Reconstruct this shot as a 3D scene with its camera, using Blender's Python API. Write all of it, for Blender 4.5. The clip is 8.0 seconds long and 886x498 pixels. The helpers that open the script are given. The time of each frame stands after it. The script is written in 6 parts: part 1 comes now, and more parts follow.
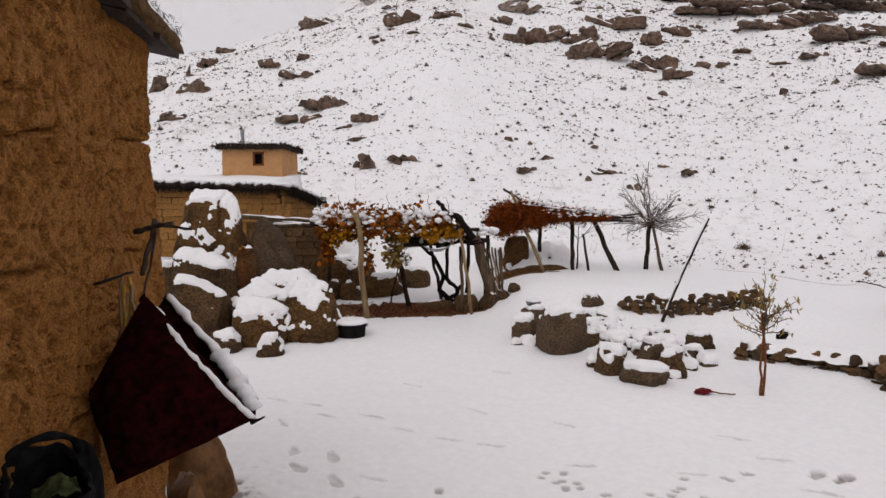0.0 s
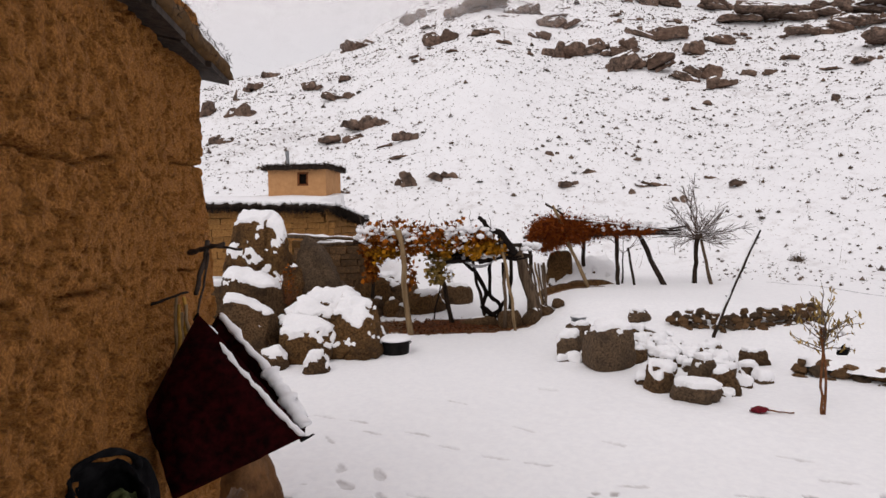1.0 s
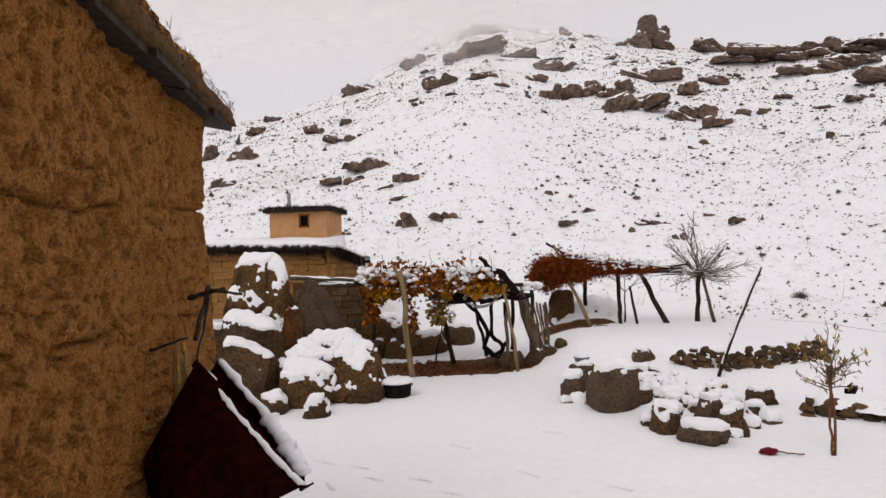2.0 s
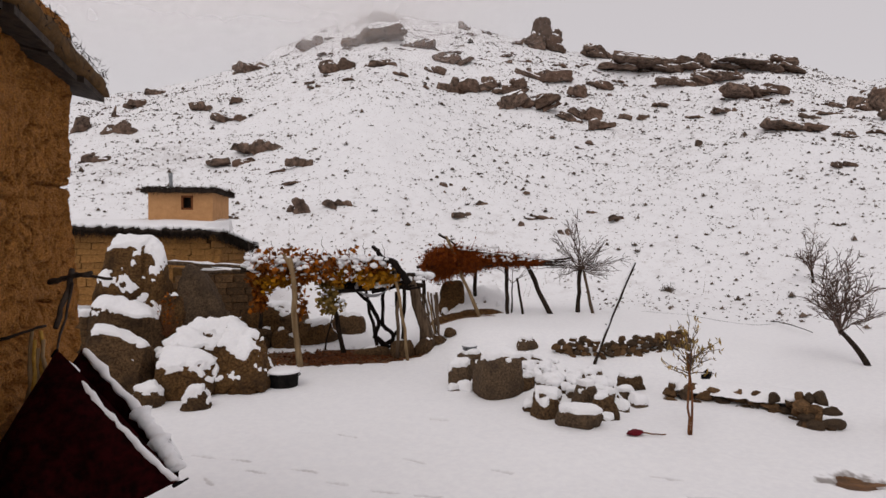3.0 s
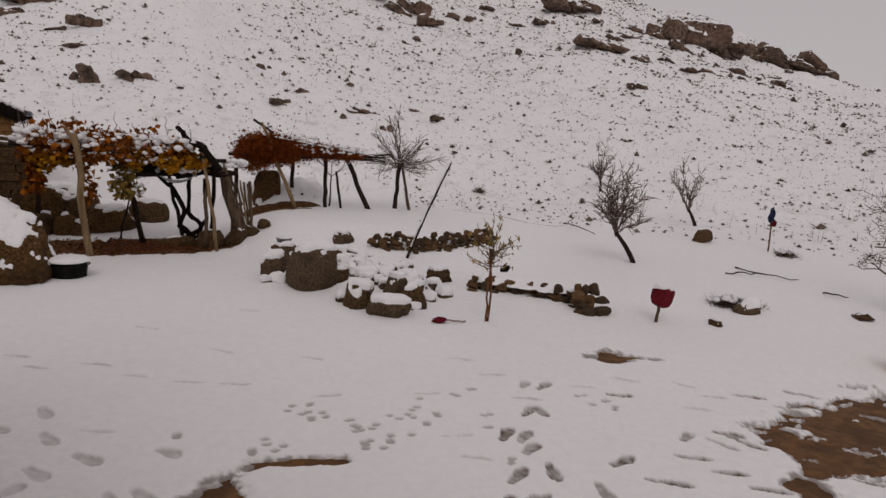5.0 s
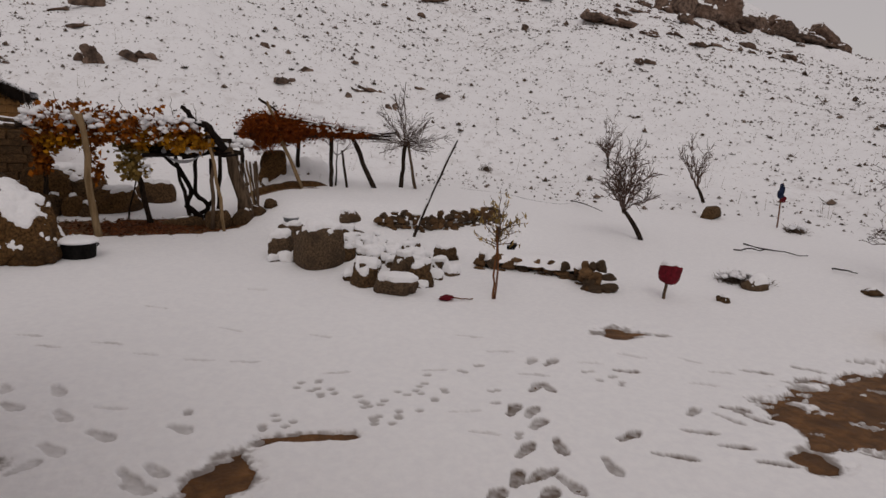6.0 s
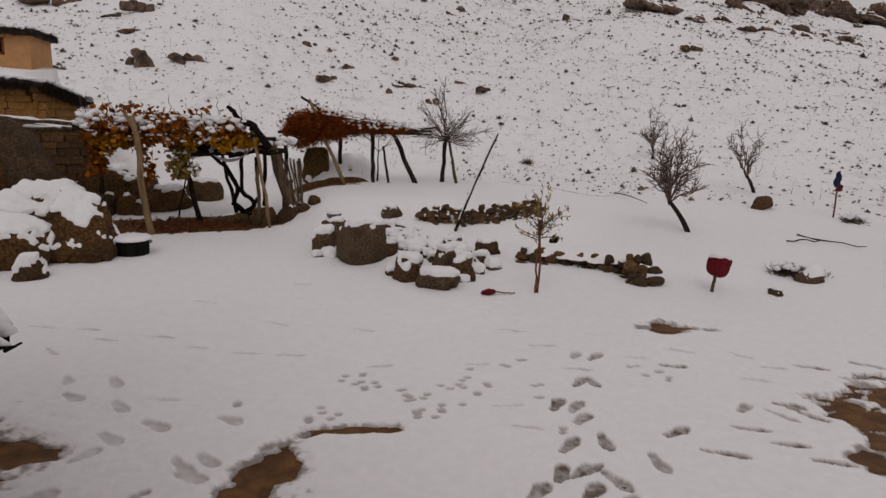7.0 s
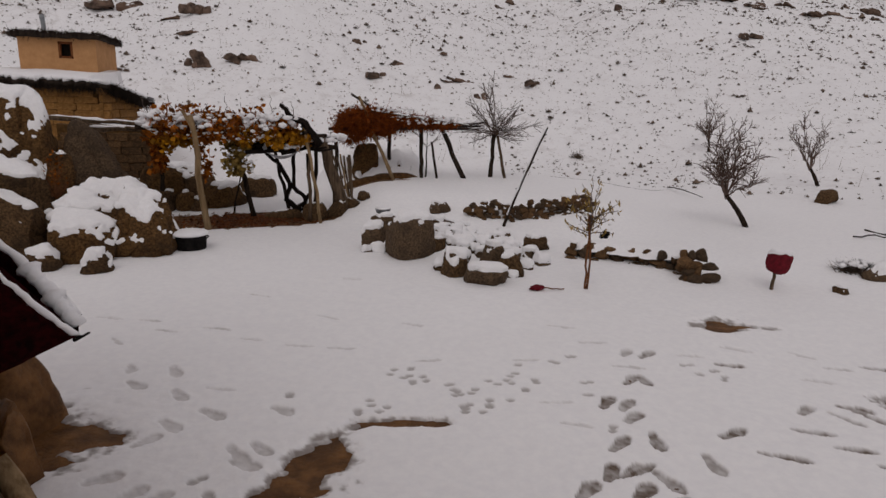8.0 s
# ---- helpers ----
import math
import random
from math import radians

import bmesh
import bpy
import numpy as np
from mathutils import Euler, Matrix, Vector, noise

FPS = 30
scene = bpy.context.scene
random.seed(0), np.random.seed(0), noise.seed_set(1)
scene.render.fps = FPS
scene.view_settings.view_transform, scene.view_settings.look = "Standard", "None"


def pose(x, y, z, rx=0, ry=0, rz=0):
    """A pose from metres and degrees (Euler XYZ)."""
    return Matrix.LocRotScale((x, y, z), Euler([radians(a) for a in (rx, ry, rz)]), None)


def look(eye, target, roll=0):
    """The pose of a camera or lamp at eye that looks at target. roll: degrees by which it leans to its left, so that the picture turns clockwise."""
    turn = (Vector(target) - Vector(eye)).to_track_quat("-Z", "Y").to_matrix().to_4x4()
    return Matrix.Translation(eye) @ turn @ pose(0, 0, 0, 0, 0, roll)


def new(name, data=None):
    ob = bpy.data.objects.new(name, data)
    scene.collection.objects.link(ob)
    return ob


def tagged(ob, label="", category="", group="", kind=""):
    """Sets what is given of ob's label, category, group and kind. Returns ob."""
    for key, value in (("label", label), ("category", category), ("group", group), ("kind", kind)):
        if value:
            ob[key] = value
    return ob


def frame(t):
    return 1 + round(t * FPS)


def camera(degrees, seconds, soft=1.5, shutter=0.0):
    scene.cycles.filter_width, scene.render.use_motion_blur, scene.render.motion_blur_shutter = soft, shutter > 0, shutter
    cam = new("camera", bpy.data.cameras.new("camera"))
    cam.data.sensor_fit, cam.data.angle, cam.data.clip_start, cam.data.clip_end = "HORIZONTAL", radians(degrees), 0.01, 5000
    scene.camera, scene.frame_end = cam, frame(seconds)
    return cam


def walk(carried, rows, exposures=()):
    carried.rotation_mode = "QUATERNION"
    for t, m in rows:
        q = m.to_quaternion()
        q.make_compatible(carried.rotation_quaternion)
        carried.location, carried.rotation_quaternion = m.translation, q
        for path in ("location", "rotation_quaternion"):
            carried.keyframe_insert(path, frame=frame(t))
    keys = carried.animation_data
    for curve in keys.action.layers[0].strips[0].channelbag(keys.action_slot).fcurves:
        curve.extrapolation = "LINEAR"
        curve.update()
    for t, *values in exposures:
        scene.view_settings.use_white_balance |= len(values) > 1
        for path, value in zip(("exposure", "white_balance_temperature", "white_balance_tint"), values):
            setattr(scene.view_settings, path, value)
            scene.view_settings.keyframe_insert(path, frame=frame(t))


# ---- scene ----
cam = camera(72.26, 8.0)
EYE = 2.4
# seconds, eye shift in metres, then turn in degrees
ROWS = [
    (0.0, 0.000, 0.000, 0.000, 84.90, -0.19, -0.12),
    (0.5, -0.010, 0.000, 0.000, 85.08, 0.10, 1.45),
    (1.0, -0.020, 0.000, 0.005, 86.44, 0.89, 3.71),
    (1.2, -0.020, 0.000, 0.010, 87.88, 1.58, 4.43),
    (2.3, -0.010, 0.000, 0.020, 90.33, 1.50, 2.74),
    (2.5, -0.005, 0.000, 0.020, 90.39, 0.97, 0.29),
    (3.0, 0.000, 0.000, 0.020, 89.08, -0.19, -6.18),
    (3.5, 0.010, 0.000, 0.020, 87.44, -0.85, -11.55),
    (4.0, 0.020, 0.000, 0.010, 85.57, -2.18, -18.07),
    (4.5, 0.025, 0.000, 0.000, 83.07, -3.43, -21.84),
    (5.0, 0.030, 0.000, -0.015, 79.95, -4.42, -22.72),
    (5.2, 0.030, 0.000, -0.020, 79.40, -4.11, -23.09),
    (6.5, 0.035, 0.000, -0.035, 77.33, -3.38, -20.66),
    (7.0, 0.035, 0.000, -0.035, 77.22, -2.54, -18.44),
    (7.5, 0.035, 0.000, -0.035, 77.00, -2.11, -16.40),
    (8.0, 0.035, 0.000, -0.035, 76.61, -1.64, -13.99),
]
walk(cam, [(t, pose(x, y, EYE + z, rx, ry, rz)) for t, x, y, z, rx, ry, rz in ROWS],
     exposures=[(0.0, 0.0, 6500, 10), (1.2, 0.16, 6500, 11), (2.5, 0.08, 6500, 10), (3.0, -0.12, 6550, 11), (3.5, -0.3, 6600, 12), (4.5, -0.58, 6700, 13), (6.5, -0.63, 6750, 12), (8.0, -0.62, 6620, 12)])

# ---------------------------------------------------------------- world and light
world = bpy.data.worlds.new("overcast")
scene.world = world
world.use_nodes = True
wn, wl = world.node_tree.nodes, world.node_tree.links
wn.clear()
sky = wn.new("ShaderNodeTexSky")
sky.sky_type = "NISHITA"
sky.sun_disc = False
sky.sun_elevation, sky.sun_rotation = radians(50), radians(-158)
soft_sky = wn.new("ShaderNodeBackground")
soft_sky.inputs["Strength"].default_value = 0.02
cloud = wn.new("ShaderNodeBackground")
cloud.inputs["Color"].default_value = (0.86, 0.79, 0.775, 1)
cloud.inputs["Strength"].default_value = 0.71
both = wn.new("ShaderNodeAddShader")
wout = wn.new("ShaderNodeOutputWorld")
wl.new(sky.outputs[0], soft_sky.inputs["Color"])
wl.new(soft_sky.outputs[0], both.inputs[0])
wl.new(cloud.outputs[0], both.inputs[1])
wl.new(both.outputs[0], wout.inputs["Surface"])

sun_data = bpy.data.lights.new("sun", "SUN")
sun_data.energy, sun_data.angle, sun_data.color = 0.68, radians(40), (1.0, 0.97, 0.93)
sun = new("sun", sun_data)
sun.matrix_world = look((-9.4, -23.3, 30), (0, 0, 0))


# ---------------------------------------------------------------- materials
def deep(c):
    """The richer, darker tone of a damp surface."""
    grey = 0.3 * c[0] + 0.59 * c[1] + 0.11 * c[2]
    return tuple(max(0.0015, (grey + (v - grey) * 1.25) * 0.82) for v in c)


def mat(name, dark, light, scale=6.0, rough=0.85, bump=0.3, spot=None, spot_scale=1.2, spot_amount=0.5, detail=8.0, distance=0.02, metallic=0.0, stretch=(1, 1, 1), random_shift=0.0, gloss=0.2):
    """Two-scale mottled surface with relief."""
    if max(light) < 0.6:
        dark, light, spot = deep(dark), deep(light), deep(spot) if spot else None
    m = bpy.data.materials.new(name)
    m.use_nodes = True
    n, l = m.node_tree.nodes, m.node_tree.links
    p = n["Principled BSDF"]
    p.inputs["Roughness"].default_value = rough
    p.inputs["Metallic"].default_value = metallic
    p.inputs["Specular IOR Level"].default_value = gloss
    co = n.new("ShaderNodeTexCoord")
    mp = n.new("ShaderNodeMapping")
    mp.inputs["Scale"].default_value = stretch
    l.new(co.outputs["Object"], mp.inputs["Vector"])
    a = n.new("ShaderNodeTexNoise")
    a.inputs["Scale"].default_value, a.inputs["Detail"].default_value = scale, detail
    a.inputs["Roughness"].default_value = 0.65
    l.new(mp.outputs[0], a.inputs["Vector"])
    ramp = n.new("ShaderNodeValToRGB")
    ramp.color_ramp.elements[0].position, ramp.color_ramp.elements[1].position = 0.38, 0.63
    ramp.color_ramp.elements[0].color, ramp.color_ramp.elements[1].color = (*dark, 1), (*light, 1)
    l.new(a.outputs["Fac"], ramp.inputs[0])
    colour = ramp.outputs[0]
    if spot:
        b = n.new("ShaderNodeTexNoise")
        b.inputs["Scale"].default_value, b.inputs["Detail"].default_value = spot_scale, 5.0
        l.new(mp.outputs[0], b.inputs["Vector"])
        r2 = n.new("ShaderNodeValToRGB")
        r2.color_ramp.elements[0].position, r2.color_ramp.elements[1].position = 0.5, 0.66
        r2.color_ramp.elements[1].color = (spot_amount,) * 3 + (1,)
        l.new(b.outputs["Fac"], r2.inputs[0])
        mix = n.new("ShaderNodeMixRGB")
        mix.inputs["Color2"].default_value = (*spot, 1)
        l.new(r2.outputs[0], mix.inputs["Fac"])
        l.new(colour, mix.inputs["Color1"])
        colour = mix.outputs[0]
    if random_shift:
        info = n.new("ShaderNodeObjectInfo")
        geo = n.new("ShaderNodeNewGeometry")
        add = n.new("ShaderNodeMath")
        l.new(info.outputs["Random"], add.inputs[0])
        l.new(geo.outputs["Random Per Island"], add.inputs[1])
        frac = n.new("ShaderNodeMath")
        frac.operation = "FRACT"
        l.new(add.outputs[0], frac.inputs[0])
        rng = n.new("ShaderNodeMapRange")
        rng.inputs["To Min"].default_value, rng.inputs["To Max"].default_value = 1 - random_shift, 1 + random_shift
        l.new(frac.outputs[0], rng.inputs["Value"])
        hsv = n.new("ShaderNodeHueSaturation")
        l.new(rng.outputs[0], hsv.inputs["Value"])
        l.new(colour, hsv.inputs["Color"])
        colour = hsv.outputs[0]
    l.new(colour, p.inputs["Base Color"])
    if bump:
        bp = n.new("ShaderNodeBump")
        bp.inputs["Strength"].default_value, bp.inputs["Distance"].default_value = bump, distance
        l.new(a.outputs["Fac"], bp.inputs["Height"])
        l.new(bp.outputs[0], p.inputs["Normal"])
    return m


SNOW = mat("snow", (0.83, 0.83, 0.85), (0.88, 0.88, 0.89), 14, 0.6, 0.25, detail=6, distance=0.02)
SNOW_CAP = mat("snow_cap", (0.83, 0.83, 0.85), (0.88, 0.88, 0.89), 18, 0.6, 0.3, distance=0.02)
MUD = mat("wet_mud", (0.085, 0.043, 0.019), (0.205, 0.108, 0.052), 7, 0.6, 0.6, (0.07, 0.036, 0.018), 2.0, 0.7, distance=0.03, gloss=0.2)
ADOBE = mat("straw_mud_plaster", (0.30, 0.115, 0.024), (0.66, 0.285, 0.066), 90, 0.95, 1.0, (0.43, 0.178, 0.040), 6.0, 0.3, distance=0.06, detail=12)
ADOBE_HUT = mat("smooth_mud_plaster", (0.47, 0.275, 0.155), (0.57, 0.345, 0.20), 5, 0.95, 0.25, (0.41, 0.24, 0.135), 1.4, 0.5)
STRAW = mat("dry_straw", (0.30, 0.18, 0.06), (0.48, 0.31, 0.12), 30, 0.9, 0.2, random_shift=0.4)
STONE_WALL = mat("ochre_stone", (0.20, 0.105, 0.045), (0.40, 0.235, 0.115), 9, 0.9, 0.6, (0.17, 0.085, 0.035), 2, 0.6, random_shift=0.16)
RUBBLE = mat("dark_rubble", (0.045, 0.028, 0.016), (0.20, 0.122, 0.070), 9, 0.9, 0.7, (0.06, 0.04, 0.025), 3, 0.6, random_shift=0.35)
DARK_EARTH = mat("dark_earth", (0.05, 0.028, 0.014), (0.13, 0.072, 0.036), 12, 0.9, 0.6)
MORTAR = mat("mud_mortar", (0.06, 0.035, 0.016), (0.13, 0.075, 0.035), 12, 0.95, 0.6)
ROCK = mat("lichened_rock", (0.045, 0.029, 0.017), (0.165, 0.105, 0.062), 30, 0.95, 1.0, (0.035, 0.024, 0.016), 3.0, 0.7, distance=0.05, random_shift=0.2, detail=12)
ROCK_OCHRE = mat("ochre_rock", (0.055, 0.032, 0.016), (0.205, 0.12, 0.06), 28, 0.95, 1.0, (0.035, 0.023, 0.015), 2.4, 0.75, distance=0.05, detail=12)
ROCK_GREY = mat("grey_rock", (0.06, 0.043, 0.03), (0.19, 0.134, 0.091), 34, 0.95, 1.0, (0.05, 0.037, 0.028), 3.2, 0.65, distance=0.04, detail=12)
CRAG = mat("dark_crag", (0.055, 0.041, 0.034), (0.24, 0.175, 0.14), 2.4, 0.9, 0.8, (0.12, 0.075, 0.055), 0.4, 0.6, distance=0.2, random_shift=0.2)
BARK = mat("dark_bark", (0.010, 0.0075, 0.006), (0.05, 0.036, 0.027), 30, 0.9, 0.6, stretch=(1, 1, 0.3), gloss=0.1)
VINE = mat("black_vine", (0.006, 0.0045, 0.004), (0.022, 0.016, 0.013), 30, 0.9, 0.6, stretch=(1, 1, 0.3), gloss=0.1)
TWIG = mat("grey_twig", (0.07, 0.05, 0.042), (0.16, 0.125, 0.105), 20, 0.9, 0.2)
TWIG_BROWN = mat("brown_twig", (0.085, 0.06, 0.05), (0.19, 0.14, 0.12), 20, 0.9, 0.2)
TWIG_RED = mat("reddish_twig", (0.10, 0.045, 0.025), (0.20, 0.095, 0.05), 20, 0.9, 0.2)
POLE = mat("weathered_pole", (0.16, 0.11, 0.065), (0.34, 0.25, 0.16), 18, 0.85, 0.4, stretch=(1, 1, 0.12))
LOG = mat("grey_log", (0.055, 0.039, 0.027), (0.17, 0.125, 0.09), 16, 0.9, 0.5, stretch=(1, 1, 0.12))
DARK_WOOD = mat("smoked_wood", (0.018, 0.013, 0.011), (0.06, 0.045, 0.035), 18, 0.8, 0.4, stretch=(1, 1, 0.15))
LEAF_DRY = mat("rusty_vine_leaf", (0.11, 0.036, 0.010), (0.36, 0.13, 0.032), 8, 0.8, 0, random_shift=0.5)
LEAF_GOLD = mat("golden_vine_leaf", (0.22, 0.10, 0.012), (0.42, 0.21, 0.028), 8, 0.8, 0, random_shift=0.4)
LEAF_OLIVE = mat("olive_leaf", (0.22, 0.155, 0.06), (0.42, 0.30, 0.13), 8, 0.8, 0, random_shift=0.4)
LITTER = mat("leaf_litter", (0.06, 0.022, 0.012), (0.19, 0.075, 0.035), 26, 0.9, 0, random_shift=0.5)
BRUSH = mat("red_brown_brush", (0.11, 0.028, 0.008), (0.27, 0.08, 0.022), 12, 0.9, 0, random_shift=0.5)
TUFT = mat("dead_shrub", (0.06, 0.045, 0.035), (0.17, 0.13, 0.105), 3, 0.9, 0, random_shift=0.45)
STEM = mat("dry_stem", (0.14, 0.10, 0.075), (0.25, 0.19, 0.15), 10, 0.9, 0)
BAG = mat("dark_red_carpet_cloth", (0.010, 0.0016, 0.002), (0.042, 0.006, 0.007), 20, 0.95, 0.6, (0.06, 0.010, 0.011), 5, 0.35, distance=0.01, gloss=0.08)
BAG_RED = mat("red_cloth", (0.08, 0.01, 0.014), (0.16, 0.02, 0.028), 16, 0.9, 0.4, distance=0.01)
BLACK_CLOTH = mat("black_cloth", (0.004, 0.004, 0.0045), (0.016, 0.0155, 0.0165), 12, 0.95, 0.5, distance=0.01, gloss=0.05)
GREEN_CLOTH = mat("faded_green_cloth", (0.025, 0.032, 0.014), (0.085, 0.095, 0.045), 14, 0.9, 0.4, distance=0.01)
IRON = mat("soot_black_iron", (0.005, 0.005, 0.005), (0.018, 0.016, 0.015), 14, 0.9, 0.3, distance=0.01, gloss=0.08)
ZINC = mat("dull_zinc", (0.20, 0.21, 0.22), (0.34, 0.35, 0.36), 14, 0.5, 0.2, metallic=0.6)
HOSE = mat("grey_hose", (0.32, 0.32, 0.33), (0.45, 0.45, 0.46), 10, 0.6, 0.1)
BLUE_CLOTH = mat("dark_blue_cloth", (0.01, 0.014, 0.035), (0.03, 0.04, 0.08), 10, 0.9, 0.3)
YELLOW = mat("yellow_plastic", (0.55, 0.33, 0.01), (0.70, 0.42, 0.02), 8, 0.5, 0.1)
GLASS_DARK = mat("dark_room", (0.012, 0.01, 0.008), (0.02, 0.016, 0.012), 4, 0.9, 0)
FRAME_WOOD = mat("red_brown_frame", (0.12, 0.045, 0.02), (0.22, 0.09, 0.045), 20, 0.7, 0.3)

# patchy thin snow over grass and soil on the open slope
n, l = SNOW.node_tree.nodes, SNOW.node_tree.links
geo = n.new("ShaderNodeNewGeometry")
lng = n.new("ShaderNodeVectorMath")
lng.operation = "LENGTH"
l.new(geo.outputs["Position"], lng.inputs[0])
far = n.new("ShaderNodeMapRange")
far.inputs["From Min"].default_value, far.inputs["From Max"].default_value = 15, 24
l.new(lng.outputs["Value"], far.inputs["Value"])
big = n.new("ShaderNodeTexNoise")
big.inputs["Scale"].default_value, big.inputs["Detail"].default_value = 0.06, 4
fine = n.new("ShaderNodeTexNoise")
fine.inputs["Scale"].default_value, fine.inputs["Detail"].default_value, fine.inputs["Roughness"].default_value = 1.3, 8, 0.75
for t in (big, fine):
    l.new(geo.outputs["Position"], t.inputs["Vector"])
mixn = n.new("ShaderNodeMath")
mixn.operation = "MULTIPLY_ADD"
mixn.inputs[1].default_value = 0.35
l.new(big.outputs["Fac"], mixn.inputs[0])
l.new(fine.outputs["Fac"], mixn.inputs[2])
thr = n.new("ShaderNodeMapRange")
thr.inputs["From Min"].default_value, thr.inputs["From Max"].default_value = 0.72, 0.86
thr.inputs["To Max"].default_value = 0.3
l.new(mixn.outputs[0], thr.inputs["Value"])
speck = n.new("ShaderNodeTexNoise")
speck.inputs["Scale"].default_value, speck.inputs["Detail"].default_value, speck.inputs["Roughness"].default_value = 4.5, 5, 0.75
l.new(geo.outputs["Position"], speck.inputs["Vector"])
thr2 = n.new("ShaderNodeMapRange")
thr2.inputs["From Min"].default_value, thr2.inputs["From Max"].default_value = 0.605, 0.67
thr2.inputs["To Max"].default_value = 0.85
l.new(speck.outputs["Fac"], thr2.inputs["Value"])
most = n.new("ShaderNodeMath")
most.operation = "MAXIMUM"
l.new(thr.outputs[0], most.inputs[0])
l.new(thr2.outputs[0], most.inputs[1])
amt = n.new("ShaderNodeMath")
amt.operation = "MULTIPLY"
l.new(most.outputs[0], amt.inputs[0])
l.new(far.outputs[0], amt.inputs[1])
soil = n.new("ShaderNodeMixRGB")
soil.inputs["Color2"].default_value = (0.22, 0.165, 0.125, 1)
l.new(amt.outputs[0], soil.inputs["Fac"])
prin = n["Principled BSDF"]
l.new(prin.inputs["Base Color"].links[0].from_socket, soil.inputs["Color1"])
trod = n.new("ShaderNodeAttribute")
trod.attribute_name = "slush"
wet_mix = n.new("ShaderNodeMixRGB")
wet_mix.inputs["Color2"].default_value = (0.12, 0.086, 0.062, 1)
l.new(trod.outputs["Fac"], wet_mix.inputs["Fac"])
l.new(soil.outputs[0], wet_mix.inputs["Color1"])
l.new(wet_mix.outputs[0], prin.inputs["Base Color"])

# ---------------------------------------------------------------- terrain
RIDGE_AZ = (-180, -60, -30, -22, -18, -12, -7, -2, 1, 8, 13, 20, 25, 30, 35, 38, 40, 43, 47, 49, 53, 57, 65, 80, 120, 180)
RIDGE_EL = (4, 6, 8.5, 11.6, 13.0, 15.2, 17.4, 19.6, 20.2, 19.3, 18.0, 16.4, 15.6, 15.6, 14.8, 13.5, 12.3, 12.2, 10.5, 9.4, 7.5, 6.5, 5, 4, 4, 4)
FOOT_AZ = (-180, -40, -25, -8, 5, 20, 30, 40, 50, 65, 90, 180)
FOOT_R = (26, 22, 19, 19, 19, 20, 20, 20, 20, 20, 24, 26)
RIDGE_R = 115.0
TABLE_AZ = np.arange(-180, 181, 1.0)
BELL = np.exp(-np.linspace(-2, 2, 9) ** 2)
TABLE_EL = np.convolve(np.pad(np.interp(TABLE_AZ, RIDGE_AZ, RIDGE_EL), 4, mode="edge"), BELL / BELL.sum(), "valid")


def smooth(a, b, v):
    k = np.clip((v - a) / (b - a), 0, 1)
    return k * k * (3 - 2 * k)


def lattice(ix, iy, seed):
    h = (ix.astype(np.int64) * 374761393 + iy.astype(np.int64) * 668265263 + seed * 1274126177) & 0x7FFFFFFF
    h = ((h ^ (h >> 13)) * 1274126177) & 0x7FFFFFFF
    return ((h ^ (h >> 16)) & 0xFFFF) / 65535.0


def vnoise(x, y, seed=0):
    fx, fy = np.floor(x), np.floor(y)
    u, v = x - fx, y - fy
    u, v = u * u * (3 - 2 * u), v * v * (3 - 2 * v)
    ix, iy = fx.astype(int), fy.astype(int)
    a, b = lattice(ix, iy, seed), lattice(ix + 1, iy, seed)
    c, d = lattice(ix, iy + 1, seed), lattice(ix + 1, iy + 1, seed)
    return (a * (1 - u) + b * u) * (1 - v) + (c * (1 - u) + d * u) * v - 0.5


def fbm(x, y, seed=0, octaves=4):
    total, amp = 0.0, 1.0
    for k in range(octaves):
        total = total + amp * vnoise(x * 2 ** k, y * 2 ** k, seed + 17 * k)
        amp *= 0.5
    return total


def height(x, y):
    """Bare ground height in metres."""
    x, y = np.asarray(x, float), np.asarray(y, float)
    r = np.hypot(x, y)
    az = np.degrees(np.arctan2(x, y))
    el = np.interp(az, TABLE_AZ, TABLE_EL)
    r0 = np.interp(az, FOOT_AZ, FOOT_R)
    terrace = 0.5 * smooth(11.0, 13.2, r) * smooth(2, 9, az) * (1 - smooth(27, 36, az))
    lift = 0.045 * np.clip(r - 9, 0, 30) * smooth(26, 40, az)
    back = 0.04 * np.clip(r - 12, 0, 30) * (1 - smooth(0, 8, az))
    u, v = 0.62 * (x - 2.65) - 0.78 * (y - 9.4), 0.78 * (x - 2.65) + 0.62 * (y - 9.4)
    mound = 0.2 * np.exp(-(u / 1.15) ** 4 - (v / 0.6) ** 4)
    base = terrace + lift + back + mound
    top = RIDGE_R * np.tan(np.radians(el)) + 2.4
    run = np.clip((r - r0) / (RIDGE_R - r0), 0, 1)
    hill = (top - base) * (0.82 * run + 0.18 * run ** 2) * smooth(-0.02, 0.06, run)
    past = 1 - 0.5 * smooth(RIDGE_R, RIDGE_R * 1.6, r)
    rough = fbm(x / 9, y / 9, 5) * 1.6 * smooth(20, 60, r) + fbm(x / 2.2, y / 2.2, 9) * 0.35 * smooth(14, 28, r) + fbm(x / 0.7, y / 0.7, 13, 3) * 0.16 * smooth(17, 26, r)
    return (base + hill) * past + rough + fbm(x / 1.7, y / 1.7, 3) * 0.05 * smooth(3, 7, r)


# ---------------------------------------------------------------- helpers
def part(name, bm, material, parent=None, label="", smooth_faces=True):
    """Links a bmesh as one mesh object under a thing or a part."""
    me = bpy.data.meshes.new(name)
    bm.to_mesh(me)
    bm.free()
    return mesh_part(name, me, material, parent, label, smooth_faces)


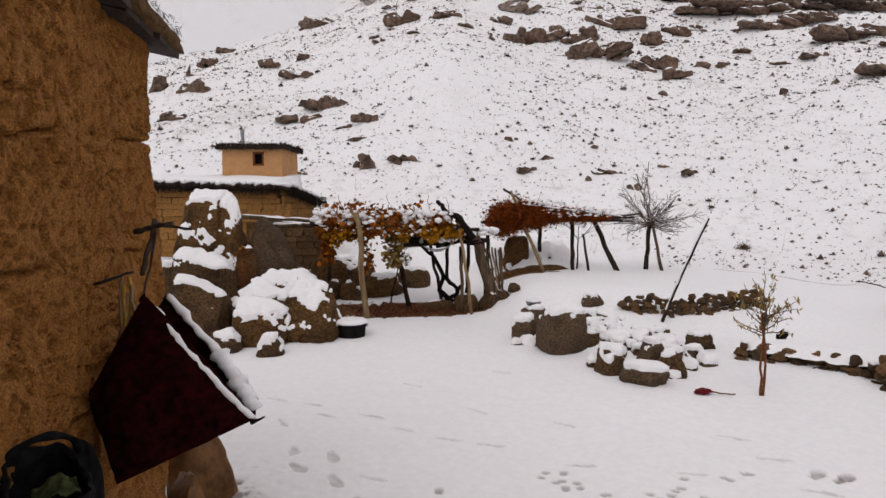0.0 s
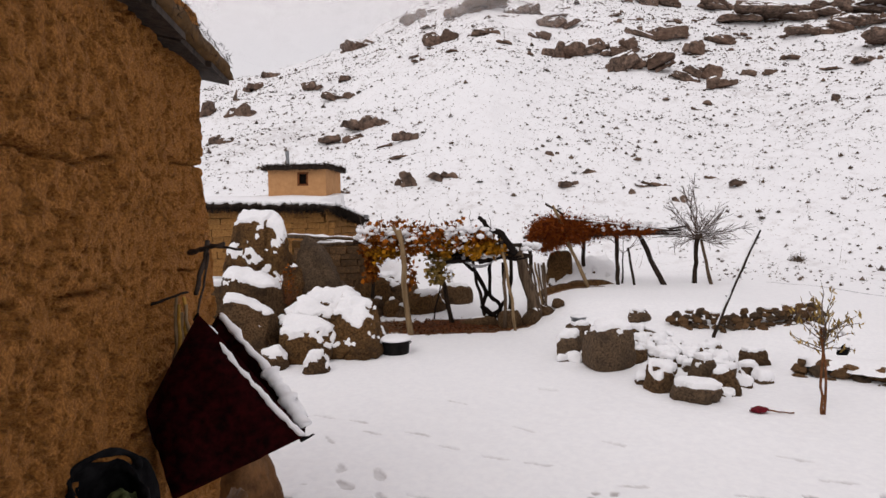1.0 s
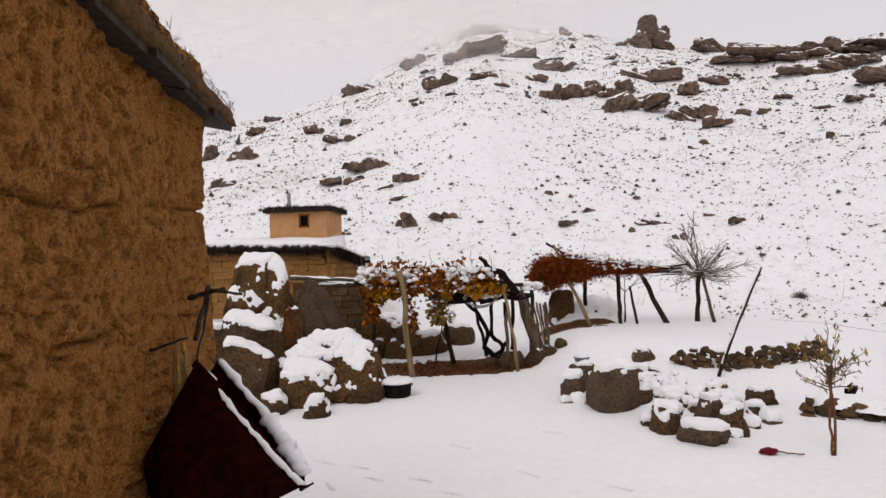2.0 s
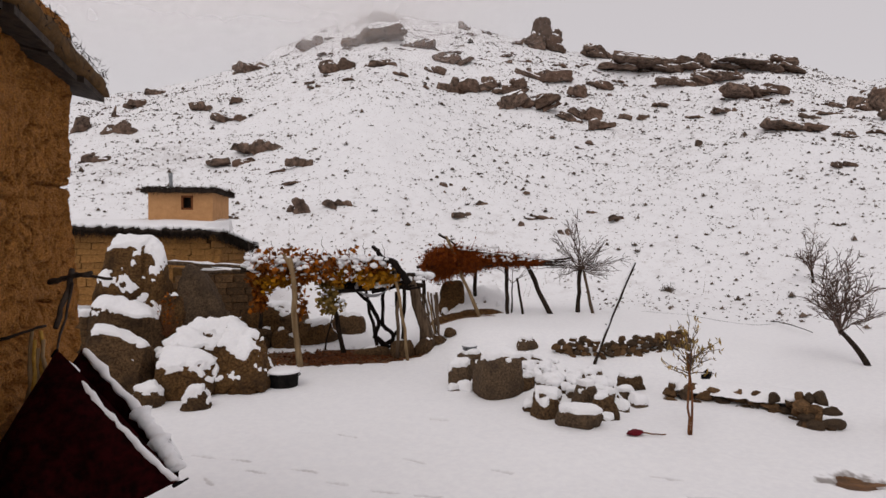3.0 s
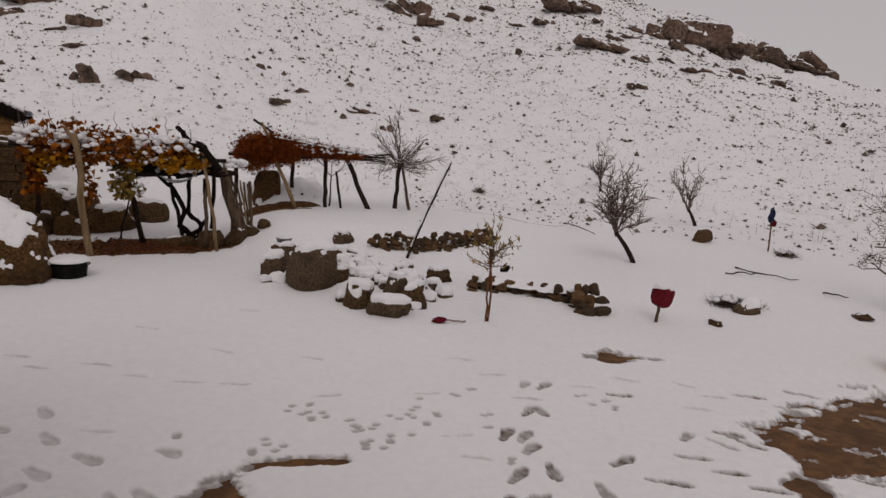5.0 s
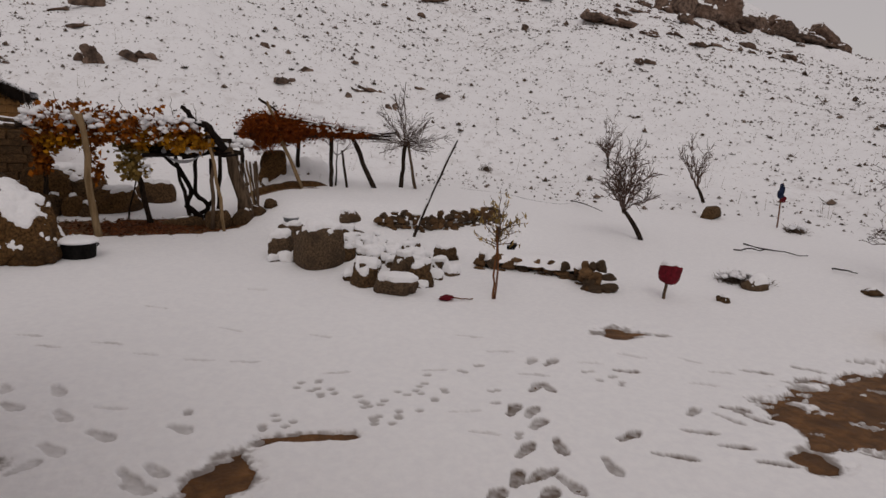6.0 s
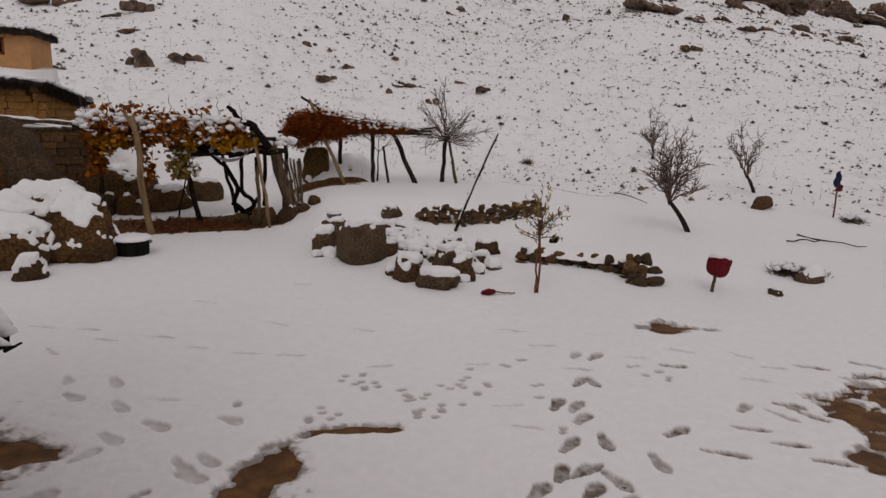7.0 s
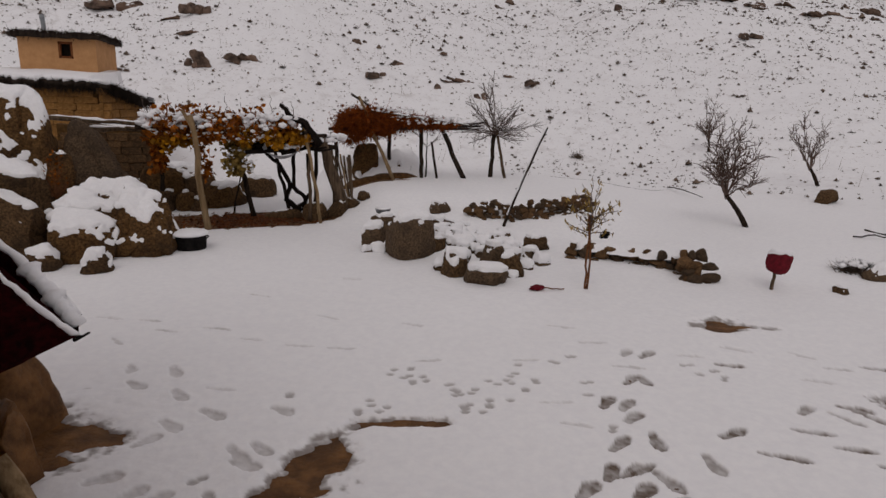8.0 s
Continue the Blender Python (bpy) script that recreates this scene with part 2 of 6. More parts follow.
def mesh_part(name, me, material, parent=None, label="", smooth_faces=True):
    me.materials.append(material)
    if smooth_faces:
        me.polygons.foreach_set("use_smooth", [True] * len(me.polygons))
    ob = new(name, me)
    ob.parent = parent
    if label:
        ob["label"] = label
    return ob


def thing(name, at, label, category, group="", turn=0.0):
    e = new(name)
    e.empty_display_size = 0.1
    e.matrix_world = pose(*at, 0, 0, turn)
    return tagged(e, label, category, group)


def ground_z(x, y):
    return float(height(x, y))


def add_tube(bm, pts, radii, sides=7, cap=True):
    """A tapered tube along points, added to a bmesh."""
    pts = [Vector(p) for p in pts]
    rings = []
    ref = Vector((0.31, 0.2, 0.93)).normalized()
    for i, p in enumerate(pts):
        d = (pts[min(i + 1, len(pts) - 1)] - pts[max(i - 1, 0)]).normalized()
        a = d.cross(ref)
        if a.length < 0.05:
            a = d.cross(Vector((1, 0, 0)))
        a.normalize()
        b = d.cross(a)
        rings.append([bm.verts.new(p + radii[i] * (math.cos(2 * math.pi * k / sides) * a + math.sin(2 * math.pi * k / sides) * b)) for k in range(sides)])
    for r0, r1 in zip(rings, rings[1:]):
        for k in range(sides):
            bm.faces.new((r0[k], r0[(k + 1) % sides], r1[(k + 1) % sides], r1[k]))
    if cap:
        bm.faces.new(rings[0][::-1])
        bm.faces.new(rings[-1])


def crooked(a, b, steps, wobble, rng):
    a, b = Vector(a), Vector(b)
    size = (b - a).length * wobble
    out = []
    for i in range(steps + 1):
        k = i / steps
        off = Vector((rng.uniform(-1, 1), rng.uniform(-1, 1), rng.uniform(-1, 1))) * size * (0 if i in (0, steps) else 1)
        out.append(a.lerp(b, k) + off)
    return out


def pole_part(name, a, b, r0, r1, material, parent, seed=1, wobble=0.012, label="", steps=6):
    rng = random.Random(seed)
    bm = bmesh.new()
    pts = crooked(a, b, steps, wobble, rng)
    add_tube(bm, pts, [(r0 + (r1 - r0) * i / steps) * rng.uniform(0.9, 1.1) for i in range(steps + 1)], 8)
    return part(name, bm, material, parent, label)


def snow_strip(name, pts, width, thick, parent, seed=1):
    """A soft ridge of snow lying along a bar."""
    rng = random.Random(seed)
    bm = bmesh.new()
    rings = []
    pts = [Vector(p) for p in pts]
    for i, p in enumerate(pts):
        d = pts[min(i + 1, len(pts) - 1)] - pts[max(i - 1, 0)]
        side = Vector((-d.y, d.x, 0))
        side = side.normalized() if side.length > 1e-4 else Vector((1, 0, 0))
        w, t = width * rng.uniform(0.55, 1.1), thick * rng.uniform(0.4, 1.2)
        if i in (0, len(pts) - 1):
            w, t = w * 0.3, t * 0.2
        rings.append([bm.verts.new(p + side * w * c + Vector((0, 0, t * s - 0.004))) for c, s in ((-1, -0.2), (-0.8, 0.6), (0, 1), (0.8, 0.6), (1, -0.2))])
    for r0, r1 in zip(rings, rings[1:]):
        for k in range(4):
            bm.faces.new((r0[k], r0[k + 1], r1[k + 1], r1[k]))
    return part(name, bm, SNOW_CAP, parent, "fresh white snow")


def quads_mesh(name, centres, us, vs):
    """One mesh of many small leaf-like quads, slightly folded."""
    centres, us, vs = (np.asarray(v, float) for v in (centres, us, vs))
    count = len(centres)
    co = np.empty((count * 4, 3))
    nrm = np.cross(us, vs)
    nrm /= np.linalg.norm(nrm, axis=1)[:, None] + 1e-9
    co[0::4] = centres - us
    co[1::4] = centres - vs + nrm * np.linalg.norm(us, axis=1)[:, None] * 0.35
    co[2::4] = centres + us
    co[3::4] = centres + vs + nrm * np.linalg.norm(us, axis=1)[:, None] * 0.35
    me = bpy.data.meshes.new(name)
    me.from_pydata(co.tolist(), [], np.arange(count * 4).reshape(-1, 4).tolist())
    return me


def blades_mesh(name, roots, tips, width):
    """One mesh of many thin tapering three-sided blades."""
    roots, tips = np.asarray(roots, float), np.asarray(tips, float)
    count = len(roots)
    width = np.broadcast_to(np.asarray(width, float), (count,))[:, None]
    d = tips - roots
    a = np.cross(d, [0.3, 0.5, 0.8])
    a /= np.linalg.norm(a, axis=1)[:, None] + 1e-9
    b = np.cross(d, a)
    b /= np.linalg.norm(b, axis=1)[:, None] + 1e-9
    co = np.empty((count * 4, 3))
    co[0::4] = roots + a * width
    co[1::4] = roots - 0.5 * a * width + 0.86 * b * width
    co[2::4] = roots - 0.5 * a * width - 0.86 * b * width
    co[3::4] = tips
    base = np.arange(count)[:, None] * 4
    faces = np.concatenate([base + [0, 1, 3], base + [1, 2, 3], base + [2, 0, 3]])
    me = bpy.data.meshes.new(name)
    me.from_pydata(co.tolist(), [], faces.tolist())
    return me


# ---------------------------------------------------------------- ground, snow, footprints
# x, y, direction of the sole in degrees
BOOTS = ((3.22, 5.00, 48), (3.40, 4.93, 34), (2.93, 4.44, 35), (3.06, 4.41, -107), (2.52, 4.08, 42), (2.65, 4.00, 40), (2.59, 3.81, 38), (2.28, 3.49, 39), (2.58, 3.46, -107),
         (2.04, 3.18, 44), (2.21, 3.16, 15), (2.36, 3.01, -76), (1.81, 3.03, 40), (2.15, 2.95, 36), (3.21, 3.46, 17), (2.80, 3.12, -102), (4.09, 3.67, 20), (4.52, 3.60, -43), (2.3, 2.75, 40), (1.75, 2.75, 35))
BOOTS_WEST = ((-1.36, 5.42, -67), (-0.97, 5.29, -66), (-0.87, 4.84, -60), (-1.24, 5.07, -53), (-0.59, 4.47, -49), (-0.87, 4.36, -46), (-0.99, 4.18, 45), (-0.35, 3.87, -55), (-0.30, 3.75, -35), (-0.21, 3.92, -60),
              (-0.95, 3.55, 30), (-0.80, 3.45, 40), (-1.15, 3.75, 20), (-0.07, 4.43, -35))
SLIDES = ((4.30, 3.48, -60), (4.55, 3.44, -61), (3.85, 3.35, -27), (3.95, 3.08, -29), (3.35, 3.09, -35), (5.61, 3.82, -44), (5.85, 3.88, -29), (6.08, 4.08, -40), (4.97, 2.67, -46), (4.07, 2.80, -33), (6.41, 3.51, -42), (6.99, 4.11, -15), (5.45, 4.18, -33), (4.08, 4.58, -17), (2.21, 3.16, 15))
STREAKS = ((-0.38, 5.96, -19), (0.08, 5.73, -16), (0.47, 5.60, -17), (1.25, 5.14, -11), (-0.74, 6.31, -23), (0.41, 6.49, -38), (1.28, 6.09, -28), (-0.37, 7.45, -28), (0.82, 7.96, -14), (-1.24, 6.35, -32), (-0.57, 4.87, -24), (-1.9, 6.85, -22),
           (-1.45, 6.68, -22), (-1.64, 6.14, -51), (3.02, 5.32, -18), (2.09, 4.15, -12), (3.83, 4.82, -22), (4.40, 4.88, -40), (4.66, 4.11, -26), (5.06, 4.29, -22), (4.98, 4.62, -48), (2.90, 5.82, -31), (2.16, 4.99, -12), (2.09, 3.78, -29), (3.07, 4.68, -20))
PAWS = ((2.02, 4.86), (1.93, 4.68), (2.03, 4.56), (1.92, 4.41), (1.58, 4.23), (1.70, 4.28), (1.71, 4.58), (1.48, 4.14), (1.34, 4.47), (1.34, 4.38), (1.34, 4.26), (1.35, 4.18), (2.44, 4.91), (2.63, 5.02), (2.38, 4.27), (2.53, 4.42), (2.37, 3.70), (3.68, 4.40), (3.81, 4.30), (3.86, 4.45),
        (3.67, 4.60), (1.49, 4.45), (1.84, 4.56), (1.34, 4.65), (0.88, 4.97), (0.96, 4.86), (1.05, 4.99), (1.06, 4.71), (1.10, 4.77), (-0.57, 3.62), (-0.47, 3.43), (-0.07, 4.65), (0.5, 4.3), (0.62, 4.42), (0.42, 4.12), (0.7, 4.3))
# melted places: centre, half length, half width, direction
PATCHES = ((0.18, 3.72, 0.26, 0.13, 50), (-0.02, 3.45, 0.24, 0.12, 35), (-0.15, 3.2, 0.3, 0.17, 40), (0.82, 4.09, 0.26, 0.055, -12), (0.5, 4.12, 0.10, 0.05, 20), (-1.5, 4.35, 0.28, 0.17, -20), (-1.75, 4.2, 0.28, 0.4, 0), (4.75, 5.58, 0.22, 0.17, -10), (4.98, 5.50, 0.22, 0.06, -30),
           (5.75, 3.55, 0.62, 0.2, 12), (6.5, 3.55, 0.55, 0.24, 8), (5.15, 3.15, 0.3, 0.2, 25), (5.9, 3.1, 0.7, 0.25, 10), (5.4, 2.85, 0.5, 0.15, 0), (4.42, 2.78, 0.14, 0.13, 40), (4.75, 2.95, 0.14, 0.1, 20), (6.6, 2.8, 0.7, 0.3, 0))


def local(x, y, cx, cy, deg):
    """Offsets along and across a direction."""
    c, s = math.cos(radians(deg)), math.sin(radians(deg))
    return (x - cx) * c + (y - cy) * s, (y - cy) * c - (x - cx) * s


def snow_cover(x, y):
    """Thickness of the snow and how wet it is, trodden in prints and melted in patches."""
    r = np.hypot(x, y)
    d = 0.034 + 0.014 * fbm(x / 0.9, y / 0.9, 21) + 0.006 * fbm(x / 0.11, y / 0.11, 22, 3) + 0.02 * fbm(x / 0.16, y / 0.09, 23, 4) * np.exp(-((x + 1.2) / 0.55) ** 2 - ((y - 4.9) / 0.6) ** 2)
    wet = np.zeros_like(d)
    grit = fbm(x / 0.05, y / 0.05, 42, 3)
    edge = 0.75 * fbm(x / 0.22, y / 0.13, 31, 6)
    for cx, cy, a, b, deg in PATCHES:
        u, v = local(x, y, cx, cy, deg)
        e = np.sqrt((u / (1.15 * a)) ** 2 + (v / (1.15 * b)) ** 2) + edge * (1.0 if a < 0.4 else 1.7)
        d = d * (0.35 + 0.65 * smooth(1.0, 1.7, e))
        k = 1 - smooth(0.94, 1.04, e)
        d = d * (1 - k) - 0.03 * k
        wet = np.maximum(wet, 0.75 * (1 - smooth(0.98, 1.4, e + 0.5 * grit)))
    wobble = 0.16 * fbm(x / 0.06, y / 0.06, 41, 3)
    for group, ln, wd, floor, stain in ((BOOTS, 0.135, 0.052, 0.003, 1.15), (BOOTS_WEST, 0.13, 0.048, 0.012, 0.5), (SLIDES, 0.17, 0.036, 0.003, 1.2), (STREAKS, 0.15, 0.024, 0.018, 0.4)):
        for i, (cx, cy, deg) in enumerate(group):
            k = 0.88 + 0.26 * ((i * 37) % 10) / 10
            u, v = local(x, y, cx, cy, deg)
            near = (np.abs(u) < 0.4) & (np.abs(v) < 0.3)
            if not near.any():
                continue
            u, v = u[near], v[near] + 0.012 * np.sin(u[near] * 9 + i)
            sole = wd * (1 + 0.22 * np.cos((u / ln - 0.45) * 3.4)) * (0.9 + 0.2 * ((i * 29) % 7) / 7)
            e = ((np.abs(u) / (ln * k)) ** 3 + (np.abs(v) / sole) ** 2.4) ** 0.4 + wobble[near]
            m = 1 - smooth(0.9, 1.0, e)
            keep = floor + 0.010 * grit[near] + 0.007 * ((i * 53) % 7) / 7
            d[near] = d[near] * (1 - m) + keep * m
            wet[near] = np.maximum(wet[near], stain * (0.65 + 0.35 * ((i * 31) % 5) / 5) * m * (0.8 + 0.5 * grit[near]))
    rng = random.Random(5)
    for cx, cy in PAWS:
        for k in range(2):
            ox, oy = cx + rng.uniform(-0.05, 0.05), cy + rng.uniform(-0.05, 0.05)
            e = np.hypot((x - ox) / 0.042, (y - oy) / 0.034) + wobble
            m = 1 - smooth(0.7, 1.0, e)
            d = d * (1 - m) + 0.012 * m
            wet = np.maximum(wet, 0.55 * m)
    for cx, cy, a, b in ((-0.75, 12.35, 1.8, 0.75), (2.1, 14.95, 1.0, 0.3)):
        e = np.sqrt(((x - cx) / a) ** 2 + ((y - cy) / b) ** 2) + edge * 0.35
        m = 1 - smooth(0.9, 1.02, e)
        d = d * (1 - m) - 0.03 * m
    return np.where(r < 25, d, 0.05), np.clip(wet, 0, 1)


azs = np.unique(np.concatenate([np.arange(-180, -60, 6.0), np.arange(-60, -42, 1.0), np.arange(-42, 70, 0.17), np.arange(70, 90, 1.0), np.arange(90, 180, 6.0)]))
rads = np.concatenate([[0.01, 0.4, 1.0, 1.6, 2.2], np.arange(2.5, 5.6, 0.018), np.arange(5.6, 8.0, 0.03), 8.0 * 1.0125 ** np.arange(0, 260), [220, 300, 450, 700, 1200, 2500]])
A, R = np.meshgrid(np.radians(azs), rads)
GX, GY = R * np.sin(A), R * np.cos(A)
fine_zone = R < 26
GZ = height(GX, GY)
depth = np.full_like(GZ, 0.05)
slush = np.zeros_like(GZ)
depth[fine_zone], slush[fine_zone] = snow_cover(GX[fine_zone], GY[fine_zone])
GZ = GZ + depth
rows_n, cols_n = GX.shape
idx = np.arange(rows_n * cols_n).reshape(rows_n, cols_n)
nxt = np.roll(idx, -1, axis=1)
quads = np.stack([idx[:-1], idx[1:], nxt[1:], nxt[:-1]], -1).reshape(-1, 4)
me = bpy.data.meshes.new("ground")
me.vertices.add(rows_n * cols_n)
me.vertices.foreach_set("co", np.stack([GX, GY, GZ], -1).ravel())
me.loops.add(len(quads) * 4)
me.loops.foreach_set("vertex_index", quads[:, ::-1].ravel())
me.polygons.add(len(quads))
me.polygons.foreach_set("loop_start", np.arange(len(quads)) * 4)
me.update(calc_edges=True)
me.attributes.new("slush", "FLOAT", "POINT").data.foreach_set("value", slush.ravel())
ground = tagged(mesh_part("ground", me, SNOW), "snow-covered yard and hillside with footprints and thin patches", "ground", kind="structure")

# wet earth that shows where the snow has melted
xs, ys = np.arange(-6, 10.01, 0.06), np.arange(0.5, 16.4, 0.06)
MX, MY = np.meshgrid(xs, ys)
MZ = height(MX, MY) - 0.004 + 0.012 * fbm(MX / 0.2, MY / 0.2, 51)
idx = np.arange(MX.size).reshape(MX.shape)
quads = np.stack([idx[:-1, :-1], idx[:-1, 1:], idx[1:, 1:], idx[1:, :-1]], -1).reshape(-1, 4)
me = bpy.data.meshes.new("wet_earth")
me.from_pydata(np.stack([MX, MY, MZ], -1).reshape(-1, 3).tolist(), [], quads.tolist())
earth = tagged(mesh_part("wet_earth", me, MUD), "wet brown mud showing through melted snow", "mud", kind="structure")


# ---------------------------------------------------------------- the near mud house
ALONG = Vector((-0.208, 0.978, 0))
OUT = Vector((0.978, 0.208, 0))
CORNER = Vector((-1.86, 4.03, 0))


def wall_at(back, out, z):
    return CORNER - ALONG * back + OUT * out + Vector((0, 0, z))


near_house = thing("mud_house", (0, 0, 0), "mud-plastered house wall with overhanging plank and earth roof", "house")
step = 0.0105
nb, nz = int(4.6 / step), int(3.7 / step)
bk, zz = np.meshgrid(np.arange(nb) * step, np.arange(nz) * step)
relief = 0.06 * fbm(bk / 0.7, zz / 0.7, 61) + 0.032 * fbm(bk / 0.2, zz / 0.16, 62) + 0.014 * fbm(bk / 0.05, zz / 0.04, 63, 3)
pits = np.maximum(fbm(bk / 0.05, zz / 0.04, 64, 2), fbm(bk / 0.028, zz / 0.024, 67, 2) - 0.04)
relief = relief - 0.03 * smooth(0.20, 0.27, pits)
for z0, lean, seed in ((0.95, 0.03, 71), (1.45, -0.02, 72), (2.05, 0.05, 73), (2.75, -0.06, 74)):
    line = z0 + lean * bk + 0.06 * fbm(bk / 0.5, bk * 0 + 3, seed)
    relief = relief + 0.02 * np.clip((zz - line) / 0.2, 0, 1) * (zz > line) * np.exp(-np.clip(zz - line, 0, 9) / 0.3) - 0.06 * np.exp(-((zz - line) / 0.009) ** 2) * (fbm(bk / 0.3, zz * 0 + 7, seed + 9, 2) > -0.1)
edge_round = 0.10 * np.exp(-bk / 0.05)
corner_wave = 0.11 * fbm(zz / 0.5, zz * 0 + 2, 65)
bk2 = bk + corner_wave * np.exp(-bk / 0.3)
co = np.array(CORNER)[None, None] - np.array(ALONG)[None, None] * bk2[..., None] + np.array(OUT)[None, None] * (relief - edge_round)[..., None]
co[..., 2] = zz
# the end face, turned away to the north
end_n = 60
eo, ez = np.meshgrid(np.arange(1, end_n) * 0.08, np.arange(nz) * step)
end = np.array(CORNER)[None, None] - np.array(OUT)[None, None] * (eo + edge_round[:, :1])[..., None] + np.array(ALONG)[None, None] * (0.03 - corner_wave[:, :1] + 0.05 * fbm(eo / 0.4, ez / 0.4, 66))[..., None]
end[..., 2] = ez
allco = np.concatenate([end[:, ::-1], co], axis=1)
idx = np.arange(allco.shape[0] * allco.shape[1]).reshape(allco.shape[:2])
quads = np.stack([idx[:-1, :-1], idx[:-1, 1:], idx[1:, 1:], idx[1:, :-1]], -1).reshape(-1, 4)
me = bpy.data.meshes.new("wall")
me.from_pydata(allco.reshape(-1, 3).tolist(), [], quads.tolist())
mesh_part("wall", me, ADOBE, near_house, "brown straw-and-mud plaster, cracked and pitted")
# the rest of the house behind, out of view
bm = bmesh.new()
loop = [wall_at(4.55, 0.0, 0), wall_at(9, 0.0, 0), wall_at(9, -4.7, 0), wall_at(0.05, -4.7, 0)]
low = [bm.verts.new(p) for p in loop]
top = [bm.verts.new(p + Vector((0, 0, 3.7))) for p in loop]
for i in range(3):
    bm.faces.new((low[i], low[i + 1], top[i + 1], top[i]))
part("rear_wall", bm, ADOBE, near_house, smooth_faces=False)

EAVE_Z = 3.30
# roof planks, earth and straw on the overhang
for i in range(17):
    bm = bmesh.new()
    rng = random.Random(i)
    b0 = -0.12 + i * 0.56
    o1 = 0.11 + rng.uniform(-0.02, 0.02)
    q = [wall_at(b0, -0.5, EAVE_Z + 0.12), wall_at(b0 + 0.53, -0.5, EAVE_Z + 0.12), wall_at(b0 + 0.53, o1, EAVE_Z), wall_at(b0, o1, EAVE_Z)]
    lo = [bm.verts.new(p) for p in q]
    hi = [bm.verts.new(p + Vector((0, 0, 0.035))) for p in q]
    bm.faces.new(lo[::-1])
    bm.faces.new(hi)
    for k in range(4):
        bm.faces.new((lo[k], lo[(k + 1) % 4], hi[(k + 1) % 4], hi[k]))
    part("plank", bm, DARK_WOOD, near_house, smooth_faces=False)
bm = bmesh.new()
rng = random.Random(3)
prev = None
for i in range(120):
    b = -0.16 + i * 0.08
    ring = [bm.verts.new(wall_at(b, o + rng.uniform(-0.015, 0.015), EAVE_Z + z + rng.uniform(-0.012, 0.012))) for o, z in ((-4.9, 0.30), (-4.9, 0.45), (0.0, 0.23), (0.10, 0.17), (0.145, 0.10), (0.135, 0.045), (0.06, 0.04), (-0.5, 0.155))]
    if prev:
        for k in range(8):
            bm.faces.new((prev[k], prev[(k + 1) % 8], ring[(k + 1) % 8], ring[k]))
    else:
        bm.faces.new(ring[::-1])
    prev = ring
bm.faces.new(prev)
part("roof", bm, MORTAR, near_house, "layer of dark earth on the planks")
rng = np.random.default_rng(4)
m = 900
bb, oo = rng.uniform(-0.15, 5, m), rng.normal(0.12, 0.012, m)
roots = np.array([wall_at(b, o, EAVE_Z + z) for b, o, z in zip(bb, oo, rng.uniform(0.05, 0.2, m))])
tips = roots + np.array(OUT) * rng.uniform(0.0, 0.035, m)[:, None] + np.array(ALONG) * rng.normal(0, 0.03, m)[:, None] + np.array([0, 0, 1]) * rng.normal(-0.01, 0.03, m)[:, None]
tagged(mesh_part("straw_fringe", blades_mesh("straw_fringe", roots, tips, 0.003), DARK_WOOD, near_house), kind="stuff")


# ---------------------------------------------------------------- low cloud hanging on the hilltop
MIST = bpy.data.materials.new("thin_mist")
MIST.use_nodes = True
n, l = MIST.node_tree.nodes, MIST.node_tree.links
n.clear()
mo = n.new("ShaderNodeOutputMaterial")
mixs = n.new("ShaderNodeMixShader")
clear = n.new("ShaderNodeBsdfTransparent")
add = n.new("ShaderNodeAddShader")
white = n.new("ShaderNodeBsdfDiffuse")
white.inputs["Color"].default_value = (0.44, 0.43, 0.43, 1)
white2 = n.new("ShaderNodeBsdfTranslucent")
white2.inputs["Color"].default_value = (0.44, 0.43, 0.43, 1)
l.new(white.outputs[0], add.inputs[0])
l.new(white2.outputs[0], add.inputs[1])
l.new(clear.outputs[0], mixs.inputs[1])
l.new(add.outputs[0], mixs.inputs[2])
l.new(mixs.outputs[0], mo.inputs["Surface"])
uvm = n.new("ShaderNodeTexCoord")
sep = n.new("ShaderNodeSeparateXYZ")
l.new(uvm.outputs["Generated"], sep.inputs[0])
wisps = n.new("ShaderNodeTexNoise")
wisps.inputs["Scale"].default_value, wisps.inputs["Detail"].default_value = 0.05, 4
l.new(uvm.outputs["Object"], wisps.inputs["Vector"])
up = n.new("ShaderNodeMath")
up.operation = "MULTIPLY_ADD"
up.inputs[1].default_value = 0.9
l.new(wisps.outputs["Fac"], up.inputs[0])
l.new(sep.outputs["Z"], up.inputs[2])
fade_z = n.new("ShaderNodeMapRange")
fade_z.interpolation_type = "SMOOTHSTEP"
fade_z.inputs["From Min"].default_value, fade_z.inputs["From Max"].default_value = 0.72, 1.25
l.new(up.outputs[0], fade_z.inputs["Value"])
fade_x = n.new("ShaderNodeMapRange")
fade_x.interpolation_type = "SMOOTHSTEP"
fade_x.inputs["From Min"].default_value, fade_x.inputs["From Max"].default_value = 1.0, 0.55
l.new(sep.outputs["X"], fade_x.inputs["Value"])
prod = n.new("ShaderNodeMath")
prod.operation = "MULTIPLY"
l.new(fade_z.outputs[0], prod.inputs[0])
l.new(fade_x.outputs[0], prod.inputs[1])
dens = n.new("ShaderNodeMath")
dens.operation = "MULTIPLY"
dens.inputs[1].default_value = 0.58
l.new(prod.outputs[0], dens.inputs[0])
l.new(dens.outputs[0], mixs.inputs["Fac"])
cloud_bank = thing("low_cloud", (0, 80, 20), "thin white cloud hanging over the hilltop", "cloud")
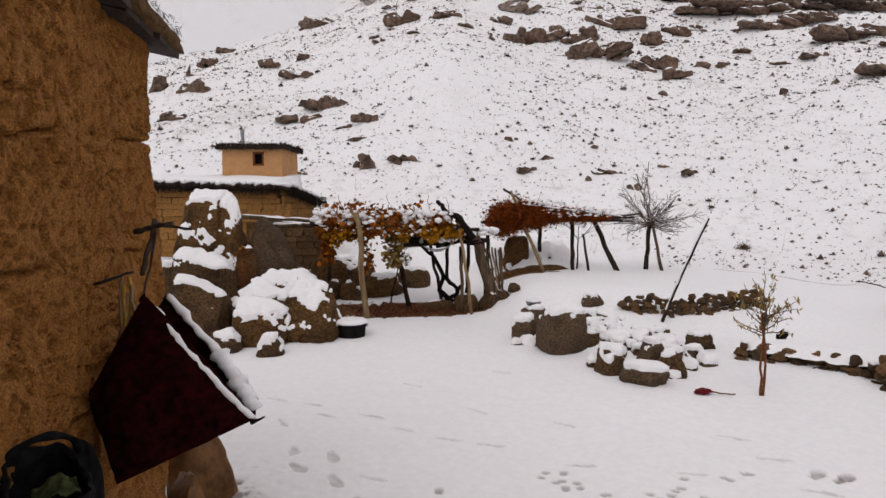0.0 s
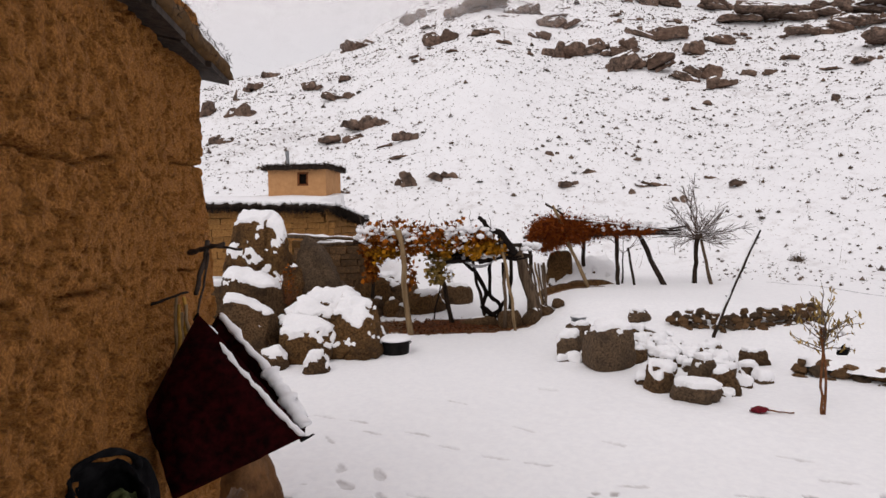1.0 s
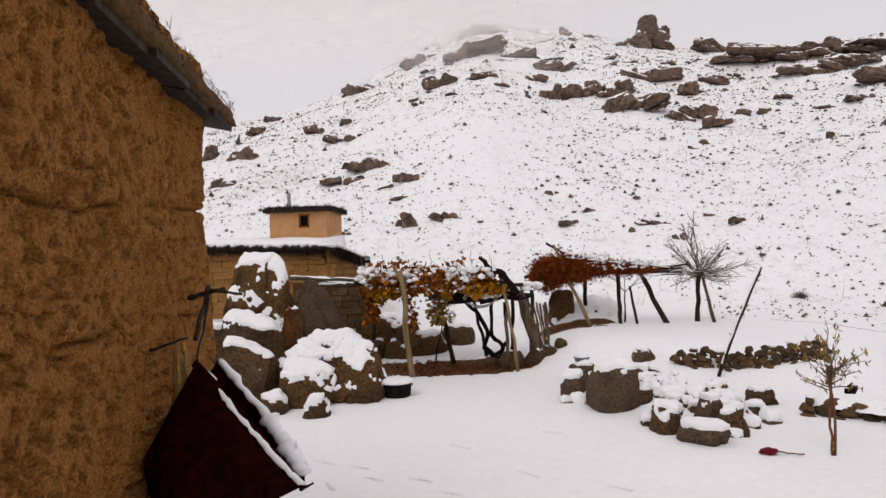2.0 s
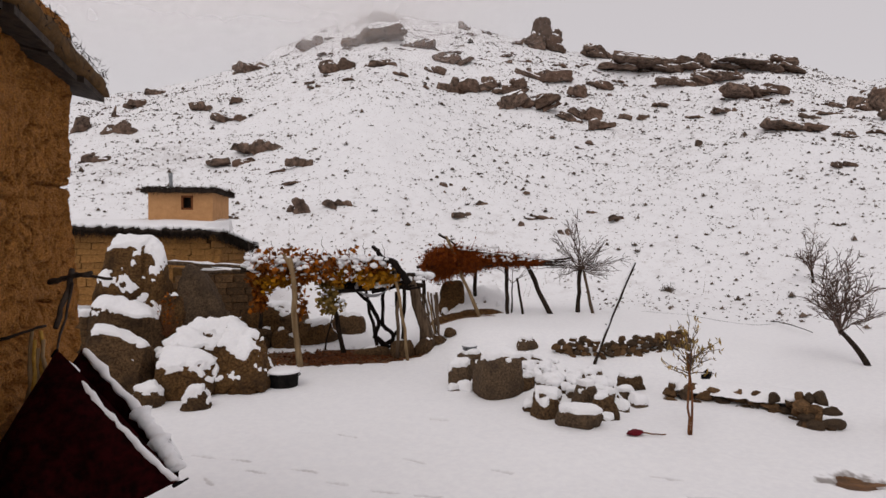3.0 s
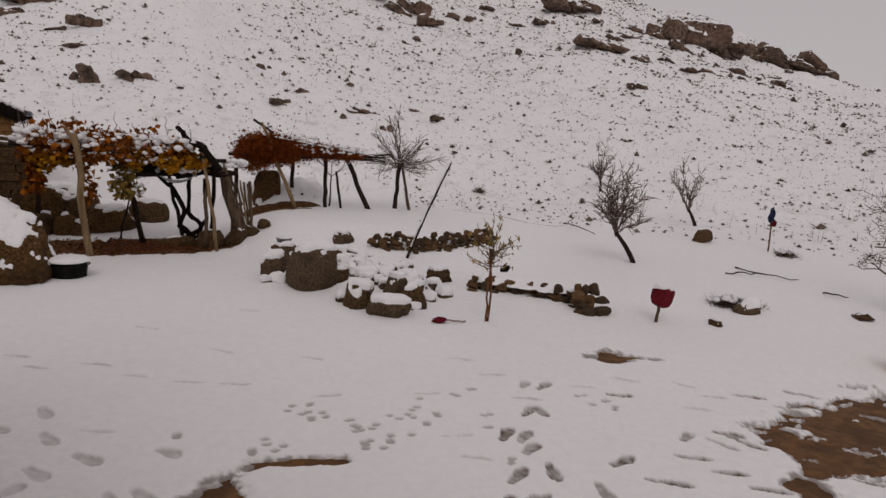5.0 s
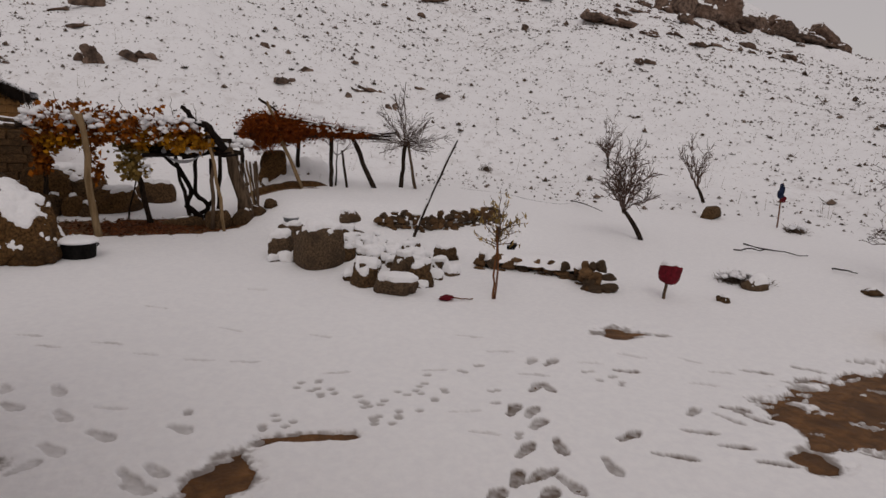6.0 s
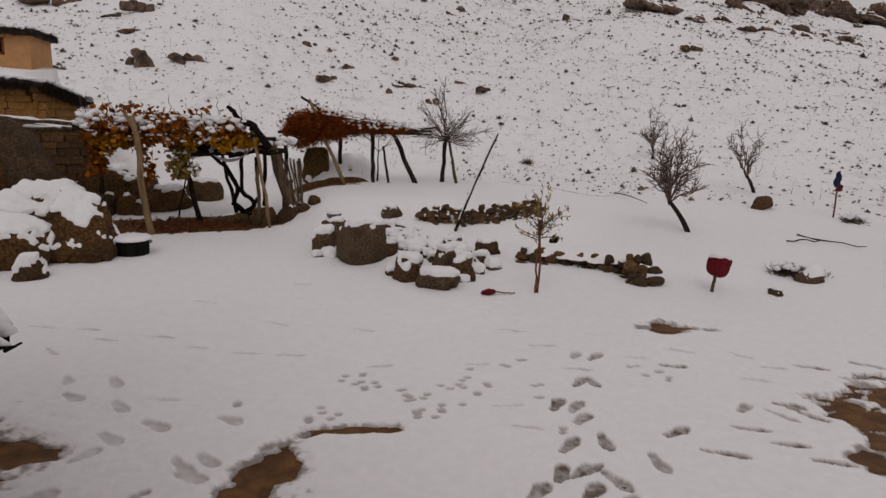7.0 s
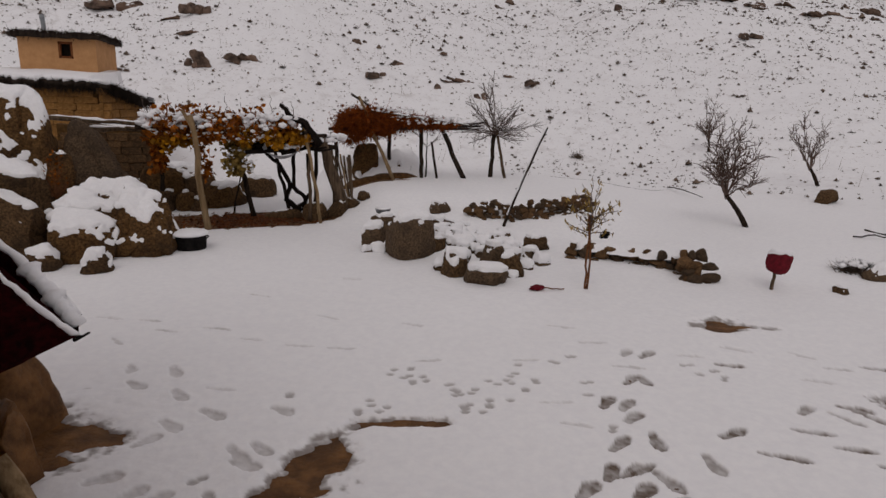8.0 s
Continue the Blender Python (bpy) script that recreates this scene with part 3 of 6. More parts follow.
for rad in (74, 84, 94, 104):
    bm = bmesh.new()
    rows_ = []
    for j in range(9):
        rows_.append([bm.verts.new((rad * math.sin(radians(a)), rad * math.cos(radians(a)) - 80, rad * math.tan(radians(8 + 20 * j / 8)) + 2.4 - 20)) for a in range(-52, 19, 2)])
    for r0, r1 in zip(rows_, rows_[1:]):
        for k in range(len(r0) - 1):
            bm.faces.new((r0[k], r0[k + 1], r1[k + 1], r1[k]))
    ob = part("veil", bm, MIST, cloud_bank)
    ob.visible_shadow = False
tagged(cloud_bank, kind="stuff")


# ---------------------------------------------------------------- rocks
def rock_mesh(dims, seed, subdiv=3, cuts=9, rough=0.10, flat=0.5, sharp=1.0, block=0.8):
    """A broken boulder: a ball cut by planes and roughened."""
    rng = random.Random(seed)
    bm = bmesh.new()
    bmesh.ops.create_icosphere(bm, subdivisions=subdiv, radius=1.0)
    planes = []
    for _ in range(cuts + 3):
        v = Vector((rng.gauss(0, 1), rng.gauss(0, 1), rng.gauss(0, 0.9))).normalized()
        planes.append((v, rng.uniform(0.5, 0.85)))
    shift = Vector((seed * 3.7 % 50, seed * 1.3 % 50, seed * 7.1 % 50))
    for v in bm.verts:
        p = Vector([math.copysign(abs(c) ** block, c) for c in v.co]) * 0.86
        for nrm, dist in planes:
            over = p.dot(nrm) - dist
            if over > 0:
                p -= nrm * over * sharp
        crack = abs(noise.noise(p * 2.6 + shift * 2))
        grow = rough * 0.55 * noise.fractal(p * 1.5 + shift, 1.0, 2.0, 4) + 0.45 * rough * noise.noise(p * 5 + shift) + 0.22 * rough * noise.noise(p * 12 + shift)
        grow -= 0.9 * rough * max(0.0, 1 - crack / 0.09)
        p *= 1 + grow
        if p.z < 0.1:
            p.x, p.y = p.x * (1 + 0.4 * (0.1 - p.z)), p.y * (1 + 0.4 * (0.1 - p.z))
        if p.z < -flat:
            p.z = -flat + (p.z + flat) * 0.2
        v.co = p
    lo = Vector([min(v.co[i] for v in bm.verts) for i in range(3)])
    hi = Vector([max(v.co[i] for v in bm.verts) for i in range(3)])
    for v in bm.verts:
        v.co = Vector([((v.co[i] - lo[i]) / (hi[i] - lo[i]) - 0.5) * dims[i] for i in range(3)])
        v.co.z += dims[2] * 0.5
    bm.normal_update()
    return bm


def snow_cap(bm, thick, seed, parent, start=0.45, blend=0.3, name="snow_cap"):
    """Snow lying on the upward faces of a rock."""
    cap = bm.copy()
    cap.normal_update()
    shift = Vector((seed * 2.3 % 40, seed * 5.1 % 40, seed * 0.7 % 40))
    size = max((v.co - cap.verts[:][0].co).length for v in cap.verts)
    high = max(v.co.z for v in cap.verts)
    moves = []
    middle = Vector((0, 0, high * 0.35))
    for v in cap.verts:
        w = v.co / max(size, 0.01) * 5
        m = 0.55 * v.normal.z + 0.5 * (v.co - middle).normalized().z + 0.32 * noise.noise(w * 1.2 + shift) + 0.26 * noise.noise(w * 3 + shift) + 0.08 * noise.noise(w * 9 + shift) + 0.3 * (v.co.z / high - 0.65)
        k = max(0.0, min(1.0, (m - start - 0.12) / blend))
        k = k * k * (3 - 2 * k)
        moves.append(Vector((0, 0, 0.8 * thick * k)) + v.normal * (0.2 * thick * k - 0.03 * size * (1 - k)))
    for v, mv in zip(cap.verts, moves):
        v.co += mv
    # keep only the faces that come out of the stone
    gone = [f for f in cap.faces if all((moves[v.index].z + moves[v.index].dot(v.normal)) < 0 for v in f.verts)]
    bmesh.ops.delete(cap, geom=gone, context="FACES")
    return part(name, cap, SNOW_CAP, parent, "fresh white snow")


ROCKS = {}


def rock(x, y, dims, seed, label="snow-capped brown boulder on the snowy ground", turn=0.0, snow=0.05, material=None, sink=0.13, subdiv=3, cuts=9, rough=0.1, group="boulders", name="boulder", start=0.45, z=None, tilt=(0, 0), block=0.7):
    base = ground_z(x, y) - sink * dims[2] if z is None else z
    if tilt == (0, 0):
        k = random.Random(seed)
        tilt = (k.uniform(-14, 14), k.uniform(-14, 14))
    e = thing(name, (x, y, base), label, "rock", group)
    e.matrix_world = pose(x, y, base, tilt[0], tilt[1], turn)
    bm = rock_mesh(dims, seed, subdiv, cuts, rough, block=block)
    if snow:
        snow_cap(bm, snow, seed, e, start)
    part("stone", bm, material or ROCK, e)
    return e


def block_mesh(dims, seed, steps=14, taper=(0.85, 0.85), shear=(0.0, 0.0), slope=(0.0, 0.0), power=5.0, rough=0.05, cuts=4):
    """A weathered block: a rounded box, tapered, sheared, with a sloping top, split faces and a rough skin."""
    rng = random.Random(seed)
    bm = bmesh.new()
    bmesh.ops.create_cube(bm, size=2)
    bmesh.ops.subdivide_edges(bm, edges=bm.edges[:], cuts=steps, use_grid_fill=True)
    shift = Vector((seed * 3.7 % 50, seed * 1.3 % 50, seed * 7.1 % 50))
    planes = []
    for _ in range(cuts):
        a = rng.uniform(0, 2 * math.pi)
        planes.append((Vector((math.cos(a), math.sin(a), rng.uniform(-0.3, 0.7))).normalized(), rng.uniform(0.78, 1.0)))
    big = max(dims)
    for v in bm.verts:
        p = v.co / sum(abs(c) ** power for c in v.co) ** (1 / power)
        for nrm, dist in planes:
            over = p.dot(nrm) - dist
            if over > 0:
                p -= nrm * over
        up = (p.z + 1) / 2
        q = Vector((p.x * (1 - up * (1 - taper[0])) + shear[0] * up, p.y * (1 - up * (1 - taper[1])) + shear[1] * up, up + (slope[0] * p.x + slope[1] * p.y) * up * up))
        q = Vector((q.x * dims[0] / 2, q.y * dims[1] / 2, q.z * dims[2]))
        w = q / big + shift
        crack = max(0.0, 1 - abs(noise.noise(w * 2.3 + shift)) / 0.05)
        swell = 0.9 * noise.fractal(w * 2.2, 1.0, 2.0, 3) + 0.55 * noise.noise(w * 7) + 0.35 * noise.noise(w * 17) + 0.2 * noise.noise(w * 37) - 0.7 * crack
        v.co = q + Vector((p.x, p.y, 0.6 * p.z)).normalized() * swell * rough * big
    bm.normal_update()
    return bm


def lie_snow(bm, thick, seed, parent, start=0.55, label="fresh white snow"):
    """A crisp-edged sheet of snow on the faces that look up."""
    cap = bm.copy()
    cap.normal_update()
    cap.verts.index_update()
    shift = Vector((seed * 2.3 % 40, seed * 5.1 % 40, seed * 0.7 % 40))
    keep, moved = {}, []
    facing = [v.normal.z for v in cap.verts]
    for _ in range(3):
        facing = [(facing[v.index] + sum(facing[ed.other_vert(v).index] for ed in v.link_edges)) / (1 + len(v.link_edges)) for v in cap.verts]
    for v in cap.verts:
        w = v.co * 2.2 + shift
        m = facing[v.index] + 0.36 * noise.noise(w) + 0.26 * noise.noise(w * 3.1) + 0.12 * noise.noise(w * 8)
        k = max(0.0, min(1.0, (m - start) / 0.12))
        keep[v.index] = k
        lift = thick * k * (0.75 + 0.5 * noise.noise(w * 1.7) + 0.25 * noise.noise(w * 5))
        moved.append(v.co + Vector((0, 0, lift)) + v.normal * (0.15 * thick * k - 0.025 * (1 - k)))
    gone = [f for f in cap.faces if all(keep[v.index] <= 0 for v in f.verts)]
    for v, p in zip(cap.verts, moved):
        v.co = p
    bmesh.ops.delete(cap, geom=gone, context="FACES")
    return tagged(part("snow_cap", cap, SNOW_CAP, parent, label), kind="stuff")


def block(x, y, dims, seed, label, turn=0.0, tilt=(0, 0), snow=0.05, start=0.55, material=None, group="heaped boulders", name="boulder", z=None, **shape):
    base = ground_z(x, y) - 0.1 * min(dims[2], 0.6) if z is None else z
    e = thing(name, (x, y, base), label, "rock", group)
    e.matrix_world = pose(x, y, base, tilt[0], tilt[1], turn)
    bm = block_mesh(dims, seed, **shape)
    if snow:
        lie_snow(bm, snow, seed, e, start)
    part("stone", bm, material or ROCK, e)
    return e


# boulders heaped below the stone house
block(-4.42, 11.55, (1.42, 1.35, 2.42), 11, "tall ochre boulder with a dark stained face under broken snow", 14, snow=0.06, start=0.33, material=ROCK_OCHRE, steps=34, taper=(0.7, 0.35), shear=(0.0, 0.62), slope=(0.0, 0.05), power=5.5, rough=0.04, cuts=3)
block(-3.12, 12.05, (1.75, 0.9, 1.98), 12, "grey lichened slab tapering to a peak, bare of snow", -6, snow=0.03, start=0.92, material=ROCK_GREY, steps=24, taper=(0.18, 0.5), shear=(-0.5, 0.1), power=4, rough=0.035, cuts=3)
block(-2.62, 12.0, (0.9, 0.6, 0.95), 112, "grey slab leaning at the foot of the peaked rock", 12, snow=0.02, start=0.95, material=ROCK_GREY, steps=14, taper=(0.3, 0.6), shear=(-0.5, 0), power=4, rough=0.04)
block(-4.22, 10.75, (1.22, 0.95, 1.36), 13, "lichened brown boulder with snow on its top", 12, snow=0.06, start=0.55, steps=24, taper=(0.92, 0.75), slope=(-0.08, 0.08), power=4, rough=0.04)
block(-3.98, 10.0, (1.1, 0.85, 0.95), 14, "brown boulder with a snowy top sloping to one side", 14, snow=0.06, start=0.60, steps=20, taper=(0.9, 0.75), slope=(-0.22, 0.06), power=4, rough=0.045)
block(-4.95, 10.6, (0.9, 0.9, 1.2), 24, "brown boulder beside the mud house under snow", 30, snow=0.08, start=0.5, steps=14, power=4)
block(-2.82, 10.35, (1.5, 1.0, 0.98), 17, "squared boulder under a deep sheet of snow", 16, snow=0.05, start=0.36, steps=30, taper=(0.95, 0.75), slope=(0.0, 0.26), power=5, rough=0.06)
block(-2.86, 9.72, (0.98, 0.9, 0.66), 15, "large squared boulder with snow lying on its flat top", 12, snow=0.06, start=0.5, material=ROCK_OCHRE, steps=26, taper=(0.96, 0.85), slope=(-0.05, 0.2), power=5, rough=0.045)
block(-2.13, 9.95, (1.02, 1.15, 0.94), 16, "large boulder with broken snow, falling away to one side", -6, snow=0.04, start=0.5, material=ROCK_OCHRE, steps=32, taper=(0.6, 0.5), shear=(-0.2, 0.2), slope=(-0.14, 0.2), power=4.2, rough=0.06)
block(-2.53, 8.86, (0.5, 0.42, 0.34), 18, "small stone under a cone of snow", 8, snow=0.10, start=0.30, steps=14, taper=(0.35, 0.4), power=3, rough=0.04)
block(-3.27, 9.12, (0.42, 0.4, 0.34), 25, "small stone under snow", 5, snow=0.08, start=0.35, steps=10, power=4)
block(-3.62, 11.2, (0.5, 0.5, 1.5), 29, "dark ochre block wedged between the boulders", 25, snow=0.04, start=0.85, material=ROCK_OCHRE, steps=14, power=4)
block(-3.5, 10.55, (0.6, 0.5, 0.62), 33, "dark stone wedged between the boulders", 40, snow=0.06, start=0.5, steps=12, power=4)
# dark boulders behind the vine
for i, (x, y, w, d, h, st) in enumerate(((-2.55, 13.75, 1.0, 0.7, 0.95, 0.9), (-1.95, 14.0, 0.9, 0.7, 0.72, 0.95), (-1.35, 13.75, 1.15, 0.6, 0.55, 0.62), (-2.5, 13.3, 0.6, 0.5, 0.5, 0.9), (-2.05, 13.4, 0.5, 0.45, 0.42, 0.9), (-1.8, 13.3, 0.4, 0.4, 0.3, 0.8), (-3.0, 13.4, 0.6, 0.5, 0.7, 0.9), (-0.75, 14.9, 1.0, 0.6, 0.55, 0.8), (-2.2, 14.5, 1.3, 0.7, 0.85, 0.4))):
    block(x, y, (w, d, h), 120 + i, ("dark boulder in the shade of the vine", "dark rounded boulder partly covered with snow")[st < 0.7], 23 * i, snow=0.06, start=st, material=(ROCK_OCHRE, ROCK)[i % 2], steps=14, power=3.5, taper=(0.8, 0.8))

# the rock pile in the middle of the yard
RP = "rock pile"
block(1.86, 9.2, (0.80, 0.74, 0.74), 36, "large rounded boulder with snow on its top", 14, snow=0.06, start=0.6, material=ROCK_GREY, steps=26, taper=(0.82, 0.8), slope=(0.05, 0.04), power=3.4, rough=0.022, group=RP, cuts=1)
for i, (x, y, w, d, h, tall, st, tap) in enumerate(((1.42, 9.9, 0.44, 0.4, 0.42, 0.08, 0.3, 0.8), (2.27, 8.05, 0.46, 0.5, 0.38, 0.08, 0.42, 0.8), (2.60, 7.55, 0.62, 0.42, 0.27, 0.07, 0.42, 0.85), (3.06, 7.95, 0.46, 0.4, 0.38, 0.05, 0.75, 0.7), (2.93, 8.3, 0.36, 0.34, 0.36, 0.07, 0.45, 0.8), (4.05, 9.35, 0.46, 0.4, 0.30, 0.05, 0.72, 0.7),
                                               (2.97, 11.75, 0.5, 0.34, 0.22, 0.05, 0.6, 0.6), (2.95, 11.05, 0.26, 0.24, 0.2, 0.04, 0.6, 0.8), (3.45, 9.75, 0.32, 0.3, 0.26, 0.06, 0.45, 0.8), (2.27, 9.1, 0.26, 0.26, 0.22, 0.04, 0.7, 0.8), (2.45, 8.6, 0.4, 0.34, 0.22, 0.06, 0.4, 0.8), (2.10, 10.6, 0.4, 0.34, 0.34, 0.06, 0.5, 0.7), (1.70, 11.1, 0.55, 0.4, 0.36, 0.05, 0.7, 0.9))):
    block(x, y, (w, d, h), 40 + i, ("snow-capped grey-brown stone in the rock pile", "squared brown stone with a snow cap in the rock pile", "small stone in the rock pile, thickly capped with snow")[i % 3], (37 * i) % 50 - 25, (0, (i * 17) % 20 - 10), tall, st, (ROCK_GREY, ROCK)[i % 2], RP, steps=14, taper=(tap, tap), power=4.5, rough=0.04)
rng = random.Random(8)
for i in range(110):
    u, v = rng.uniform(-1.3, 1.35), rng.uniform(-0.8, 0.8)
    x, y = 2.5 + 0.62 * u + 0.78 * v, 9.1 - 0.78 * u + 0.62 * v
    if i > 78:
        x, y = rng.uniform(1.8, 4.0), rng.uniform(9.8, 11.2)
    w = rng.uniform(0.14, 0.38)
    if math.hypot(x - 1.9, y - 8.9) < 0.62:
        x, y = x + 0.55, y + 0.35
    block(x, y, (w, w * 0.8, w * rng.uniform(0.35, 0.6)), 200 + i, "small snow-covered stone in the rock pile", rng.uniform(0, 360), (rng.uniform(-12, 12), rng.uniform(-12, 12)), rng.uniform(0.04, 0.08), rng.uniform(-0.1, 0.5), (ROCK_GREY, ROCK)[i % 2], "small stones of the pile", "stone_lump", steps=6, taper=(0.75, 0.75), power=4, rough=0.06)


# dry stone walls: each stone a part
def dry_wall(label, path, courses, size, seed):
    rng = random.Random(seed)
    e = thing("dry_stone_wall", (path[0][0], path[0][1], ground_z(*path[0])), label, "stone wall")
    inv = e.matrix_world.inverted()
    variants = []
    for k in range(8):
        bm = rock_mesh((1, 1, 1), 300 + k, 2, 8, 0.12)
        m = bpy.data.meshes.new("stone")
        bm.to_mesh(m)
        bm.free()
        m.materials.append(RUBBLE if k % 3 else ROCK_GREY)
        m.polygons.foreach_set("use_smooth", [False] * len(m.polygons))
        variants.append(m)
    total = sum(math.dist(a, b) for a, b in zip(path, path[1:]))
    caps = []
    for c in range(courses):
        s = rng.uniform(0, 0.1)
        while s < total:
            w = size * rng.uniform(0.5, 1.8)
            rest = s + w / 2
            for a, b in zip(path, path[1:]):
                ln = math.dist(a, b)
                if rest <= ln:
                    break
                rest -= ln
            k = min(rest / ln, 1)
            x, y = a[0] + (b[0] - a[0]) * k, a[1] + (b[1] - a[1]) * k
            ang = math.degrees(math.atan2(b[1] - a[1], b[0] - a[0]))
            h = size * rng.uniform(0.5, 1.05)
            ob = new("stone", rng.choice(variants))
            ob.parent = e
            top = c == courses - 1
            if not (top and rng.random() < 0.45):
                z = ground_z(x, y) - 0.05 + c * size * 0.62
                x2, y2 = x + rng.uniform(-0.06, 0.06) + 0.03 * c, y + rng.uniform(-0.07, 0.07) + 0.03 * c
                ob.matrix_basis = inv @ (pose(x2, y2, z, rng.uniform(-20, 20), rng.uniform(-20, 20), ang + rng.uniform(-30, 30)) @ Matrix.Diagonal((w * 1.05, size * 1.1, h, 1)))
                if top:
                    caps.append((x2, y2, z + h))
            else:
                bpy.data.objects.remove(ob)
            s += w * 0.72
    return e, caps


wall_a, caps_a = dry_wall("low dry stone terrace wall capped with snow", ((3.3, 11.45), (4.2, 11.15), (5.2, 11.0), (5.85, 11.0)), 5, 0.125, 5)
wall_b, caps_b = dry_wall("low broken dry stone wall under snow", ((4.3, 8.85), (4.6, 8.55), (4.95, 8.4), (5.2, 8.15), (5.45, 7.85), (5.6, 7.5)), 3, 0.16, 6)
wall_c, caps_c = dry_wall("stone end of the low garden wall", ((5.4, 7.42), (5.8, 7.12)), 4, 0.18, 7)
for e, caps in ((wall_a, caps_a), (wall_b, caps_b)):
    inv = e.matrix_world.inverted()
    for i, (x, y, z) in enumerate(caps):
        if i % 3 == 0:
            bm = bmesh.new()
            bmesh.ops.create_icosphere(bm, subdivisions=2, radius=1)
            for v in bm.verts:
                v.co = inv @ Vector((x + v.co.x * (0.06 + 0.03 * (i % 5) / 4), y + v.co.y * 0.08, z - 0.012 + v.co.z * 0.03 + 0.015 * noise.noise(v.co * 2 + Vector((i, 0, 0)))))
            part("snow_cap", bm, SNOW_CAP, e, "fresh white snow")

# bank of earth and snow behind the low garden wall
bm = bmesh.new()
xs = np.linspace(0, 1, 40)
grid = {}
for i, k in enumerate(xs):
    ax, ay = 4.3 + 1.5 * k, 8.85 - 1.25 * k
    for j in range(12):
        o = j * 0.14 + 0.14 * float(fbm(np.array(k * 9.0), np.array(0.5), 92)) - 0.03
        zt = 0.3 * (0.72, 0.95)[min(j, 1)] * math.exp(-((o - 0.3) / 0.7) ** 2) * min(1, k * 8, (1 - k) * 10)
        px, py = ax + 0.62 * o, ay + 0.78 * o
        grid[i, j] = bm.verts.new((px, py, ground_z(px, py) + zt + 0.02 * float(fbm(np.array(px / 0.3), np.array(py / 0.3), 90)) - 0.02))
for i in range(39):
    for j in range(11):
        bm.faces.new((grid[i, j], grid[i + 1, j], grid[i + 1, j + 1], grid[i, j + 1]))
tagged(part("snow_bank", bm, SNOW_CAP), "snow bank lying behind the low stone wall", "snow", kind="structure")


# ---------------------------------------------------------------- hillside crags
def crags(rows, seed, label, group):
    """Broken outcrops: several leaning slabs and blocks each."""
    for i, (x, y, w, h) in enumerate(rows):
        rng = random.Random(seed + i)
        e = thing("crag", (x, y, ground_z(x, y) - 0.12 * h), label, "rock", group, (i * 77 + seed) % 30 - 15)
        dip = rng.uniform(8, 24) * (1 if x > 20 else rng.choice((-1, 1)))
        for k in range(rng.choice((8, 9, 10)) if w > 3 else 5 if w > 1.2 else 3):
            size = rng.uniform(0.25, 0.6)
            b = block_mesh((w * size * 1.3, w * size * 0.8, h * rng.uniform(0.3, 0.8)), (seed + i) * 7 + k, 5 if w < 4 else 8, (rng.uniform(0.6, 0.95), rng.uniform(0.5, 0.9)), (rng.uniform(-0.2, 0.2), 0.1), (0.0, 0.1), 6.0, 0.06, 3)
            ox = rng.uniform(-0.46, 0.46) * w
            b.transform(pose(ox, rng.uniform(-0.25, 0.15) * w, -0.15 * h + rng.uniform(0, 0.3) * h, rng.uniform(-10, 10), dip + rng.uniform(-12, 12), rng.uniform(-25, 25)))
            b.normal_update()
            if w > 1.2:
                lie_snow(b, 0.04 * h + 0.02, seed + i + k, e, 0.78)
            part("stone", b, CRAG, e, "", False)


crags(((-28.6, 63.0, 1.8, 2.0), (-25.3, 61.2, 2.8, 1.6), (-21.0, 47.5, 1.9, 1.0), (-33.1, 81.2, 1.0, 1.7), (-33.8, 90.9, 3.7, 1.8), (-34.2, 98.7, 2.2, 1.5), (-20.9, 103.6, 5.6, 2.8), (-20.3, 73.8, 2.0, 1.3), (-17.0, 75.2, 1.8, 1.3), (-14.5, 61.9, 3.0, 1.1),
       (-7.9, 41.9, 2.6, 1.4), (-9.3, 40.1, 2.1, 0.8), (-4.4, 35.7, 1.3, 0.7), (-4.3, 32.2, 1.2, 0.4), (-5.9, 35.7, 1.4, 0.4), (-3.75, 27.6, 0.6, 0.55), (-3.3, 27.6, 0.65, 1.0), (-1.6, 27.8, 1.2, 0.4), (-6.2, 27.1, 0.6, 0.3)), 500, "dark rock outcrop on the snowy slope", "slope outcrops")
crags(((-4.9, 73.7, 3.6, 2.0), (-11.3, 101.1, 3.5, 3.0), (-2.0, 85.9, 5.0, 2.1), (9.9, 78.9, 3.5, 1.7), (8.4, 65.2, 3.5, 2.6), (13.2, 66.3, 5.5, 1.8), (21.7, 78.0, 7.0, 2.3), (21.4, 65.4, 2.6, 2.1), (28.5, 75.9, 3.9, 1.4), (14.8, 58.2, 4.6, 1.8), (19.2, 56.7, 4.0, 2.0),
       (19.2, 51.3, 2.3, 1.1), (24.5, 56.9, 2.6, 0.9), (17.2, 47.2, 1.0, 0.7), (15.1, 44.8, 0.5, 0.4), (24.4, 43.9, 0.9, 0.7), (1.2, 85.1, 5.0, 2.5), (5.9, 83.8, 3.3, 1.6), (6.6, 74.5, 2.2, 1.2), (1.0, 70.6, 2.7, 1.0)), 540, "dark rock outcrop high on the snowy slope", "high outcrops")
crags(((29.5, 107.3, 5.4, 4.4), (39.6, 107.8, 5.6, 2.2), (40.1, 89.0, 10.3, 2.1), (44.2, 87.1, 7.5, 2.4), (49.1, 85.8, 8.6, 2.4), (55.1, 85.3, 10.7, 1.8), (40.3, 62.4, 5.0, 1.6), (37.6, 71.6, 4.6, 1.2), (58.5, 83.3, 5.9, 1.6), (1.6, 108.8, 6.5, 2.4), (16.0, 110.6, 2.2, 2.0), (24.1, 105.4, 2.1, 1.1)), 580, "jagged crag along the snowy ridge", "ridge crags")
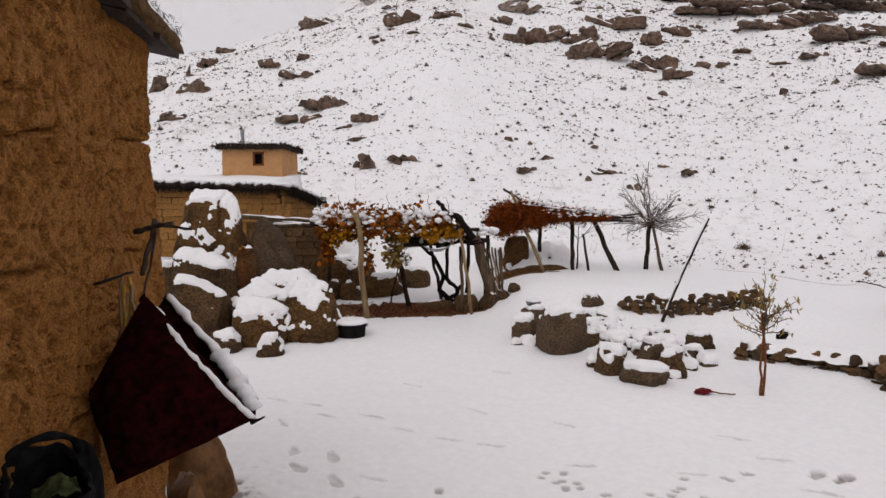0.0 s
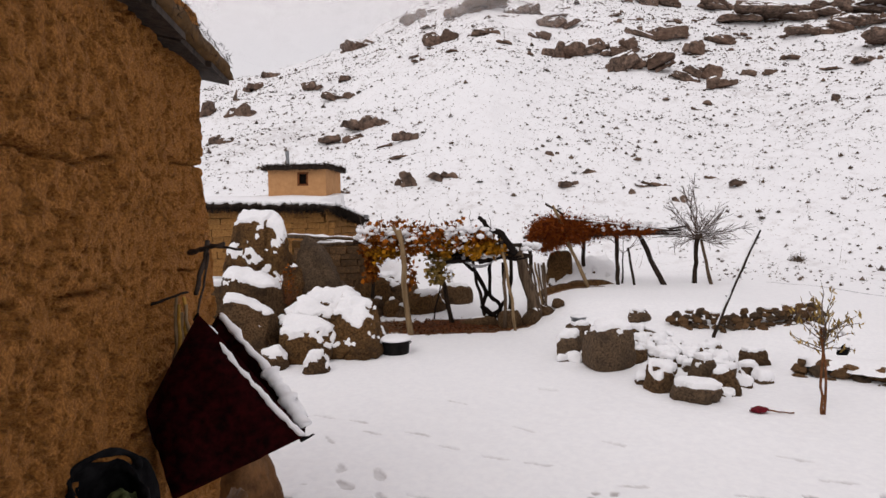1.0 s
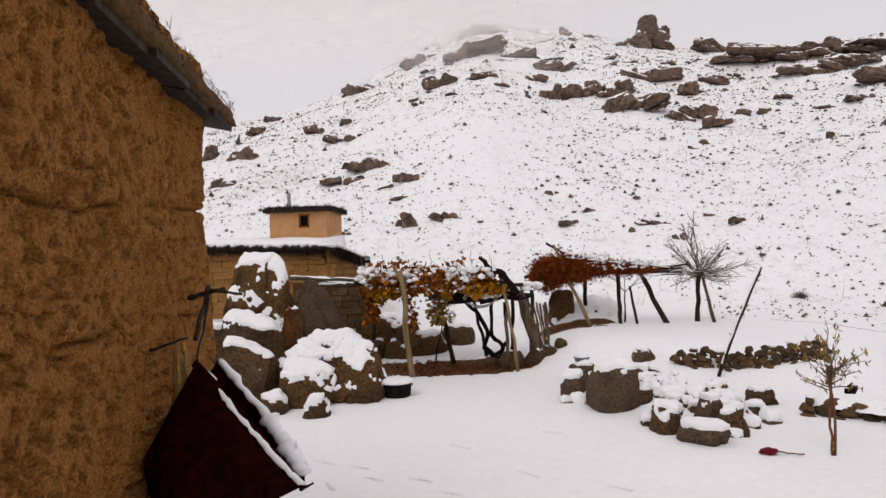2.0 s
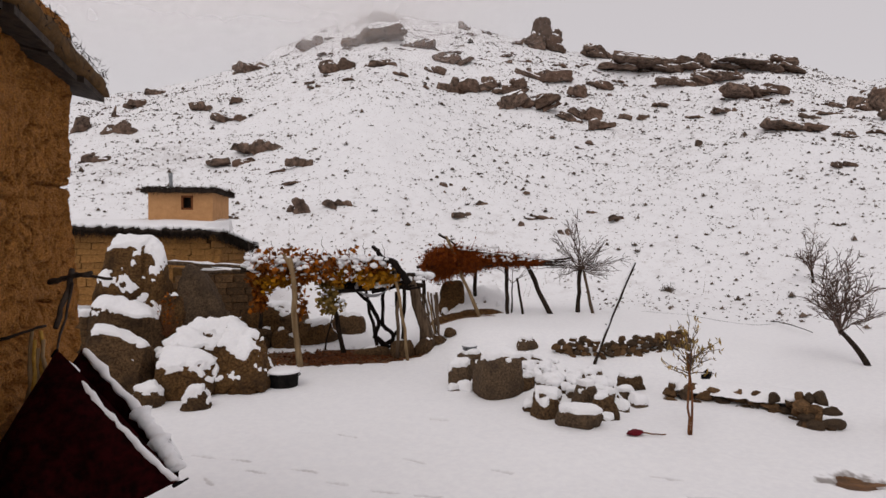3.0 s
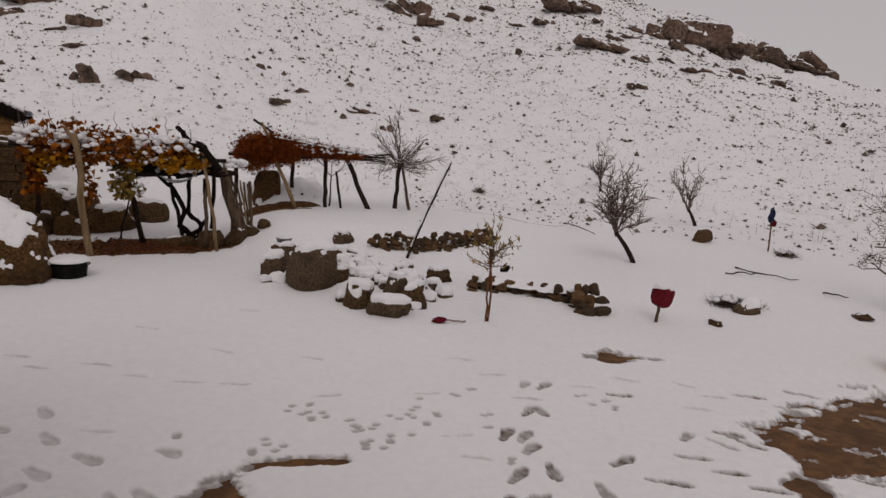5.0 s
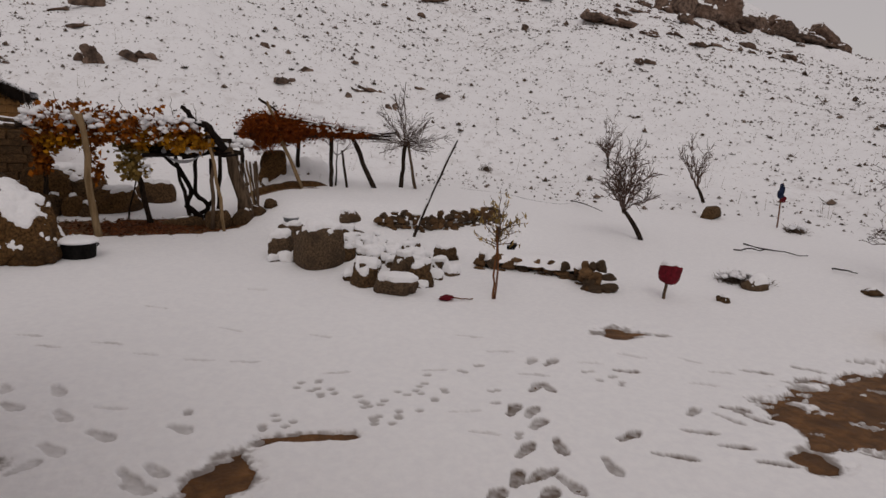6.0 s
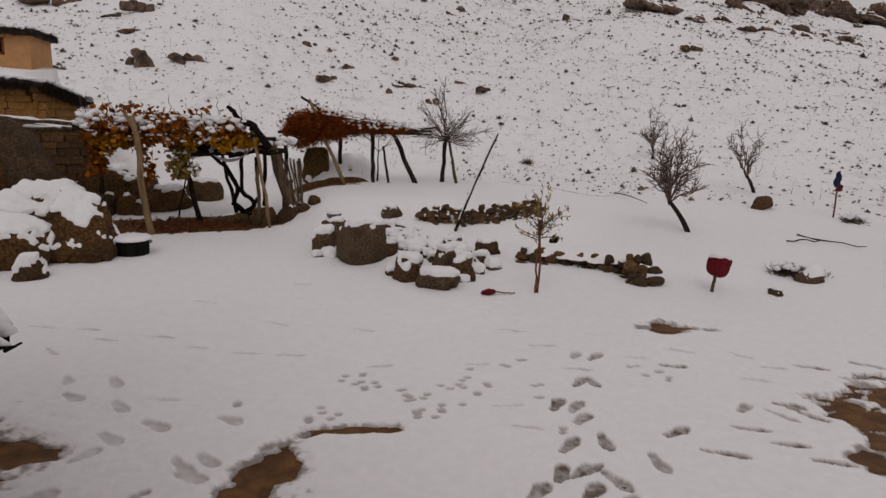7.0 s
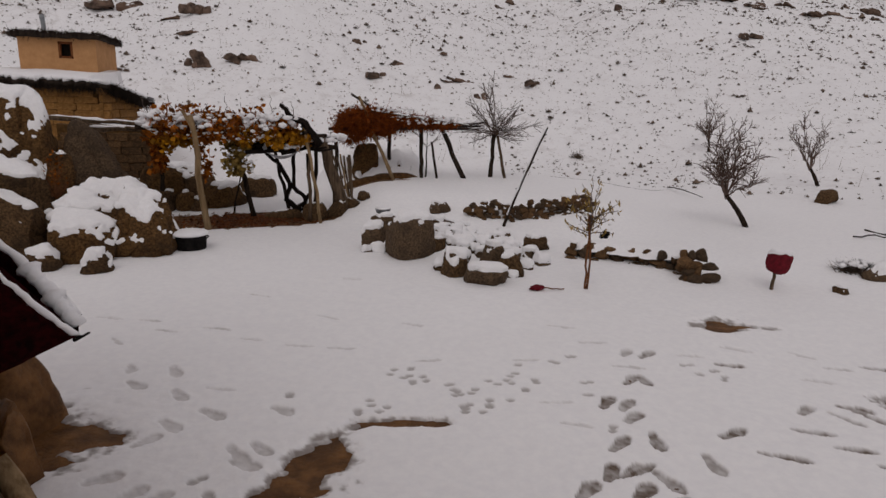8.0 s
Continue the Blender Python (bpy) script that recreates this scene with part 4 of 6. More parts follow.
crags(((3.6, 32.1, 0.9, 0.4), (5.0, 29.1, 0.8, 0.4), (7.6, 31.2, 0.7, 0.3), (3.9, 26.8, 0.8, 0.3), (6.1, 26.0, 0.5, 0.35), (7.2, 27.1, 1.3, 0.3), (7.9, 27.2, 0.5, 0.2), (10.7, 26.3, 0.9, 0.3), (7.9, 25.1, 0.6, 0.4), (10.3, 28.6, 0.6, 0.2)), 620, "dark stone on the lower snowy slope", "lower stones")
crags(((53.7, 58.4, 6.8, 3.8), (59.2, 58.9, 7.1, 3.2), (71.4, 64.2, 5.4, 2.7), (75.2, 61.4, 7.3, 2.2), (32.5, 44.3, 4.1, 1.0), (25.8, 31.3, 1.3, 0.5), (40.8, 62.3, 4.3, 1.4), (43.1, 74.1, 6.6, 1.3), (44.1, 84.2, 5.5, 1.3), (79.1, 60.4, 5.6, 1.5)), 660, "layered dark crag on the east ridge", "east crags")
block(29.5, 107.3, (4.4, 3.6, 5.2), 640, "tall square rock standing on the ridge", 20, snow=0, material=CRAG, group="ridge crags", name="crag", steps=10, power=5, taper=(0.7, 0.7), rough=0.06)
rng = random.Random(77)
for i in range(230):
    a = radians(rng.uniform(-6, 52))
    rr = rng.uniform(62, 112) if a < radians(36) else rng.uniform(56, 100)
    w = 0.5 + 1.9 * rng.random() ** 2.5
    crags(((rr * math.sin(a), rr * math.cos(a), w, w * rng.uniform(0.2, 0.4)),), 700 + i, "small broken outcrop near the snowy ridge", "small outcrops")


# ---------------------------------------------------------------- the stone house below the slope
stone_house = thing("stone_house", (-5.5, 17, 0), "low stone house with straw-edged roof under snow", "house")
sh_inv = stone_house.matrix_world.inverted()
SA, SB, SC = Vector((-8.6, 15.9, 0)), Vector((-4.15, 16.0, 0)), Vector((-3.72, 17.7, 0))
TOPS = (2.68, 2.56, 2.2)


def stone_face(a, b, za, zb, parent, seed, z_low=0.0, material=None):
    """A wall body with proud stones laid in courses."""
    rng = random.Random(seed)
    d = (b - a).normalized()
    out = Vector((d.y, -d.x, 0))
    bm = bmesh.new()
    q = [a, b, b - out * 0.4, a - out * 0.4]
    lo = [bm.verts.new(sh_inv @ (p + Vector((0, 0, z_low)))) for p in q]
    hi = [bm.verts.new(sh_inv @ (p + Vector((0, 0, z)))) for p, z in zip(q, (za, zb, zb, za))]
    bm.faces.new(lo[::-1])
    bm.faces.new(hi)
    for k in range(4):
        bm.faces.new((lo[k], lo[(k + 1) % 4], hi[(k + 1) % 4], hi[k]))
    wall = part("wall", bm, MORTAR, parent, "dark mud mortar", smooth_faces=False)
    meshes = []
    for k in range(6):
        g = bmesh.new()
        bmesh.ops.create_cube(g, size=1)
        bmesh.ops.bevel(g, geom=g.edges[:], offset=0.09, segments=1, affect="EDGES")
        for v in g.verts:
            v.co += Vector((rng.uniform(-0.05, 0.05), rng.uniform(-0.05, 0.05), rng.uniform(-0.06, 0.06)))
        m = bpy.data.meshes.new("stone")
        g.to_mesh(m)
        g.free()
        m.materials.append(material or STONE_WALL)
        meshes.append(m)
    length = (b - a).length
    z = z_low
    while z < max(za, zb):
        h = rng.uniform(0.12, 0.2)
        s = rng.uniform(-0.2, 0)
        while s < length:
            w = rng.uniform(0.2, 0.46)
            mid = s + w / 2
            lim = za + (zb - za) * mid / length
            if 0 < mid < length and z + h < lim + 0.02:
                ob = new("stone", rng.choice(meshes))
                ob.parent = wall
                p = a + d * mid + out * rng.uniform(0.0, 0.03) + Vector((0, 0, z + h / 2))
                ob.matrix_basis = sh_inv @ (Matrix.Translation(p) @ Matrix(((d.x, out.x, 0, 0), (d.y, out.y, 0, 0), (0, 0, 1, 0), (0, 0, 0, 1))) @ pose(0, 0, 0, 0, rng.uniform(-3, 3), 0) @ Matrix.Diagonal((w * 0.985, 0.09, h * 0.96, 1)))
            s += w
        z += h
    return wall


stone_face(SA, SB, TOPS[0], TOPS[1], stone_house, 1, 0.75)
stone_face(SB, SC, TOPS[1], TOPS[2], stone_house, 2, 0.0)
# roof slab of earth, straw fringe and snow
edge = [(SA, TOPS[0]), (SB, TOPS[1]), (SC, TOPS[2])]
outline = []
for (a, za), (b, zb) in zip(edge, edge[1:]):
    d = (b - a).normalized()
    out = Vector((d.y, -d.x, 0))
    for i in range(60):
        k = i / 59
        outline.append(a.lerp(b, k) + out * 0.22 + Vector((0, 0, za + (zb - za) * k)))
outline = [p for i, p in enumerate(outline) if i not in (59, 60)]
outline.insert(59, SB + Vector((0.2, -0.2, TOPS[1] - 0.02)))
back = [Vector((p.x * 0.98 + (-5.8) * 0.02 - 0.2, 19.9, 2.86 if p.x < -4.3 else 2.12)) for p in outline]
for name, lift, thick, mt, inset, lab in (("roof", -0.03, 0.10, DARK_WOOD, 0.0, "layer of dark earth and straw"), ("roof_snow", 0.06, 0.11, SNOW_CAP, 0.03, "thick fresh snow")):
    bm = bmesh.new()
    rings = []
    rng = random.Random(6)
    for count, (p, q) in enumerate(zip(outline, back)):
        jag = rng.uniform(-0.07, 0.07) if name == "roof" else rng.uniform(-0.10, 0.09)
        jag *= count < len(outline) - 3
        toward = (q - p).normalized()
        ring = [p + toward * (inset - jag) + Vector((0, 0, lift - jag * 0.4)), p + toward * (inset - jag + 0.02) + Vector((0, 0, lift + thick * 0.75)), p + toward * (inset + 0.14) + Vector((0, 0, lift + thick))]
        ring += [p.lerp(q, k) + Vector((0, 0, lift + thick + 0.02 * math.sin(9 * k + p.x * 3))) for k in (0.25, 0.5, 0.75, 1.0)]
        ring += [q + Vector((0, 0, lift))]
        rings.append([bm.verts.new(sh_inv @ v) for v in ring])
    for r0, r1 in zip(rings, rings[1:]):
        for k in range(len(r0)):
            bm.faces.new((r0[k], r1[k], r1[(k + 1) % len(r0)], r0[(k + 1) % len(r0)]))
    part(name, bm, mt, stone_house, lab)
rng = np.random.default_rng(5)
m = 5200
pick = rng.integers(0, len(outline) - 4, m)
kk = rng.random(m)[:, None]
oa = np.array([tuple(sh_inv @ p) for p in outline])
roots = oa[pick] * (1 - kk) + oa[pick + 1] * kk + np.array([0, 0.06, 0]) + rng.normal(0, 0.02, (m, 3)) + np.array([0, 0, 1]) * rng.uniform(-0.07, 0.05, m)[:, None]
tips = roots + np.stack([rng.normal(0.03, 0.07, m), rng.normal(-0.10, 0.06, m), rng.normal(-0.10, 0.07, m)], -1)
tagged(mesh_part("straw_fringe", blades_mesh("straw_fringe", roots, tips, 0.009), DARK_WOOD, stone_house, "dark ragged straw"), kind="stuff")
# lean-to poles with snow along the front
for i, (a, b) in enumerate((((-4.3, 13.0, 1.92), (-2.0, 12.9, 1.76)), ((-4.0, 13.3, 1.82), (-2.3, 13.2, 1.68)), ((-3.7, 13.1, 1.72), (-2.1, 13.4, 1.72)))):
    log = thing("roof_pole", a, "snow-covered pole laid from the boulders to the vine", "pole", "laid poles")
    v = Vector(b) - Vector(a)
    pole_part("pole", (0, 0, 0), v, 0.045, 0.035, LOG, log, 20 + i)
    snow_strip("snow_cap", [Vector((0, 0, 0.04)) + v * k / 14 for k in range(15)], 0.035, 0.04, log, 30 + i)
# dry-laid stone face below the poles
side_wall = thing("rubble_wall", (-3.2, 14.2, 0), "dark rubble stone wall behind the boulders", "stone wall")
sv = sh_inv
sh_inv = side_wall.matrix_world.inverted()
stone_face(Vector((-4.6, 14.3, 0)), Vector((-2.75, 14.6, 0)), 1.75, 1.6, side_wall, 9, 0.0, RUBBLE)
sh_inv = sv

# ---------------------------------------------------------------- small mud hut above the roof
hut = thing("mud_hut", (-5.85, 19.9, 0.42), "small ochre mud hut with a straw-edged flat roof", "hut")
HW, HD, H0, H1 = 1.85, 2.0, 0.0, 3.42
bm = bmesh.new()
cx0, cx1, cz0, cz1 = 0.02, 0.36, 2.86, 3.28
xs_, zs_ = [-HW / 2, cx0, cx1, HW / 2], [H0, cz0, cz1, H1]
vv = {}
for i, x in enumerate(xs_):
    for j, z in enumerate(zs_):
        vv[i, j] = bm.verts.new((x, -HD / 2, z))
for i in range(3):
    for j in range(3):
        if (i, j) != (1, 1):
            bm.faces.new((vv[i, j], vv[i + 1, j], vv[i + 1, j + 1], vv[i, j + 1]))
inner = {}
for i in (1, 2):
    for j in (1, 2):
        inner[i, j] = bm.verts.new((xs_[i], -HD / 2 + 0.25, zs_[j]))
for (a, b) in (((1, 1), (2, 1)), ((2, 1), (2, 2)), ((2, 2), (1, 2)), ((1, 2), (1, 1))):
    bm.faces.new((vv[b], vv[a], inner[a], inner[b]))
bl = [bm.verts.new((x, HD / 2, z)) for x, z in ((-HW / 2, H0), (HW / 2, H0), (HW / 2, H1), (-HW / 2, H1))]
bm.faces.new((bl[1], bl[0], bl[3], bl[2]))
bm.faces.new([vv[3, j] for j in range(4)] + [bl[2], bl[1]][:0] + [bl[2], bl[1]])
bm.faces.new([vv[0, j] for j in (3, 2, 1, 0)] + [bl[0], bl[3]])
bm.faces.new([vv[i, 3] for i in range(4)] + [bl[2], bl[3]])
bmesh.ops.recalc_face_normals(bm, faces=bm.faces[:])
part("wall", bm, ADOBE_HUT, hut, "smooth ochre mud plaster", smooth_faces=False)
win = part("window", (lambda b: (bmesh.ops.create_cube(b, size=1, matrix=pose((cx0 + cx1) / 2, -HD / 2 + 0.22, (cz0 + cz1) / 2) @ Matrix.Diagonal((0.34, 0.02, 0.42, 1))), b)[1])(bmesh.new()), GLASS_DARK, hut, "dark unlit opening", False)
for x, z, w, h in ((cx0 + 0.025, 3.07, 0.055, 0.42), (cx1 - 0.025, 3.07, 0.055, 0.42), (0.19, cz0 + 0.025, 0.34, 0.055), (0.19, cz1 - 0.025, 0.34, 0.055)):
    b = bmesh.new()
    bmesh.ops.create_cube(b, size=1, matrix=pose(x, -HD / 2 + 0.04, z) @ Matrix.Diagonal((w, 0.09, h, 1)))
    part("frame", b, FRAME_WOOD, win, "red-brown wood", False)
bm = bmesh.new()
bmesh.ops.create_grid(bm, x_segments=24, y_segments=20, size=1)
for v in bm.verts:
    rim = max(abs(v.co.x), abs(v.co.y))
    v.co = Vector((v.co.x * (HW / 2 + 0.16), v.co.y * (HD / 2 + 0.16), H1 + 0.10 - 0.06 * rim ** 6 + 0.035 * noise.noise(v.co * 6)))
ext = bmesh.ops.extrude_face_region(bm, geom=bm.faces[:])
for v in ext["geom"]:
    if isinstance(v, bmesh.types.BMVert):
        v.co.z -= 0.11
bmesh.ops.recalc_face_normals(bm, faces=bm.faces[:])
part("roof", bm, DARK_WOOD, hut, "dark earth and straw roof")
bm = bmesh.new()
bmesh.ops.create_grid(bm, x_segments=20, y_segments=18, size=1)
for v in bm.verts:
    rim = max(abs(v.co.x), abs(v.co.y))
    v.co = Vector((v.co.x * (HW / 2 + 0.1), v.co.y * (HD / 2 + 0.1), H1 + 0.145 - 0.09 * rim ** 8 + 0.03 * noise.noise(v.co * 4)))
part("roof_snow", bm, SNOW_CAP, hut, "thin snow")
rng = np.random.default_rng(9)
m = 2200
sx = rng.uniform(-1.05, 1.05, m)
side = rng.random(m) < 0.3
rx_ = np.where(side, HW / 2 + 0.15, sx)
ry_ = np.where(side, rng.uniform(-1.1, 1.1, m), -HD / 2 - 0.15)
roots = np.stack([rx_ - 0.03 * side, ry_ + 0.03 * (1 - side), H1 + rng.uniform(-0.02, 0.11, m)], -1)
tips = roots + np.stack([rng.normal(0, 0.06, m) + 0.05 * side, rng.normal(-0.05, 0.03, m), rng.normal(-0.03, 0.06, m)], -1)
tagged(mesh_part("straw_fringe", blades_mesh("straw_fringe", roots, tips, 0.011), DARK_WOOD, hut), kind="stuff")
pole_part("stove_pipe", (-0.55, -0.1, H1), (-0.58, -0.1, H1 + 0.62), 0.06, 0.06, ZINC, hut, 3, 0.0, "dull metal pipe")


# ---------------------------------------------------------------- vine arbour
def scatter_leaves(count, centre, spread, size, seed, box=True):
    g = np.random.default_rng(seed)
    c = np.array(centre) + (g.uniform(-1, 1, (count, 3)) if box else g.normal(0, 0.5, (count, 3))) * np.array(spread)
    u = g.normal(0, 1, (count, 3))
    u /= np.linalg.norm(u, axis=1)[:, None]
    v = np.cross(u, g.normal(0, 1, (count, 3)))
    v /= np.linalg.norm(v, axis=1)[:, None]
    s = size * g.uniform(0.6, 1.3, count)[:, None]
    return c, u * s, v * s * 0.85


def joined(sets):
    return [np.concatenate(k) for k in zip(*sets)]


arbour = thing("vine_arbour", (-1.0, 12.4, 0), "grapevine arbour on crooked poles with rusty leaves and snow", "arbour")
O = Vector((-1.0, 12.4, 0))
for i, (a, b, r0, r1, mt) in enumerate((((-1.42, 11.5, 0.0), (-1.62, 11.55, 2.06), 0.058, 0.048, POLE), ((-1.60, 11.55, 1.85), (-1.74, 11.55, 2.14), 0.035, 0.025, POLE), ((0.60, 11.75, 0.0), (0.34, 11.85, 1.95), 0.032, 0.025, POLE), ((0.40, 12.1, 0.05), (0.42, 12.0, 1.85), 0.035, 0.03, LOG),
                                         ((-0.68, 12.7, 0.0), (-1.0, 12.55, 1.6), 0.055, 0.05, BARK), ((-2.45, 13.3, 0.0), (-2.5, 13.2, 1.6), 0.045, 0.04, BARK), ((1.14, 12.45, 0.1), (0.66, 12.5, 1.62), 0.12, 0.10, LOG),
                                         ((0.0, 13.3, 0.1), (-0.3, 13.4, 1.5), 0.04, 0.035, BARK), ((0.55, 13.4, 0.15), (0.6, 13.4, 1.6), 0.04, 0.04, BARK), ((1.3, 12.7, 0.25), (1.24, 12.75, 1.3), 0.035, 0.03, LOG), ((0.95, 13.1, 0.2), (0.9, 13.1, 1.45), 0.035, 0.03, LOG))):
    pole_part("post", Vector(a) - O, Vector(b) - O, r0, r1, mt, arbour, 50 + i, 0.014)
for i, (a, b, r) in enumerate((((-2.6, 11.95, 1.82), (0.75, 12.05, 1.72), 0.04), ((-2.7, 13.2, 1.62), (1.0, 13.3, 1.55), 0.04), ((-2.3, 11.8, 1.8), (-2.5, 13.4, 1.68), 0.035), ((-1.0, 11.8, 1.8), (-1.1, 13.4, 1.65), 0.035), ((0.35, 11.8, 1.78), (0.3, 13.4, 1.62), 0.04), ((-0.4, 11.9, 1.76), (1.1, 12.9, 1.6), 0.045), ((-0.6, 12.4, 1.5), (1.0, 12.6, 1.45), 0.06))):
    pole_part("rail", Vector(a) - O, Vector(b) - O, r, r * 0.8, BARK, arbour, 70 + i, 0.012)
# the old black vine
rng = random.Random(12)
vine = bmesh.new()
for pts, r in ((((0.25, 13.0, 0.1), (-0.05, 12.9, 0.35), (0.05, 12.85, 0.7), (-0.15, 12.7, 1.1), (-0.45, 12.5, 1.4), (-0.9, 12.3, 1.55)), 0.05),
               (((0.3, 13.0, 0.1), (0.35, 12.95, 0.4), (0.12, 12.85, 0.6), (0.1, 12.7, 1.2), (0.2, 12.5, 1.5), (0.7, 12.4, 1.6)), 0.045),
               (((0.1, 13.1, 0.1), (0.3, 13.05, 0.25), (0.45, 12.95, 0.5), (0.4, 12.9, 1.3)), 0.04),
               (((0.62, 11.85, 1.55), (0.44, 11.85, 1.82), (0.3, 11.85, 1.98), (0.1, 11.85, 2.03), (0.0, 11.85, 2.2), (-0.1, 11.85, 2.27)), 0.065),
               (((0.3, 12.3, 1.9), (0.5, 12.2, 1.75), (0.6, 12.1, 1.5)), 0.035),
               (((-0.1, 12.6, 1.35), (0.3, 12.5, 1.45), (0.8, 12.6, 1.5)), 0.05)):
    fine_pts = []
    for a, b in zip(pts, pts[1:]):
        for k in range(3):
            fine_pts.append((Vector(a).lerp(Vector(b), k / 3) + Vector((rng.uniform(-1, 1), rng.uniform(-1, 1), rng.uniform(-1, 1))) * 0.018) - O)
    fine_pts.append(Vector(pts[-1]) - O)
    add_tube(vine, fine_pts, [r * (1.1 - 0.5 * i / len(fine_pts)) * rng.uniform(0.85, 1.15) for i in range(len(fine_pts))], 7)
part("vine_trunk", vine, VINE, arbour, "twisted black vine stem")
g = np.random.default_rng(2)


def canopy(count, x0, x1, low, high, size, seed, clump=0.16):
    """Leaves gathered in clumps along the rails, with gaps between them."""
    g = np.random.default_rng(seed)
    sets = []
    for k in range(count):
        cx = g.uniform(x0, x1)
        top = high + 0.10 * float(vnoise(np.array(cx * 2.3), np.array(1.5), seed))
        sets.append(scatter_leaves(26, (cx, 11.75 + 1.2 * g.random() ** 1.6, g.uniform(low, top)), (clump, clump, clump * 0.75), size, seed * 1000 + k, False))
    return sets


def leaf_part(name, sets, material, label):
    centres, us, vs = joined(sets)
    return tagged(mesh_part(name, quads_mesh(name, centres - np.array(O), us, vs), material, arbour, label), kind="stuff")


sets = canopy(95, -2.35, -0.85, 1.70, 2.0, 0.056, 2) + canopy(34, -0.9, 0.1, 1.72, 1.98, 0.05, 3)
for k in range(13):
    sets.append(scatter_leaves(40, (-2.25 + g.normal(0, 0.06), 11.8 + g.uniform(0, 0.2), 1.65 - 0.045 * k), (0.11, 0.1, 0.12), 0.052, 100 + k, False))
for k in range(7):
    sets.append(scatter_leaves(15, (-1.42 + g.normal(0, 0.04), 11.75, 1.6 - 0.1 * k), (0.10, 0.08, 0.09), 0.05, 140 + k, False))
for k in range(22):
    sets.append(scatter_leaves(6, (-2.3 + 0.09 * k, 12.0 + g.uniform(-0.3, 0.3), 2.06 + g.uniform(0, 0.14)), (0.07, 0.07, 0.07), 0.05, 200 + k))
leaf_part("dry_leaves", sets, LEAF_DRY, "rust-brown withered vine leaves")
sets = canopy(52, -0.95, 0.35, 1.55, 1.80, 0.055, 4, 0.13) + canopy(14, -2.3, -1.8, 1.5, 1.8, 0.05, 5)
leaf_part("golden_leaves", sets, LEAF_GOLD, "golden vine leaves")
sets = [scatter_leaves(60, (-0.95 + g.normal(0, 0.12), 12.3, 1.5 - 0.07 * k), (0.16, 0.14, 0.1), 0.05, 240 + k, False) for k in range(8)]
leaf_part("olive_leaves", sets, LEAF_OLIVE, "olive-green vine leaves")
# dark canes bundled under the leaves
for i in range(9):
    z = 1.40 + 0.03 * (i % 5)
    pole_part("cane", Vector((-0.75 + 0.12 * (i % 3), 11.95 + 0.12 * i, z)) - O, Vector((0.85 - 0.1 * (i % 4), 12.1 + 0.1 * i, z + 0.06)) - O, 0.038, 0.02, VINE, arbour, 400 + i, 0.03)
for i in range(6):
    pole_part("slat", Vector((1.12 + 0.035 * i, 12.6, 0.25)) - O, Vector((0.84 + 0.07 * i, 12.65, 1.32 - 0.03 * (i % 3))) - O, 0.024, 0.02, (POLE, LOG)[i % 3 > 0], arbour, 420 + i, 0.012)
rng = random.Random(31)
for i in range(7):
    a = Vector((-2.35 + 0.42 * i, 12.3 + rng.uniform(-0.3, 0.3), 1.95))
    pole_part("shoot", a - O, a + Vector((rng.uniform(-0.15, 0.2), rng.uniform(-0.1, 0.1), rng.uniform(0.25, 0.5))) - O, 0.008, 0.004, TWIG, arbour, 440 + i, 0.06)


def snow_bits(name, count, centre, spread, size, seed, parent, origin):
    """Small lumps of snow caught on twigs and leaves, as one part."""
    g = np.random.default_rng(seed)
    bm = bmesh.new()
    bmesh.ops.create_icosphere(bm, subdivisions=1, radius=1)
    base = np.array([v.co[:] for v in bm.verts])
    tri = np.array([[v.index for v in f.verts] for f in bm.faces])
    bm.free()
    c = np.array(centre) + g.uniform(-1, 1, (count, 3)) * np.array(spread) - np.array(origin)
    s = size * g.uniform(0.4, 1.3, (count, 1, 1)) * np.array([1.2, 1.1, 0.72])
    co = (c[:, None] + base[None] * s * g.uniform(0.75, 1.25, (count, len(base), 1))).reshape(-1, 3)
    faces = (np.arange(count)[:, None, None] * len(base) + tri[None]).reshape(-1, 3)
    me = bpy.data.meshes.new(name)
    me.from_pydata(co.tolist(), [], faces.tolist())
    return tagged(mesh_part(name, me, SNOW_CAP, parent, "clumps of fresh snow"), kind="stuff")


snow_bits("snow", 560, (-1.15, 12.25, 1.96), (1.35, 0.62, 0.12), 0.062, 1, arbour, O)
snow_bits("snow", 260, (-1.3, 11.85, 1.84), (1.1, 0.14, 0.2), 0.036, 11, arbour, O)
snow_bits("snow", 26, (-0.85, 12.2, 1.2), (0.25, 0.15, 0.25), 0.035, 12, arbour, O)
snow_bits("snow", 40, (-0.05, 12.0, 1.52), (0.35, 0.15, 0.03), 0.05, 13, arbour, O)
snow_bits("snow", 60, (0.6, 12.6, 1.66), (0.5, 0.5, 0.05), 0.07, 2, arbour, O)
# planks and stones of the arbour's foot
for i, (x, y, w, d, h) in enumerate(((-0.05, 12.55, 0.85, 0.3, 0.22), (0.55, 12.3, 0.5, 0.4, 0.42), (0.95, 12.35, 0.42, 0.4, 0.36), (1.3, 12.5, 0.35, 0.3, 0.25), (1.55, 12.7, 0.35, 0.3, 0.22))):
    rock(x, y, (w, d, h), 900 + i, "dark stone at the foot of the arbour", i * 15, 0.02, ROCK, group="arbour stones", start=0.8)
plank = thing("golden_board", (0.25, 12.25, 1.68), "ochre board lying on the arbour under snow", "board")
b = bmesh.new()
bmesh.ops.create_cube(b, size=1, matrix=Matrix.Diagonal((0.75, 0.3, 0.09, 1)))
